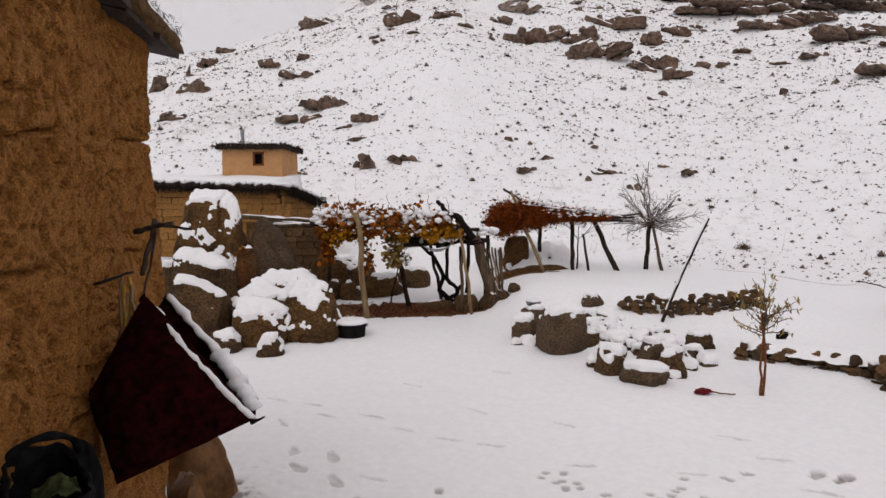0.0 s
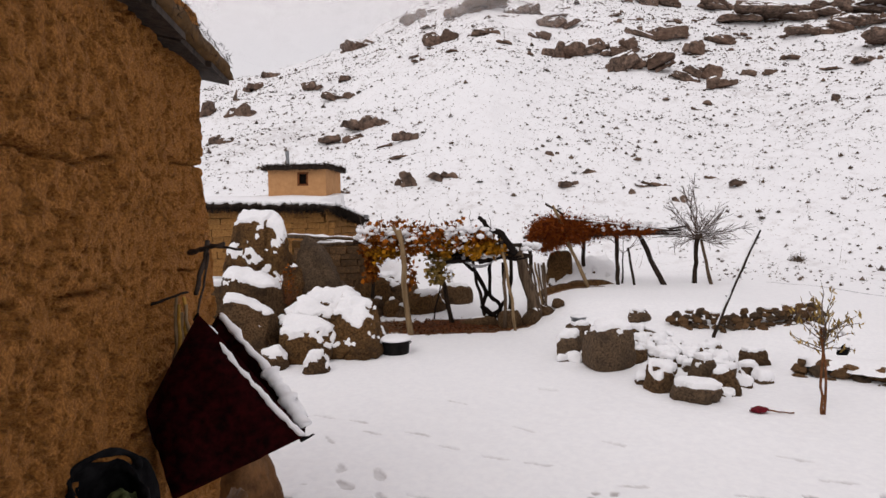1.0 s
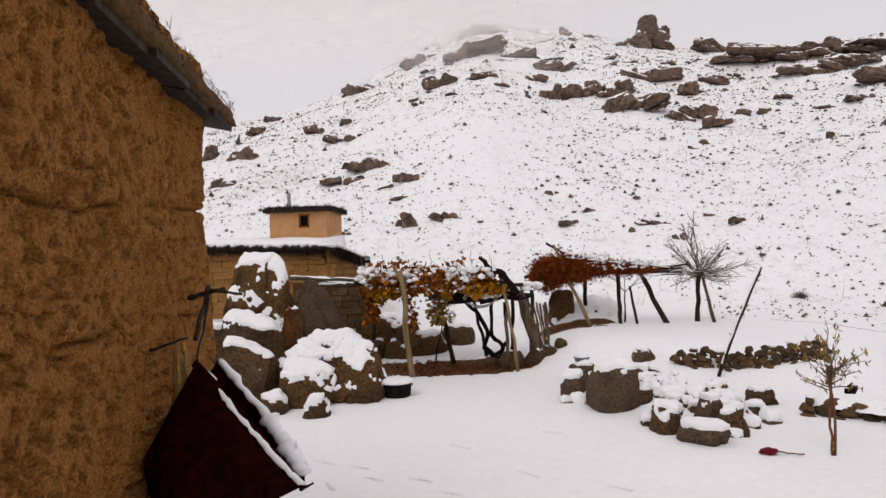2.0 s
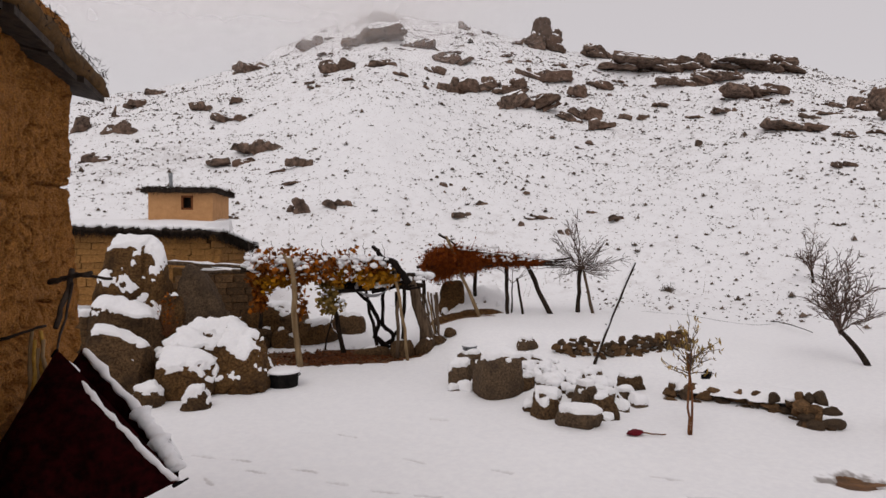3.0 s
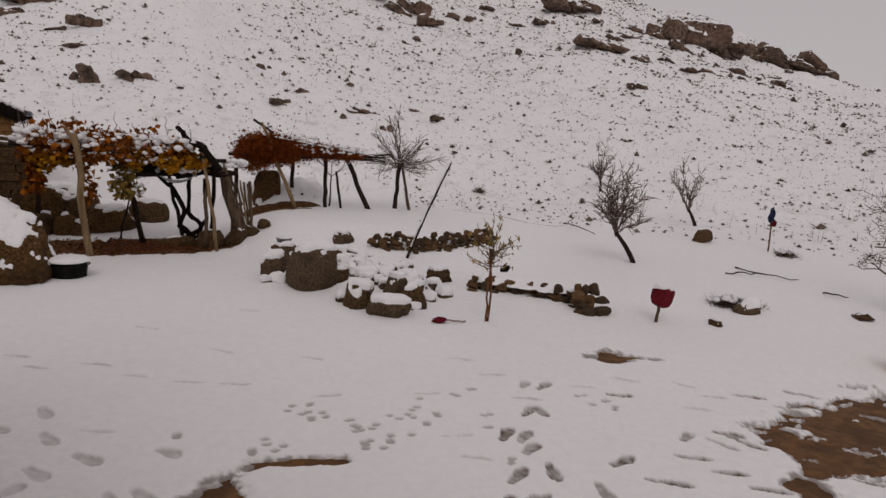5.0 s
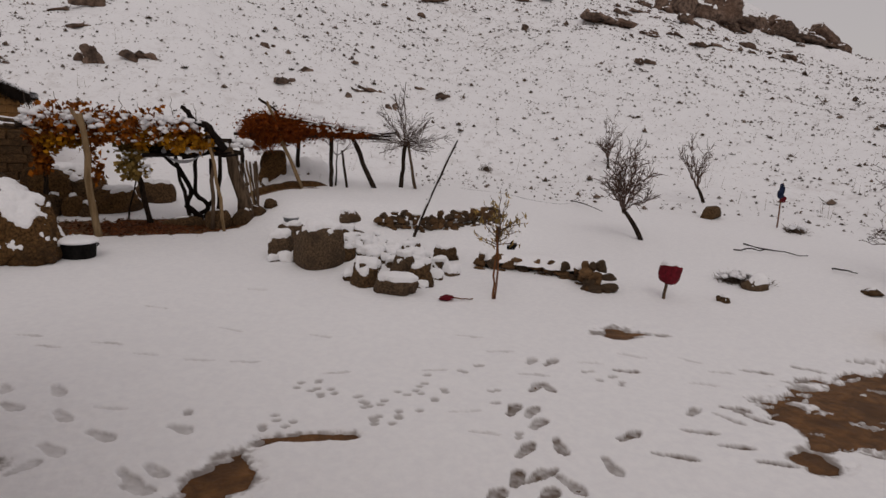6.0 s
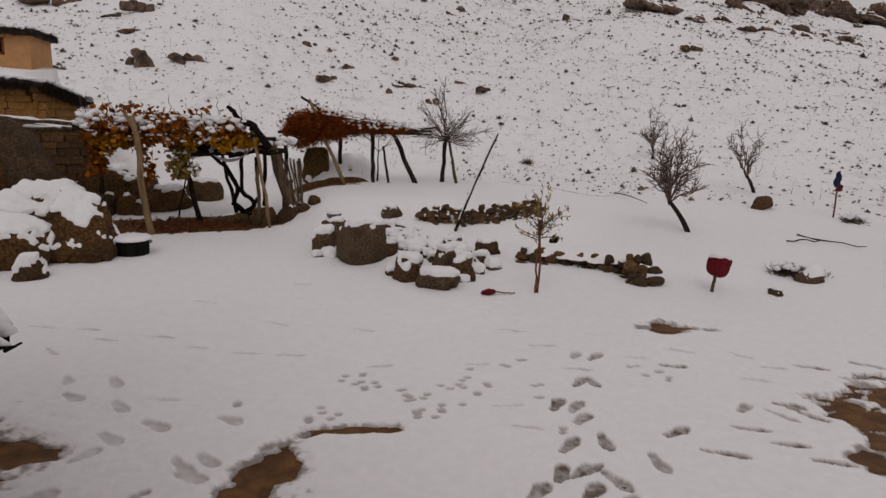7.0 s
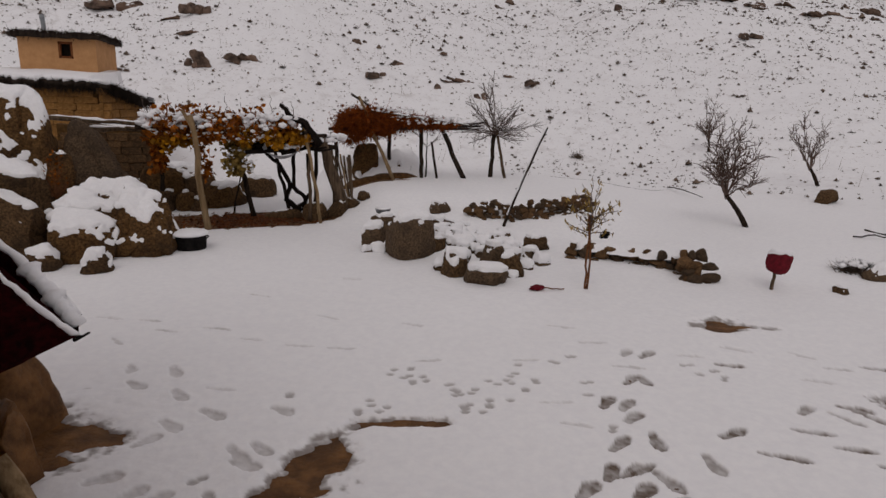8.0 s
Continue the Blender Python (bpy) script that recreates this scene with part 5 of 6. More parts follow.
bmesh.ops.bevel(b, geom=b.edges[:], offset=0.01, segments=2, affect="EDGES")
part("board", b, LEAF_GOLD, plank, "", False)
snow_strip("snow_cap", [Vector((-0.36 + 0.72 * k / 10, 0, 0.045)) for k in range(11)], 0.15, 0.06, plank, 3)
hose = thing("coiled_hose", (-0.1, 12.0, 1.5), "grey hose hanging in loops on the arbour", "hose")
bm = bmesh.new()
for j in range(3):
    pts = [Vector((0.34 * math.cos(radians(a)) * (1 - 0.08 * j), 0.02 * j, 0.02 + 0.20 * math.sin(radians(a)) * (1 + 0.1 * j))) for a in range(185 - j * 10, 385 - j * 8, 12)]
    add_tube(bm, pts, [0.014] * len(pts), 6)
part("loop", bm, HOSE, hose)
g = np.random.default_rng(13)
m = 1500
px, py = g.normal(-0.75, 0.75, m), g.normal(12.4, 0.35, m)
c = np.stack([px, py, height(px, py) + 0.012 + g.uniform(0, 0.015, m)], -1)
u = np.stack([g.normal(0, 1, m), g.normal(0, 1, m), g.normal(0, 0.25, m)], -1)
u /= np.linalg.norm(u, axis=1)[:, None]
v = np.cross(u, np.stack([g.normal(0, 0.2, m), g.normal(0, 0.2, m), np.ones(m)], -1))
tagged(mesh_part("fallen_leaves", quads_mesh("fallen_leaves", c, u * 0.04, v * 0.03), LITTER), "fallen rusty vine leaves on bare wet earth", "leaves", kind="stuff")


# ---------------------------------------------------------------- brush-roofed shelter
shelter = thing("brush_shelter", (2.6, 15.1, 0.5), "pole shelter roofed with a heap of red-brown brush", "shelter")
S = Vector((2.6, 15.1, 0.5))
for i, (a, b, r0, r1, mt) in enumerate((((2.52, 14.8, 0.5), (1.68, 14.9, 2.5), 0.05, 0.04, POLE), ((3.28, 15.05, 0.5), (3.25, 15.1, 1.75), 0.05, 0.045, BARK), ((3.66, 14.97, 0.5), (3.5, 15.0, 1.45), 0.035, 0.025, BARK), ((4.38, 14.98, 0.5), (3.78, 15.13, 1.8), 0.075, 0.055, BARK), ((1.2, 15.8, 0.5), (1.2, 15.8, 1.8), 0.05, 0.05, BARK), ((2.6, 16.0, 0.5), (2.6, 16.0, 1.8), 0.05, 0.05, BARK))):
    pole_part("post", Vector(a) - S, Vector(b) - S, r0, r1, mt, shelter, 90 + i, 0.014)
for i, (a, b, r) in enumerate((((1.3, 14.9, 1.72), (4.8, 15.1, 1.78), 0.04), ((1.0, 15.5, 1.7), (4.9, 15.4, 1.85), 0.04), ((2.2, 15.1, 1.95), (4.6, 15.2, 1.86), 0.05), ((2.6, 15.4, 1.8), (5.0, 15.3, 1.95), 0.035), ((1.5, 14.85, 2.55), (1.95, 14.95, 2.28), 0.03))):
    pole_part("rail", Vector(a) - S, Vector(b) - S, r, r * 0.7, DARK_WOOD, shelter, 110 + i, 0.015)
g = np.random.default_rng(21)


def brush(count, centre, radii, length, seed):
    """Dry brush heaped up: twigs that follow the heap's skin and droop."""
    g = np.random.default_rng(seed)
    p = g.normal(0, 1, (count, 3))
    p /= np.linalg.norm(p, axis=1)[:, None]
    p *= g.uniform(0.25, 1, (count, 1)) ** 0.45
    root = np.array(centre) + p * np.array(radii)
    d = g.normal(0, 0.75, (count, 3)) + p * np.array([0.8, 0.5, -0.1]) + np.array([0, 0, -0.45])
    d /= np.linalg.norm(d, axis=1)[:, None]
    return root - np.array(S), root - np.array(S) + d * g.uniform(0.4, 1.1, (count, 1)) * length


heaps = [brush(5200, (1.98, 15.15, 1.92), (0.78, 0.6, 0.36), 0.28, 1), brush(1500, (1.55, 15.1, 1.72), (0.42, 0.45, 0.36), 0.26, 3), brush(1900, (2.95, 15.1, 1.93), (0.75, 0.45, 0.18), 0.22, 2), brush(900, (3.65, 15.1, 1.86), (0.55, 0.35, 0.10), 0.2, 4)]
tagged(mesh_part("thatch", blades_mesh("thatch", np.concatenate([h[0] for h in heaps]), np.concatenate([h[1] for h in heaps]), 0.009), BRUSH, shelter, "heap of red-brown dry brush"), kind="stuff")
sets = [scatter_leaves(1500, (1.95, 15.15, 1.9), (0.75, 0.55, 0.32), 0.034, 31, False), scatter_leaves(420, (3.1, 15.1, 1.88), (0.8, 0.4, 0.14), 0.032, 32, False)]
centres, us, vs = joined(sets)
tagged(mesh_part("brush_leaves", quads_mesh("brush_leaves", centres - np.array(S), us, vs), BRUSH, shelter, "withered red-brown leaves"), kind="stuff")
snow_bits("snow", 60, (2.3, 15.0, 2.22), (0.7, 0.4, 0.06), 0.035, 3, shelter, S)
snow_bits("snow", 200, (3.3, 15.0, 1.98), (0.9, 0.35, 0.09), 0.036, 4, shelter, S)
for i in range(5):
    a = Vector((1.95 + 0.5 * i, 14.75, 2.18 - 0.06 * i))
    v = Vector((0.5, 0.15, -0.07))
    pole_part("stick", a - S, a + v - S, 0.018, 0.012, LOG, shelter, 460 + i, 0.03)
    snow_strip("snow_cap", [a - S + v * k / 6 + Vector((0, 0, 0.016)) for k in range(7)], 0.028, 0.03, shelter, 470 + i)


def ridge_mesh(a, b, depth, high, seed, steps=40, rows=10, steep=0.25):
    """A low bank from a to b: a steep front and a soft back."""
    a, b = Vector(a), Vector(b)
    d = (b - a).normalized()
    inward = Vector((-d.y, d.x))
    bm, grid = bmesh.new(), {}
    for i in range(steps + 1):
        k = i / steps
        for j in range(rows + 1):
            o = depth * (j / rows)
            rise = min(1, (j / rows) / steep) * min(1, (1 - j / rows) / 0.4) * min(1, 7 * k, 7 * (1 - k))
            p = a.lerp(b, k) + inward * (o + 0.05 * float(vnoise(np.array(k * 14.0), np.array(seed * 1.0), 4)))
            z = ground_z(p.x, p.y) + high * rise * (1 + 0.5 * float(fbm(np.array(p.x / 0.35), np.array(p.y / 0.35), seed)))
            grid[i, j] = bm.verts.new((p.x, p.y, z - 0.03 * (j in (0, rows))))
    for i in range(steps):
        for j in range(rows):
            bm.faces.new((grid[i, j], grid[i + 1, j], grid[i + 1, j + 1], grid[i, j + 1]))
    return bm


tagged(part("earth_bank", ridge_mesh((1.2, 15.1), (3.3, 15.12), 0.6, 0.11, 3, 40, 10, 0.1), DARK_EARTH), "bare brown earth bank under the brush shelter", "earth", kind="structure")
tagged(part("snow_bank_shelter", ridge_mesh((0.6, 15.4), (3.7, 15.3), 2.4, 0.6, 5, 60, 18, 0.4), SNOW_CAP), "lumpy snow bank behind the brush shelter", "snow", kind="structure")
block(1.95, 15.9, (0.7, 0.5, 1.0), 950, "ochre earth block under the brush roof", 5, snow=0, material=ROCK_OCHRE, group="shelter stones", steps=12, power=6)
for i, (x, y, w, h) in enumerate(((1.35, 15.75, 0.2, 0.42), (1.75, 15.62, 0.22, 0.3), (2.1, 15.8, 0.2, 0.46), (2.5, 15.68, 0.2, 0.37), (2.85, 15.76, 0.22, 0.42), (3.1, 15.62, 0.18, 0.30))):
    rock(x, y, (w, w * 0.7, h), 960 + i, "snow-covered stone behind the shelter", 40 * i, 0.05, ROCK, group="shelter stones", start=0.25)


# ---------------------------------------------------------------- bare trees
def bare_tree(name, x, y, h, lean, spread, seed, label, trunk_r=0.05, fork=0.4, depth=4, twigs=3, snow=0.25, droop=0.0, stems=1, bark=None):
    rng = random.Random(seed)
    e = thing(name, (x, y, ground_z(x, y)), label, "tree", "bare fruit trees")
    trunk, crown, snowy = bmesh.new(), bmesh.new(), []

    def grow(bm, p, d, ln, r, level):
        pts, q = [p], p
        for k in range(4):
            d = (d + Vector((rng.uniform(-1, 1), rng.uniform(-1, 1), rng.uniform(-0.7, 1.0) - droop * level)) * 0.16).normalized()
            q = q + d * ln / 4
            pts.append(q)
        end = r * 0.62 if level < depth else r * 0.4
        add_tube(bm, pts, [max(r + (end - r) * k / 4, 0.0045) for k in range(5)], 6 if level < 2 else 4, False)
        if level > 0 and rng.random() < snow:
            snowy.append([v + Vector((0, 0, r * 0.6)) for v in pts])
        if level >= depth:
            return
        for k in range(twigs + (1 if level == 0 else 0)):
            at = pts[rng.choice((2, 3, 4, 4))] if level else pts[4]
            side = Vector((rng.gauss(0, 1), rng.gauss(0, 1), rng.gauss(0.25, 0.5))).normalized()
            nd = (d * 0.55 + side * spread).normalized()
            grow(crown, at, nd, ln * rng.uniform(0.55, 0.85) * (0.9 if level else 0.85), end * rng.uniform(0.6, 0.9), level + 1)

    for s in range(stems):
        grow(trunk, Vector((0.05 * s, 0.04 * s, -0.05)), (Vector((lean[0], lean[1], 1)) + Vector((rng.uniform(-1, 1), rng.uniform(-1, 1), 0)) * 0.12 * s).normalized(), h * fork, trunk_r, 0)
    part("trunk", trunk, bark or BARK, e)
    part("crown", crown, TWIG, e, "bare grey-brown twigs")
    if snowy:
        bm = bmesh.new()
        for pts in snowy:
            add_tube(bm, pts, [0.006] * len(pts), 4, False)
        tagged(part("snow", bm, SNOW_CAP, e, "thin snow on the twigs"), kind="stuff")
    return e


def orchard_tree(x, y, fork, centre, radii, seed, label, trunk_r=0.06, limbs=8, boughs=9, twigs=5, frost=0.3, bend=0.03, low=-0.6):
    """A leaning trunk that forks into limbs filling an uneven crown."""
    rng = random.Random(seed)
    e = thing("orchard_tree", (x, y, ground_z(x, y)), label, "tree", "bare fruit trees")
    trunk, crown, white = bmesh.new(), bmesh.new(), bmesh.new()
    fork, centre = Vector(fork), Vector(centre)
    pts = [Vector((fork.x * k ** 1.3 + bend * math.sin(3 * k), fork.y * k, fork.z * k - 0.06)) for k in (0, 0.2, 0.4, 0.6, 0.8, 1)]
    add_tube(trunk, pts, [trunk_r * (1.25 - 0.45 * k / 5) * rng.uniform(0.92, 1.08) for k in range(6)], 8)
    part("trunk", trunk, BARK, e)

    def arc(a, b, steps, wob, lift):
        return [p + Vector((0, 0, lift * math.sin(math.pi * i / steps))) for i, p in enumerate(crooked(a, b, steps, wob, rng))]

    def skin(low):
        d = Vector((rng.gauss(0, 1), rng.gauss(0, 1), rng.gauss(0.0, 0.85)))
        d.normalize()
        d.z = max(d.z, low)
        return centre + Vector((d.x * radii[0], d.y * radii[1], d.z * radii[2])) * rng.uniform(0.75, 1.05)

    for k in range(limbs):
        limb = arc(pts[-1] - Vector((0, 0, rng.uniform(0, 0.08))), skin(low), 7, 0.05, 0.06)
        add_tube(crown, limb, [trunk_r * 0.3 * (1 - 0.85 * i / 7) + 0.004 for i in range(8)], 6, False)
        add_tube(white, [p + Vector((0, 0, trunk_r * 0.25)) for p in limb[2:]], [0.007] * 6, 4, False)
        for j in range(boughs):
            root = limb[rng.choice((2, 3, 4, 5, 6, 7))]
            aim = (root - pts[-1]).normalized() * 0.8 + Vector((rng.gauss(0, 0.5), rng.gauss(0, 0.5), rng.gauss(0.1, 0.4)))
            bough = arc(root, root + aim.normalized() * rng.uniform(0.15, 0.36), 4, 0.04, 0.0)
            add_tube(crown, bough, [0.011, 0.0095, 0.008, 0.0065, 0.005], 5, False)
            if rng.random() < frost:
                add_tube(white, [p + Vector((0, 0, 0.008)) for p in bough], [0.006] * 5, 4, False)
            for i in range(twigs):
                p = rng.choice(bough[1:])
                d = (aim.normalized() * 0.9 + Vector((rng.gauss(0, 0.6), rng.gauss(0, 0.6), rng.gauss(0.2, 0.5)))).normalized()
                tw = crooked(p, p + d * rng.uniform(0.08, 0.2), 2, 0.05, rng)
                add_tube(crown, tw, [0.006, 0.005, 0.004], 4, False)
    tagged(part("crown", crown, TWIG_BROWN, e, "bare dense brown twigs"), kind="stuff")
    tagged(part("snow", white, SNOW_CAP, e, "thin snow on the twigs"), kind="stuff")
    return e


orchard_tree(8.59, 9.73, (-0.36, 0.28, 0.68), (-0.22, 0.3, 1.2), (0.60, 0.6, 0.60), 5, "bare young fruit tree leaning out of the snow", 0.046, 14, 10, 5, 0.7)
orchard_tree(13.76, 17.89, (-0.05, 0, 0.5), (-0.12, 0.05, 1.05), (0.42, 0.4, 0.55), 7, "slim bare tree at the foot of the slope", 0.045, 8, 8, 5, 0.5, 0.02)
orchard_tree(13.79, 13.3, (-0.22, 0.15, 0.55), (-0.26, 0.2, 1.3), (0.62, 0.55, 0.6), 9, "small bare tree with upright limbs on the snowy slope", 0.045, 10, 6, 3, 0.5, 0.02, 0.1)
bare_tree("fruit_tree", 11.2, 6.1, 2.2, (0.05, 0.0), 0.95, 15, "bare tree with spreading twigs", 0.05, 0.5, 5, 3)
bare_tree("fruit_tree", 10.75, 5.95, 1.4, (0.0, 0.0), 1.1, 17, "small spreading bare tree beside a taller one", 0.045, 0.42, 5, 3)
# the wide bare crown beside the brush shelter
mul = thing("mulberry_tree", (5.2, 15.2, ground_z(5.2, 15.2)), "bare mulberry with a low spreading frosted crown", "tree", "bare fruit trees")
rng = random.Random(11)
bm = bmesh.new()
add_tube(bm, crooked((-0.05, 0, -0.05), (0.02, 0, 1.15), 6, 0.012, rng), [0.065, 0.06, 0.055, 0.052, 0.05, 0.055, 0.06], 8)
part("trunk", bm, BARK, mul)
bm, frost = bmesh.new(), bmesh.new()
for k in range(34):
    a = k * 2.399 + rng.uniform(-0.2, 0.2)
    el = radians(rng.choice((-12, 2, 12, 25, 45, 72)) + rng.uniform(-8, 8))
    ln = rng.uniform(0.6, 1.05) * (1.25 if el > 1.2 else 1)
    d = Vector((math.cos(a) * math.cos(el), math.sin(a) * math.cos(el), math.sin(el)))
    pts = crooked((0.02, 0, 1.1 + rng.uniform(0, 0.12)), Vector((0.02, 0, 1.15)) + d * ln + Vector((0, 0, 0.12 * ln)), 6, 0.02, rng)
    add_tube(bm, pts, [0.019 - 0.0022 * i for i in range(7)], 5, False)
    add_tube(frost, [p + Vector((0, 0, 0.011)) for p in pts[1:]], [0.008] * 6, 4, False)
    for j in range(13):
        p = pts[rng.choice((2, 3, 4, 5, 6))]
        q = p + (d + Vector((rng.gauss(0, 0.6), rng.gauss(0, 0.6), rng.gauss(0.15, 0.5)))).normalized() * rng.uniform(0.15, 0.4)
        tw = crooked(p, q, 3, 0.05, rng)
        add_tube(bm, tw, [0.0075, 0.0065, 0.0055, 0.004], 4, False)
        if rng.random() < 0.75:
            add_tube(frost, [v + Vector((0, 0, 0.007)) for v in tw], [0.005] * 4, 4, False)
tagged(part("crown", bm, TWIG, mul, "bare pale grey twigs"), kind="stuff")
tagged(part("frost", frost, SNOW_CAP, mul, "thin snow on the twigs"), kind="stuff")
bare_tree("fruit_tree", 3.4, 15.2, 1.7, (0.1, 0.0), 0.8, 14, "thin bare sapling beside the shelter", 0.025, 0.5, 3, 3, 0.5)
trail = thing("garden_hose", (7.0, 14.0, ground_z(7.0, 14.0)), "thin grey hose trailing over the snow", "hose")
bm = bmesh.new()
pts = []
for k in range(30):
    hx = 7.0 + 2.8 * k / 29
    hy = 13.9 + 1.6 * (1 - k / 29) ** 4 + 0.3 * (k / 29) ** 3
    pts.append(Vector((hx - 7.0, hy - 14.0, ground_z(hx, hy) - ground_z(7.0, 14.0) + 0.035)))
add_tube(bm, pts, [0.005] * 30, 5)
part("tube", bm, HOSE, trail)
prop = thing("prop_pole", (5.5, 15.0, 0.5), "weathered prop leaning on the mulberry", "pole")
pole_part("pole", (0, 0, 0), (-0.24, 0.1, 1.2), 0.045, 0.035, LOG, prop, 7)
bare_tree("fruit_tree", -1.1, 13.05, 1.9, (0.1, 0.0), 0.7, 19, "thin leafless shoots behind the vine", 0.02, 0.6, 2, 2, 0.3)

# leaning stake
stake = thing("leaning_stake", (4.01, 10.92, ground_z(4.01, 10.92)), "dark leaning stake with stubs, snow on its side", "stake")
rng = random.Random(2)
bm = bmesh.new()
pts = [Vector((0.68 * (k / 12) ** 1.2, -0.28 * k / 12, 2.03 * k / 12 - 0.1)) + Vector((rng.uniform(-1, 1), rng.uniform(-1, 1), 0)) * 0.012 for k in range(13)]
add_tube(bm, pts, [0.032 - 0.009 * k / 12 for k in range(13)], 8)
for k in range(2, 12):
    d = Vector((rng.uniform(-1, 1), rng.uniform(-1, 1), 0.5)).normalized()
    add_tube(bm, [pts[k], pts[k] + d * rng.uniform(0.05, 0.08)], [0.014, 0.008], 5)
part("stem", bm, BARK, stake)
bm = bmesh.new()
add_tube(bm, [p + Vector((-0.018, -0.005, 0.02)) for p in pts[2:]], [0.022 * rng.uniform(0.4, 1.1) for _ in pts[2:]], 6)
part("snow", bm, SNOW_CAP, stake, "thin snow")

# young tree with a few olive leaves
sap = thing("sapling", (3.83, 7.06, ground_z(3.83, 7.06)), "young tree with twin red-brown stems and olive leaves", "tree")
rng = random.Random(4)
stems, twg, tipsl = bmesh.new(), bmesh.new(), []
for s in range(2):
    pts = crooked((0.02 * s - 0.01, 0, -0.03), (-0.03 + 0.05 * s, 0.02, 1.02), 8, 0.02, rng)
    add_tube(stems, pts, [0.016 - 0.005 * k / 8 for k in range(9)], 7)
for k in range(22):
    z0 = rng.uniform(0.74, 1.02)
    a = rng.uniform(0, 2 * math.pi)
    up = rng.choice((0.15, 0.4, 0.9, 2.0, 3.5))
    ln = rng.uniform(0.28, 0.5) * (1.15 if up > 1.5 else 1)
    d = Vector((math.cos(a), math.sin(a), up)).normalized()
    pts = crooked((0, 0.01, z0), Vector((0, 0.01, z0)) + d * ln, 4, 0.05, rng)
    add_tube(twg, pts, [0.008, 0.007, 0.006, 0.004, 0.003], 5, False)
    tipsl += pts[1:]
part("stem", stems, TWIG_RED, sap, "two red-brown stems")
tagged(part("crown", twg, TWIG, sap), kind="stuff")
g = np.random.default_rng(6)
ends = np.array([tuple(p) for p in tipsl])
ends = ends[g.integers(0, len(ends), 230)] + g.normal(0, 0.02, (230, 3))
dirs = g.normal(0, 0.45, (230, 3)) + [0, 0, -0.9]
dirs /= np.linalg.norm(dirs, axis=1)[:, None]
sidev = np.cross(dirs, g.normal(0, 1, (230, 3)))
sidev /= np.linalg.norm(sidev, axis=1)[:, None]
tagged(mesh_part("leaves", quads_mesh("leaves", ends, dirs * 0.042, sidev * 0.011), LEAF_OLIVE, sap, "narrow olive-yellow leaves"), kind="stuff")
snow_bits("snow", 25, (0, 0, 0.95), (0.25, 0.2, 0.15), 0.02, 6, sap, (0, 0, 0))
nest = thing("dark_rag", (4.03, 7.04, ground_z(3.83, 7.06) + 0.72), "dark rag caught on the sapling with snow on it", "rag")
part("cloth", rock_mesh((0.13, 0.1, 0.13), 41, 2, 5, 0.2), BLACK_CLOTH, nest)


# ---------------------------------------------------------------- things in the yard
def lathe(profile, sides=28):
    bm = bmesh.new()
    rings = [[bm.verts.new((r * math.cos(2 * math.pi * k / sides), r * math.sin(2 * math.pi * k / sides), z)) for k in range(sides)] for r, z in profile]
    for r0, r1 in zip(rings, rings[1:]):
        for k in range(sides):
            bm.faces.new((r0[k], r0[(k + 1) % sides], r1[(k + 1) % sides], r1[k]))
    bm.faces.new(rings[0][::-1])
    bm.faces.new(rings[-1])
    return bm


pot = thing("iron_pot", (-1.51, 9.98, ground_z(-1.51, 9.98) + 0.03), "soot-black iron pot in the snow, covered with snow", "pot")
part("body", lathe([(0.20, -0.03), (0.235, 0.0), (0.245, 0.12), (0.242, 0.20), (0.258, 0.21), (0.265, 0.22)]), IRON, pot)
part("snow_cap", lathe([(0.265, 0.221), (0.285, 0.232), (0.27, 0.262), (0.21, 0.278), (0.1, 0.285), (0.01, 0.286)]), SNOW_CAP, pot, "round cake of snow")
for a in (20, 200):
    bm = bmesh.new()
    add_tube(bm, [Vector((0.245 * math.cos(radians(a + d)), 0.245 * math.sin(radians(a + d)), 0.15)) * (1.0 if abs(d) > 9 else 1.12) for d in (-14, -9, 0, 9, 14)], [0.01] * 5, 6)
    part("handle", bm, IRON, pot)
bucket = thing("bucket", (1.72, 11.2, ground_z(1.72, 11.2) + 0.16), "dull grey metal bucket among the stones", "bucket")
part("body", lathe([(0.10, 0), (0.135, 0.22), (0.145, 0.225), (0.145, 0.24)]), ZINC, bucket)
part("snow_cap", lathe([(0.14, 0.241), (0.13, 0.26), (0.02, 0.27)]), SNOW_CAP, bucket, "fresh snow")
rock(1.72, 11.2, (0.5, 0.4, 0.24), 990, "flat stone under a bucket", 10, 0.03, ROCK, group="rock pile", start=0.6)

scrap = thing("red_scrap", (3.14, 7.08, ground_z(3.14, 7.08) + 0.04), "dark red rag with a stick lying in the snow", "rag")
part("cloth", rock_mesh((0.24, 0.12, 0.07), 61, 3, 6, 0.25), BAG_RED, scrap)
pole_part("stick", (0.05, 0, 0.02), (0.36, -0.05, 0.015), 0.01, 0.008, TWIG_RED, scrap, 5, 0.03)

post = thing("sack_on_post", (6.39, 6.62, ground_z(6.39, 6.62)), "dark red sack stuck on a short stake under snow", "sack")
pole_part("stake", (0, 0, -0.05), (0.02, 0, 0.34), 0.025, 0.022, LOG, post, 3)
bm = bmesh.new()
bmesh.ops.create_icosphere(bm, subdivisions=4, radius=1)
for v in bm.verts:
    z = v.co.z
    w = 0.92 + 0.12 * z
    v.co = Vector([math.copysign(abs(c) ** 0.6, c) for c in v.co])
    v.co = Vector((v.co.x * 0.15 * w + 0.05 + 0.06 * z, v.co.y * 0.13 * w, 0.42 + v.co.z * 0.14 - 0.05 * v.co.x)) + v.co * 0.015 * noise.noise(v.co * 4)
cap_src = bm.copy()
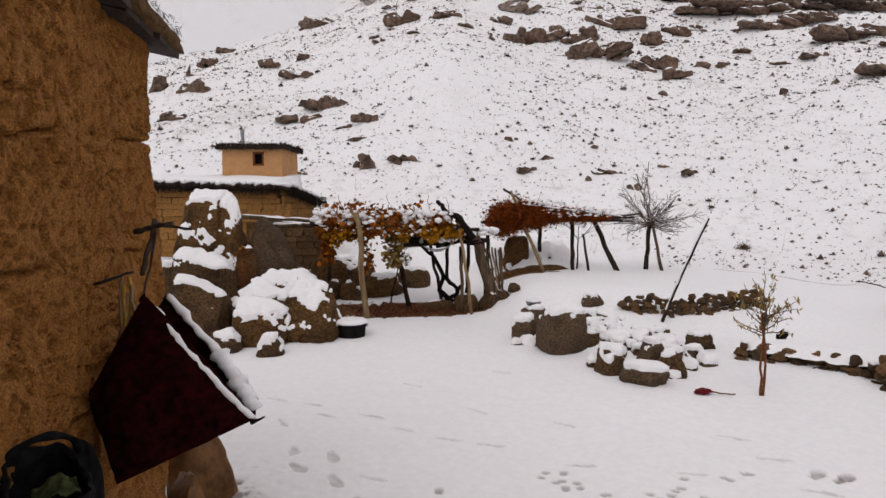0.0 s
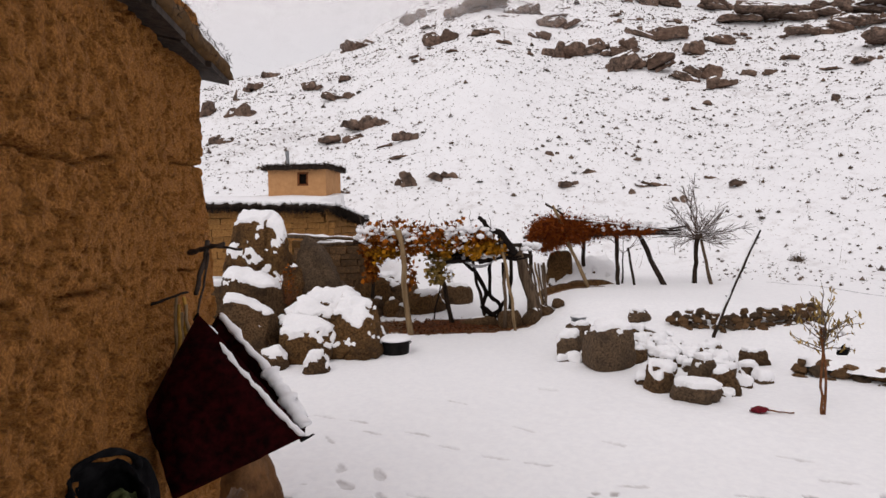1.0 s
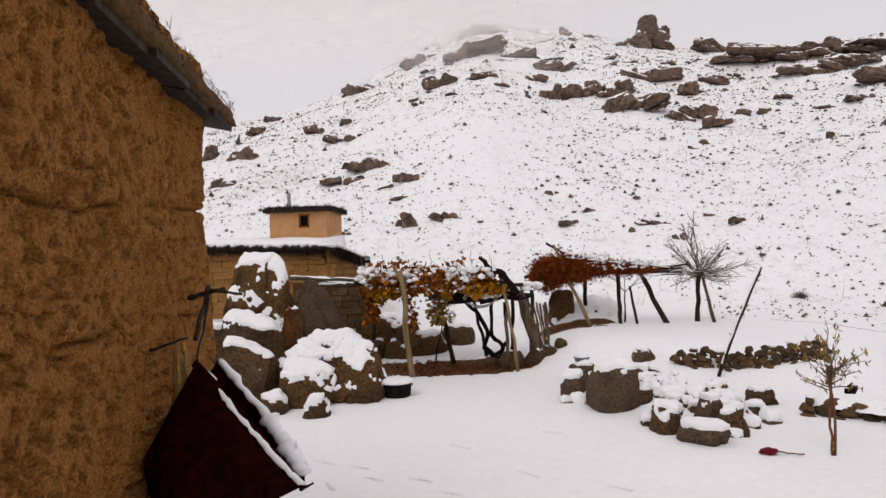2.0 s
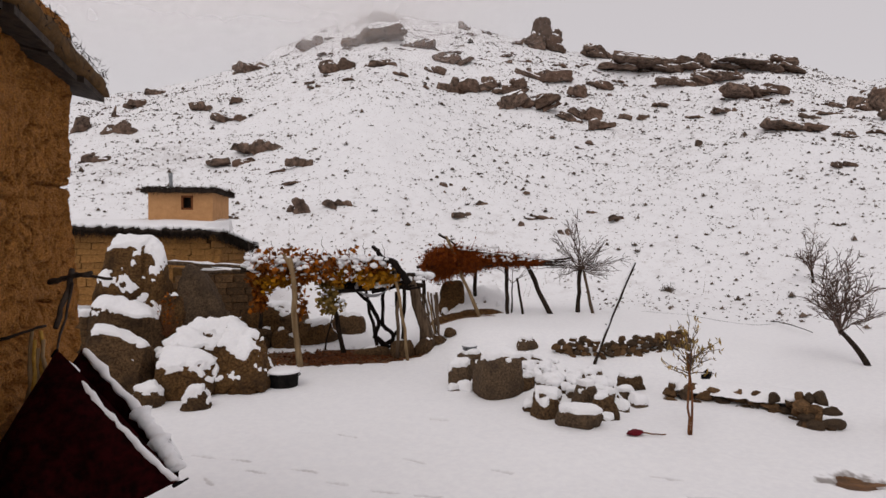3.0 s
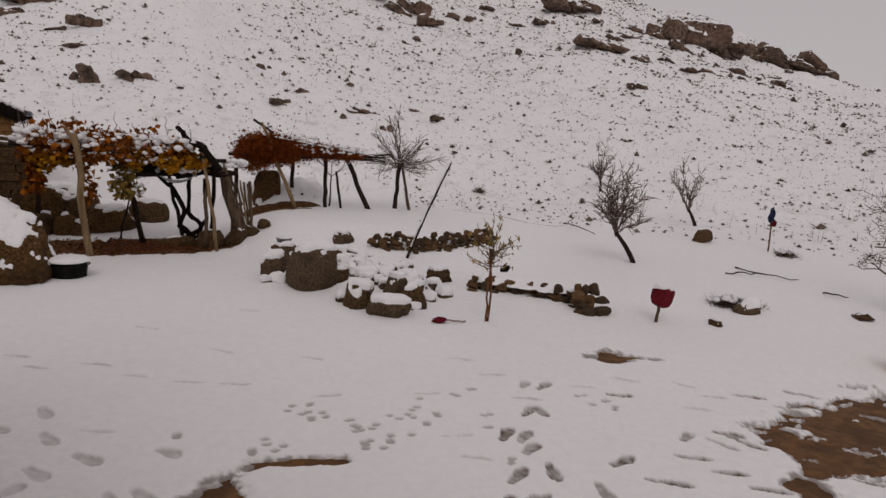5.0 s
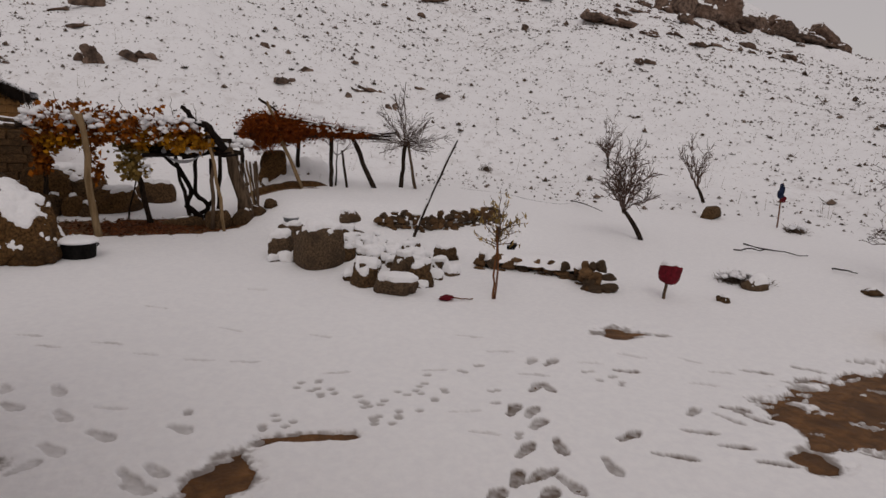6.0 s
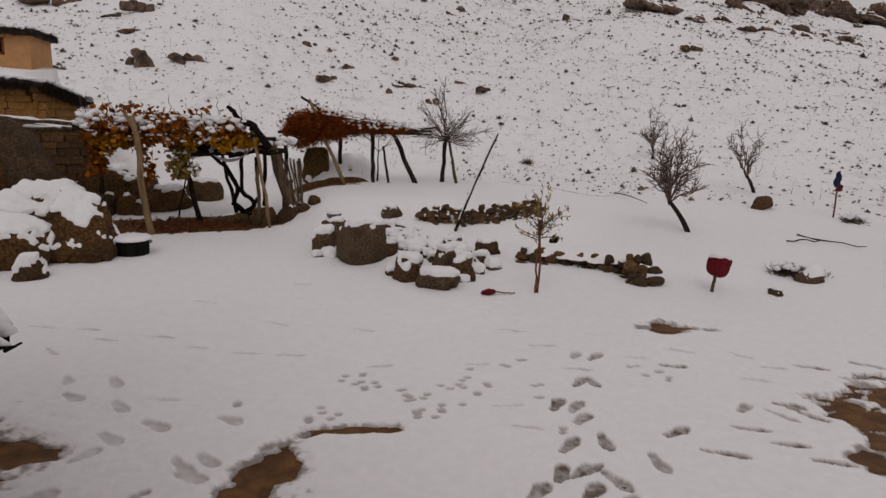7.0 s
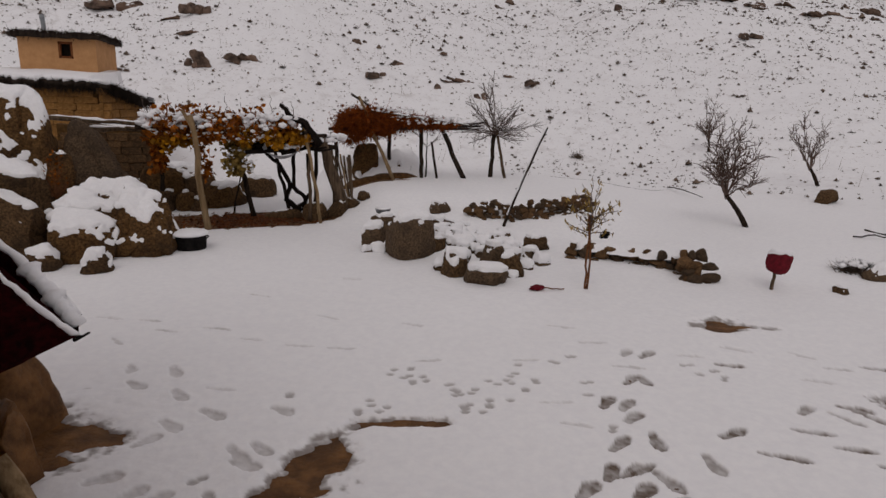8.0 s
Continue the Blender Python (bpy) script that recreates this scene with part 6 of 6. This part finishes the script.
cap_src.normal_update()
part("bag", bm, BAG_RED, post, "dark red cloth")
lie_snow(cap_src, 0.05, 3, post, 0.45)
cap_src.free()

flag = thing("rag_pole", (12.96, 10.17, ground_z(12.96, 10.17)), "thin pole with a dark blue and red rag", "pole")
pole_part("pole", (0, 0, 0), (-0.05, 0, 1.1), 0.018, 0.014, TWIG_RED, flag, 4)
for nm, dx, z0, w, h, mt in (("rag", -0.07, 0.9, 0.10, 0.38, BLUE_CLOTH), ("rag", 0.03, 0.72, 0.09, 0.18, BAG_RED)):
    bm = bmesh.new()
    bmesh.ops.create_icosphere(bm, subdivisions=3, radius=1)
    for v in bm.verts:
        v.co = Vector((dx + v.co.x * w * (0.9 - 0.4 * v.co.z), v.co.y * 0.04, z0 + v.co.z * h / 2)) + Vector((0.02 * math.sin(v.co.z * 5), 0.02 * math.sin(v.co.x * 9), 0))
    part(nm, bm, mt, flag)

rock(12.24, 11.5, (0.62, 0.5, 0.38), 995, "single bare brown stone on the snowy slope", 15, 0.0, ROCK, start=0.95, group="slope stones")
for i, (a, b) in enumerate((((9.94, 8.65), (10.56, 8.29)), ((10.6, 9.01), (10.85, 7.75)), ((9.98, 14.45), (9.59, 12.45)), ((10.57, 7.05), (10.57, 6.6)))):
    br = thing("fallen_branch", (*a, ground_z(*a) + 0.06), "dark fallen branch lying on the snow", "branch", "fallen branches")
    pole_part("stem", (0, 0, 0), (b[0] - a[0], b[1] - a[1], ground_z(*b) - ground_z(*a) + 0.05), 0.016, 0.008, BARK, br, 30 + i, 0.03)
jerry = thing("jerrycan", (8.15, 4.28, ground_z(8.15, 4.28) + 0.03), "yellow plastic jerrycan standing in the snow", "jerrycan")
bm = bmesh.new()
bmesh.ops.create_cube(bm, size=1, matrix=pose(0, 0, 0.2) @ Matrix.Diagonal((0.34, 0.22, 0.4, 1)))
bmesh.ops.bevel(bm, geom=bm.edges[:], offset=0.04, segments=3, affect="EDGES")
part("body", bm, YELLOW, jerry)
part("cap", (lambda b: b)(lathe([(0.03, 0.4), (0.03, 0.45), (0.02, 0.455)], 12)), IRON, jerry)
bm = bmesh.new()
add_tube(bm, [(-0.02, 0, 0.39), (-0.03, 0, 0.44), (-0.12, 0, 0.44), (-0.14, 0, 0.39)], [0.014] * 4, 6)
part("handle", bm, YELLOW, jerry)


def snowy_shrub(x, y, w, h, seed, snow_n, label):
    e = thing("shrub", (x, y, ground_z(x, y)), label, "shrub", "snowy shrubs")
    g = np.random.default_rng(seed)
    m = int(260 * w / 0.6)
    root = np.stack([g.normal(0, w * 0.18, m), g.normal(0, w * 0.15, m), np.zeros(m)], -1)
    d = np.stack([g.normal(0, 1, m), g.normal(0, 1, m), g.uniform(0.3, 1.2, m)], -1)
    d /= np.linalg.norm(d, axis=1)[:, None]
    tagged(mesh_part("tangle", blades_mesh("tangle", root, root + d * np.array([w * 0.5, w * 0.5, h])[None] * g.uniform(0.4, 1, (m, 1)), 0.009), TUFT, e), kind="stuff")
    if snow_n:
        snow_bits("snow", snow_n, (0, 0, h * 0.5), (w * 0.4, w * 0.3, h * 0.25), 0.06, seed, e, (0, 0, 0))
    return e


snowy_shrub(8.25, 7.05, 0.62, 0.28, 1, 26, "dark shrub half buried in snow")
snowy_shrub(8.6, 6.85, 0.42, 0.24, 2, 12, "dark shrub half buried in snow beside a stone")
rock(8.3, 6.7, (0.5, 0.34, 0.27), 996, "olive-grey stone with snow on it", 5, 0.06, ROCK_GREY, group="slope stones")
snowy_shrub(13.02, 9.72, 0.6, 0.3, 3, 4, "low dark shrub on the slope")
snowy_shrub(9.56, 19.14, 0.45, 0.42, 4, 2, "round dark shrub at the slope's foot")
snowy_shrub(11.6, 5.3, 0.7, 0.35, 5, 8, "dark shrub under the bare tree")
rock(7.25, 6.3, (0.34, 0.25, 0.14), 997, "dark flat stone in the snow", 20, 0.03, ROCK, group="slope stones", start=0.7)
rock(9.9, 5.9, (0.4, 0.3, 0.14), 998, "dark flat stone in the snow near the tree", 50, 0.03, ROCK, group="slope stones", start=0.7)

# ---------------------------------------------------------------- dead plants on the slope
g = np.random.default_rng(33)
n_tuft = 46000
az = np.radians(g.uniform(-34, 74, n_tuft))
rr = 17 + 98 * g.random(n_tuft) ** 0.9
tx, ty = rr * np.sin(az), rr * np.cos(az)
keep = fbm(tx / 14, ty / 14, 91) + 0.35 * g.normal(0, 0.5, n_tuft) > -0.28
keep &= ~((rr < 23) & (np.degrees(az) < -5))
keep &= ~((rr < 21) & (np.degrees(az) < 20))
tx, ty, rr = tx[keep], ty[keep], rr[keep]
tz = height(tx, ty) + 0.03
sizes = (0.04 + 0.0021 * rr) * np.exp(g.normal(-0.3, 0.5, len(tx)))
count = len(tx)
knot = np.array([(1, 0, 0.2), (0.3, 0.95, 0.3), (-0.8, 0.6, 0.1), (-0.8, -0.6, 0.25), (0.3, -0.95, 0.1), (0, 0, 1.0)])
co = knot[None] * g.uniform(0.45, 1.25, (count, 6, 1)) * np.array([0.52, 0.52, 0.62]) * sizes[:, None, None]
turn_ = g.uniform(0, 2 * np.pi, count)
cs, sn = np.cos(turn_)[:, None], np.sin(turn_)[:, None]
co = np.stack([co[..., 0] * cs - co[..., 1] * sn, co[..., 0] * sn + co[..., 1] * cs, co[..., 2]], -1) + np.stack([tx, ty, tz], -1)[:, None]
fan = np.array([(0, 1, 5), (1, 2, 5), (2, 3, 5), (3, 4, 5), (4, 0, 5)])
me = bpy.data.meshes.new("dead_shrubs")
me.from_pydata(co.reshape(-1, 3).tolist(), [], (np.arange(count)[:, None, None] * 6 + fan[None]).reshape(-1, 3).tolist())
tagged(mesh_part("dead_shrubs", me, TUFT), "small dead shrubs and grass tufts poking through snow", "shrubs", kind="stuff")
near_ones = rr < 55
blades = 6
root = np.repeat(np.stack([tx, ty, tz], -1)[near_ones], blades, 0)
sz = np.repeat(sizes[near_ones], blades)[:, None]
root[:, :2] += g.normal(0, 0.2, (len(root), 2)) * sz
d = np.stack([g.normal(0, 0.5, len(root)), g.normal(0, 0.5, len(root)), g.uniform(0.4, 1.1, len(root))], -1)
tagged(mesh_part("dead_grass", blades_mesh("dead_grass", root, root + d * sz * 0.8, sz[:, 0] * 0.05), TUFT), "thin dead stalks on the small shrubs", "grass", kind="stuff")
m = 190
az, rr = np.radians(g.uniform(-20, 70, m)), g.uniform(18.5, 42, m)
sx, sy = rr * np.sin(az), rr * np.cos(az)
root = np.repeat(np.stack([sx, sy, height(sx, sy)], -1), 3, 0) + np.append(g.normal(0, 0.12, (3 * m, 2)), np.zeros((3 * m, 1)), 1)
d = np.stack([g.normal(0, 0.07, 3 * m), g.normal(0, 0.07, 3 * m), 0.12 + 0.7 * g.random(3 * m) ** 3], -1)
tagged(mesh_part("dry_stems", blades_mesh("dry_stems", root, root + d, 0.007), STEM), "thin dry stalks standing in the snow", "stalks", kind="stuff")


# ---------------------------------------------------------------- on the near wall
hook = thing("wall_hook", wall_at(0.75, 0.0, 2.2), "dark wooden cross peg driven into the mud wall", "peg")
HO = Vector(wall_at(0.75, 0.0, 2.2))
for i, (a, b, r) in enumerate((((-1.62, 3.2, 2.20), (-1.40, 3.16, 2.25), 0.013), ((-1.55, 3.26, 2.24), (-1.36, 3.3, 2.21), 0.009), ((-1.52, 3.22, 2.26), (-1.49, 3.0, 2.0), 0.014), ((-1.49, 3.16, 2.2), (-1.46, 2.93, 1.86), 0.007), ((-1.66, 3.3, 2.2), (-1.54, 3.25, 2.22), 0.013))):
    pole_part("stick", Vector(a) - HO, Vector(b) - HO, r, r * 0.8, DARK_WOOD, hook, 130 + i, 0.02)
peg = thing("wall_peg", wall_at(1.15, 0.0, 2.0), "thin dark peg sticking out of the mud wall", "peg")
PO = Vector(wall_at(1.15, 0.0, 2.0))
pole_part("stick", Vector((-1.66, 2.87, 1.97)) - PO, Vector((-1.46, 2.86, 2.03)) - PO, 0.008, 0.006, DARK_WOOD, peg, 3, 0.02)
bundle = thing("stick_bundle", (-1.52, 2.86, 1.5), "split yellowish sticks hanging behind the sack", "sticks")
for i in range(5):
    pole_part("stick", (-0.05 + 0.022 * i, 0.03 + 0.01 * i, 0.0), (-0.03 + 0.012 * i, 0.06, 0.5 - 0.04 * (i % 3)), 0.013, 0.008, (POLE, STRAW)[i % 2], bundle, 150 + i, 0.02)

# the big open sack: two bulging panels hung mouth-up along a slanting rim
sack = thing("carpet_sack", (-1.41, 2.87, 1.91), "large dark red carpet sack hanging open with snow on its rim", "sack")
K = Vector((-1.41, 2.87, 1.91))
PEAK, TIP, BOT, LEFT = Vector((-1.42, 2.87, 1.92)), Vector((-0.90, 2.86, 1.315)), Vector((-1.42, 2.56, 1.13)), Vector((-1.56, 2.62, 1.52))


def panel(p00, p10, p01, p11, bulge, seed, steps=34):
    bm = bmesh.new()
    grid = []
    away = (p10 - p00).cross(p01 - p00).normalized()
    for j in range(steps + 1):
        row = []
        for i in range(steps + 1):
            s, t = i / steps, j / steps
            p = p00.lerp(p10, s).lerp(p01.lerp(p11, s), t)
            swell = bulge * (math.sin(math.pi * min(1, max(0, s))) * math.sin(math.pi * (0.15 + 0.85 * t))) ** 0.7 if 0 < s < 1 and t < 1 else 0
            fold = 0.03 * noise.noise(Vector((s * 3, t * 3, seed))) * min(1, 6 * t) + 0.008 * noise.noise(Vector((s * 12, t * 9, seed)))
            row.append(bm.verts.new(p + away * (swell + fold) - K))
        grid.append(row)
    for j in range(steps):
        for i in range(steps):
            bm.faces.new((grid[j][i], grid[j][i + 1], grid[j + 1][i + 1], grid[j + 1][i]))
    bmesh.ops.solidify(bm, geom=bm.faces[:], thickness=0.012)
    return bm


BOT_R = Vector((-1.17, 2.68, 1.155))
part("front_panel", panel(PEAK, TIP, LEFT, BOT, -0.13, 1), BAG, sack)
PEAK_B, TIP_B, BOT_B, LEFT_B = Vector((-1.38, 3.02, 1.90)), Vector((-0.93, 3.02, 1.36)), Vector((-1.42, 2.85, 1.13)), Vector((-1.58, 2.85, 1.5))
part("back_panel", panel(PEAK_B, TIP_B, LEFT_B, BOT_B, 0.07, 2), BAG, sack)
part("base_panel", panel(TIP, TIP_B, BOT, BOT_B, 0.02, 3, 14), BAG, sack)
part("side_panel", panel(LEFT, LEFT_B, BOT, BOT_B, 0.02, 4, 14), BAG, sack)


def rim_snow(a, b, r, seed, sag, bow=0.0):
    rng = random.Random(seed)
    bm = bmesh.new()
    pts = []
    for k in range(27):
        s = k / 26
        pts.append(a.lerp(b, s) - K + Vector((0, -bow * math.sin(math.pi * s) ** 0.7, sag * math.sin(math.pi * s) + 0.3 * bow * math.sin(math.pi * s))) + Vector((rng.uniform(-1, 1), rng.uniform(-1, 1), rng.uniform(-0.3, 1))) * 0.006)
    add_tube(bm, pts, [r * (0.85 + 0.7 * noise.noise(Vector((k * 0.33, seed, 0)))) * (0.35 if k in (0, 26) else 1) for k in range(27)], 9)
    return part("rim_snow", bm, SNOW_CAP, sack, "fresh snow along the rim")


rim_snow(PEAK.lerp(TIP, 0.1), TIP, 0.018, 1, 0.0, 0.09)
rim_snow(PEAK_B, TIP_B.lerp(TIP, 0.25) + Vector((0, 0, 0.02)), 0.022, 2, 0.0)
rim_snow(PEAK_B.lerp(TIP_B, 0.55), TIP.lerp(TIP_B, 0.3) + Vector((0, 0, 0.01)), 0.045, 5, 0.0)
pole_part("tassel", TIP - K + Vector((-0.02, 0, -0.02)), TIP - K + Vector((0.045, 0, 0.01)), 0.01, 0.004, BLACK_CLOTH, sack, 4, 0.05)
rope = bmesh.new()
add_tube(rope, [Vector((-1.47, 2.93, 1.88)) - K, PEAK - K], [0.008, 0.008], 6)
part("strap", rope, BLACK_CLOTH, sack)

# the dark bag lower on the wall
bag = thing("black_bag", (-1.30, 1.94, 1.40), "open black cloth bag with green cloth showing at its mouth", "bag")
bag.matrix_world = Matrix.Translation((-1.30, 1.94, 1.40)) @ Matrix.Scale(0.8, 4) @ Vector((0.42, -0.38, 0.82)).to_track_quat("Z", "Y").to_matrix().to_4x4()
bm = lathe([(0.03, -0.34), (0.11, -0.33), (0.165, -0.24), (0.18, -0.1), (0.17, 0.02), (0.175, 0.09), (0.165, 0.10), (0.155, 0.08), (0.15, 0.0), (0.13, -0.05), (0.02, -0.06)], 40)
for v in bm.verts:
    k = v.co.copy()
    v.co += Vector((k.x, k.y, 0)) * 0.5 * noise.noise(k * 7) + Vector((k.x, k.y, 0)) * 0.25 * noise.noise(k * 19) + Vector((0, 0, 0.05 * noise.noise(k * 6 + Vector((3, 0, 0)))))
part("body", bm, BLACK_CLOTH, bag)
bm = bmesh.new()
add_tube(bm, [Vector((0.14 * math.cos(radians(a)), 0.13 + 0.05 * math.sin(radians(a)), 0.06 + 0.10 * math.sin(radians(a)))) for a in range(0, 181, 10)], [0.016 + 0.004 * math.sin(a) for a in range(19)], 8)
part("strap", bm, BLACK_CLOTH, bag)
bm = bmesh.new()
bmesh.ops.create_grid(bm, x_segments=26, y_segments=18, size=1)
for v in bm.verts:
    k = v.co.copy()
    v.co = Vector((k.x * 0.085, k.y * 0.045, 0.0 + 0.05 * (1 - k.x * k.x) + 0.05 * noise.noise(k * 1.7) + 0.02 * noise.noise(k * 5)))
bmesh.ops.solidify(bm, geom=bm.faces[:], thickness=0.006)
part("green_cloth", bm, GREEN_CLOTH, bag, "faded green cloth").location = (0.02, -0.02, 0.03)
# stones and wood at the foot of the wall
rock(-1.85, 4.55, (0.55, 0.6, 0.75), 801, "brown foundation stone at the foot of the wall", 20, 0.0, MUD, subdiv=4, group="foundation stones")
rock(-1.75, 3.95, (0.5, 0.5, 0.6), 802, "brown foundation stone at the foot of the wall", 60, 0.0, MUD, subdiv=4, group="foundation stones")
rock(-1.6, 3.35, (0.4, 0.5, 0.45), 803, "brown foundation stone at the foot of the wall", 10, 0.0, MUD, subdiv=3, group="foundation stones")
for i in range(3):
    wd = thing("firewood_log", (-1.2 + 0.05 * i, 2.55 + 0.12 * i, 0.02), "split firewood log leaning on the wall", "log", "leaning logs")
    pole_part("log", (0.1, 0, 0), (-0.28, 0.25, 0.62), 0.06, 0.05, (POLE, LOG)[i % 2], wd, 160 + i, 0.02)

g = np.random.default_rng(44)
for i, (x, y, z) in enumerate(((-3.62, 11.0, 0.95), (-3.55, 10.75, 0.75))):
    e = thing("withered_shrub", (x, y, z), "small rust-coloured shrub growing between the boulders", "shrub", "rusty shrubs")
    m = 60
    d = np.stack([g.normal(0, 0.16, m), g.normal(0, 0.1, m), g.uniform(0.1, 0.55, m)], -1)
    tagged(mesh_part("tangle", blades_mesh("tangle", d * 0, d, 0.006), TWIG_RED, e), kind="stuff")
    c, u, v = scatter_leaves(45, (0, 0, 0.3), (0.13, 0.1, 0.22), 0.024, 60 + i, False)
    tagged(mesh_part("foliage", quads_mesh("foliage", c, u, v), LEAF_DRY, e, "rusty leaves"), kind="stuff")

dark = thing("dark_cloth", (-1.5, 2.45, 0.72), "dark blue-black cloth hanging against the mud wall", "cloth")
bm = bmesh.new()
bmesh.ops.create_icosphere(bm, subdivisions=4, radius=1)
for v in bm.verts:
    k = v.co.copy()
    v.co = Vector((k.x * 0.05, k.y * 0.13, 0.3 + k.z * 0.36)) + k * 0.012 * noise.noise(k * 2)
part("cloth", bm, BLACK_CLOTH, dark)
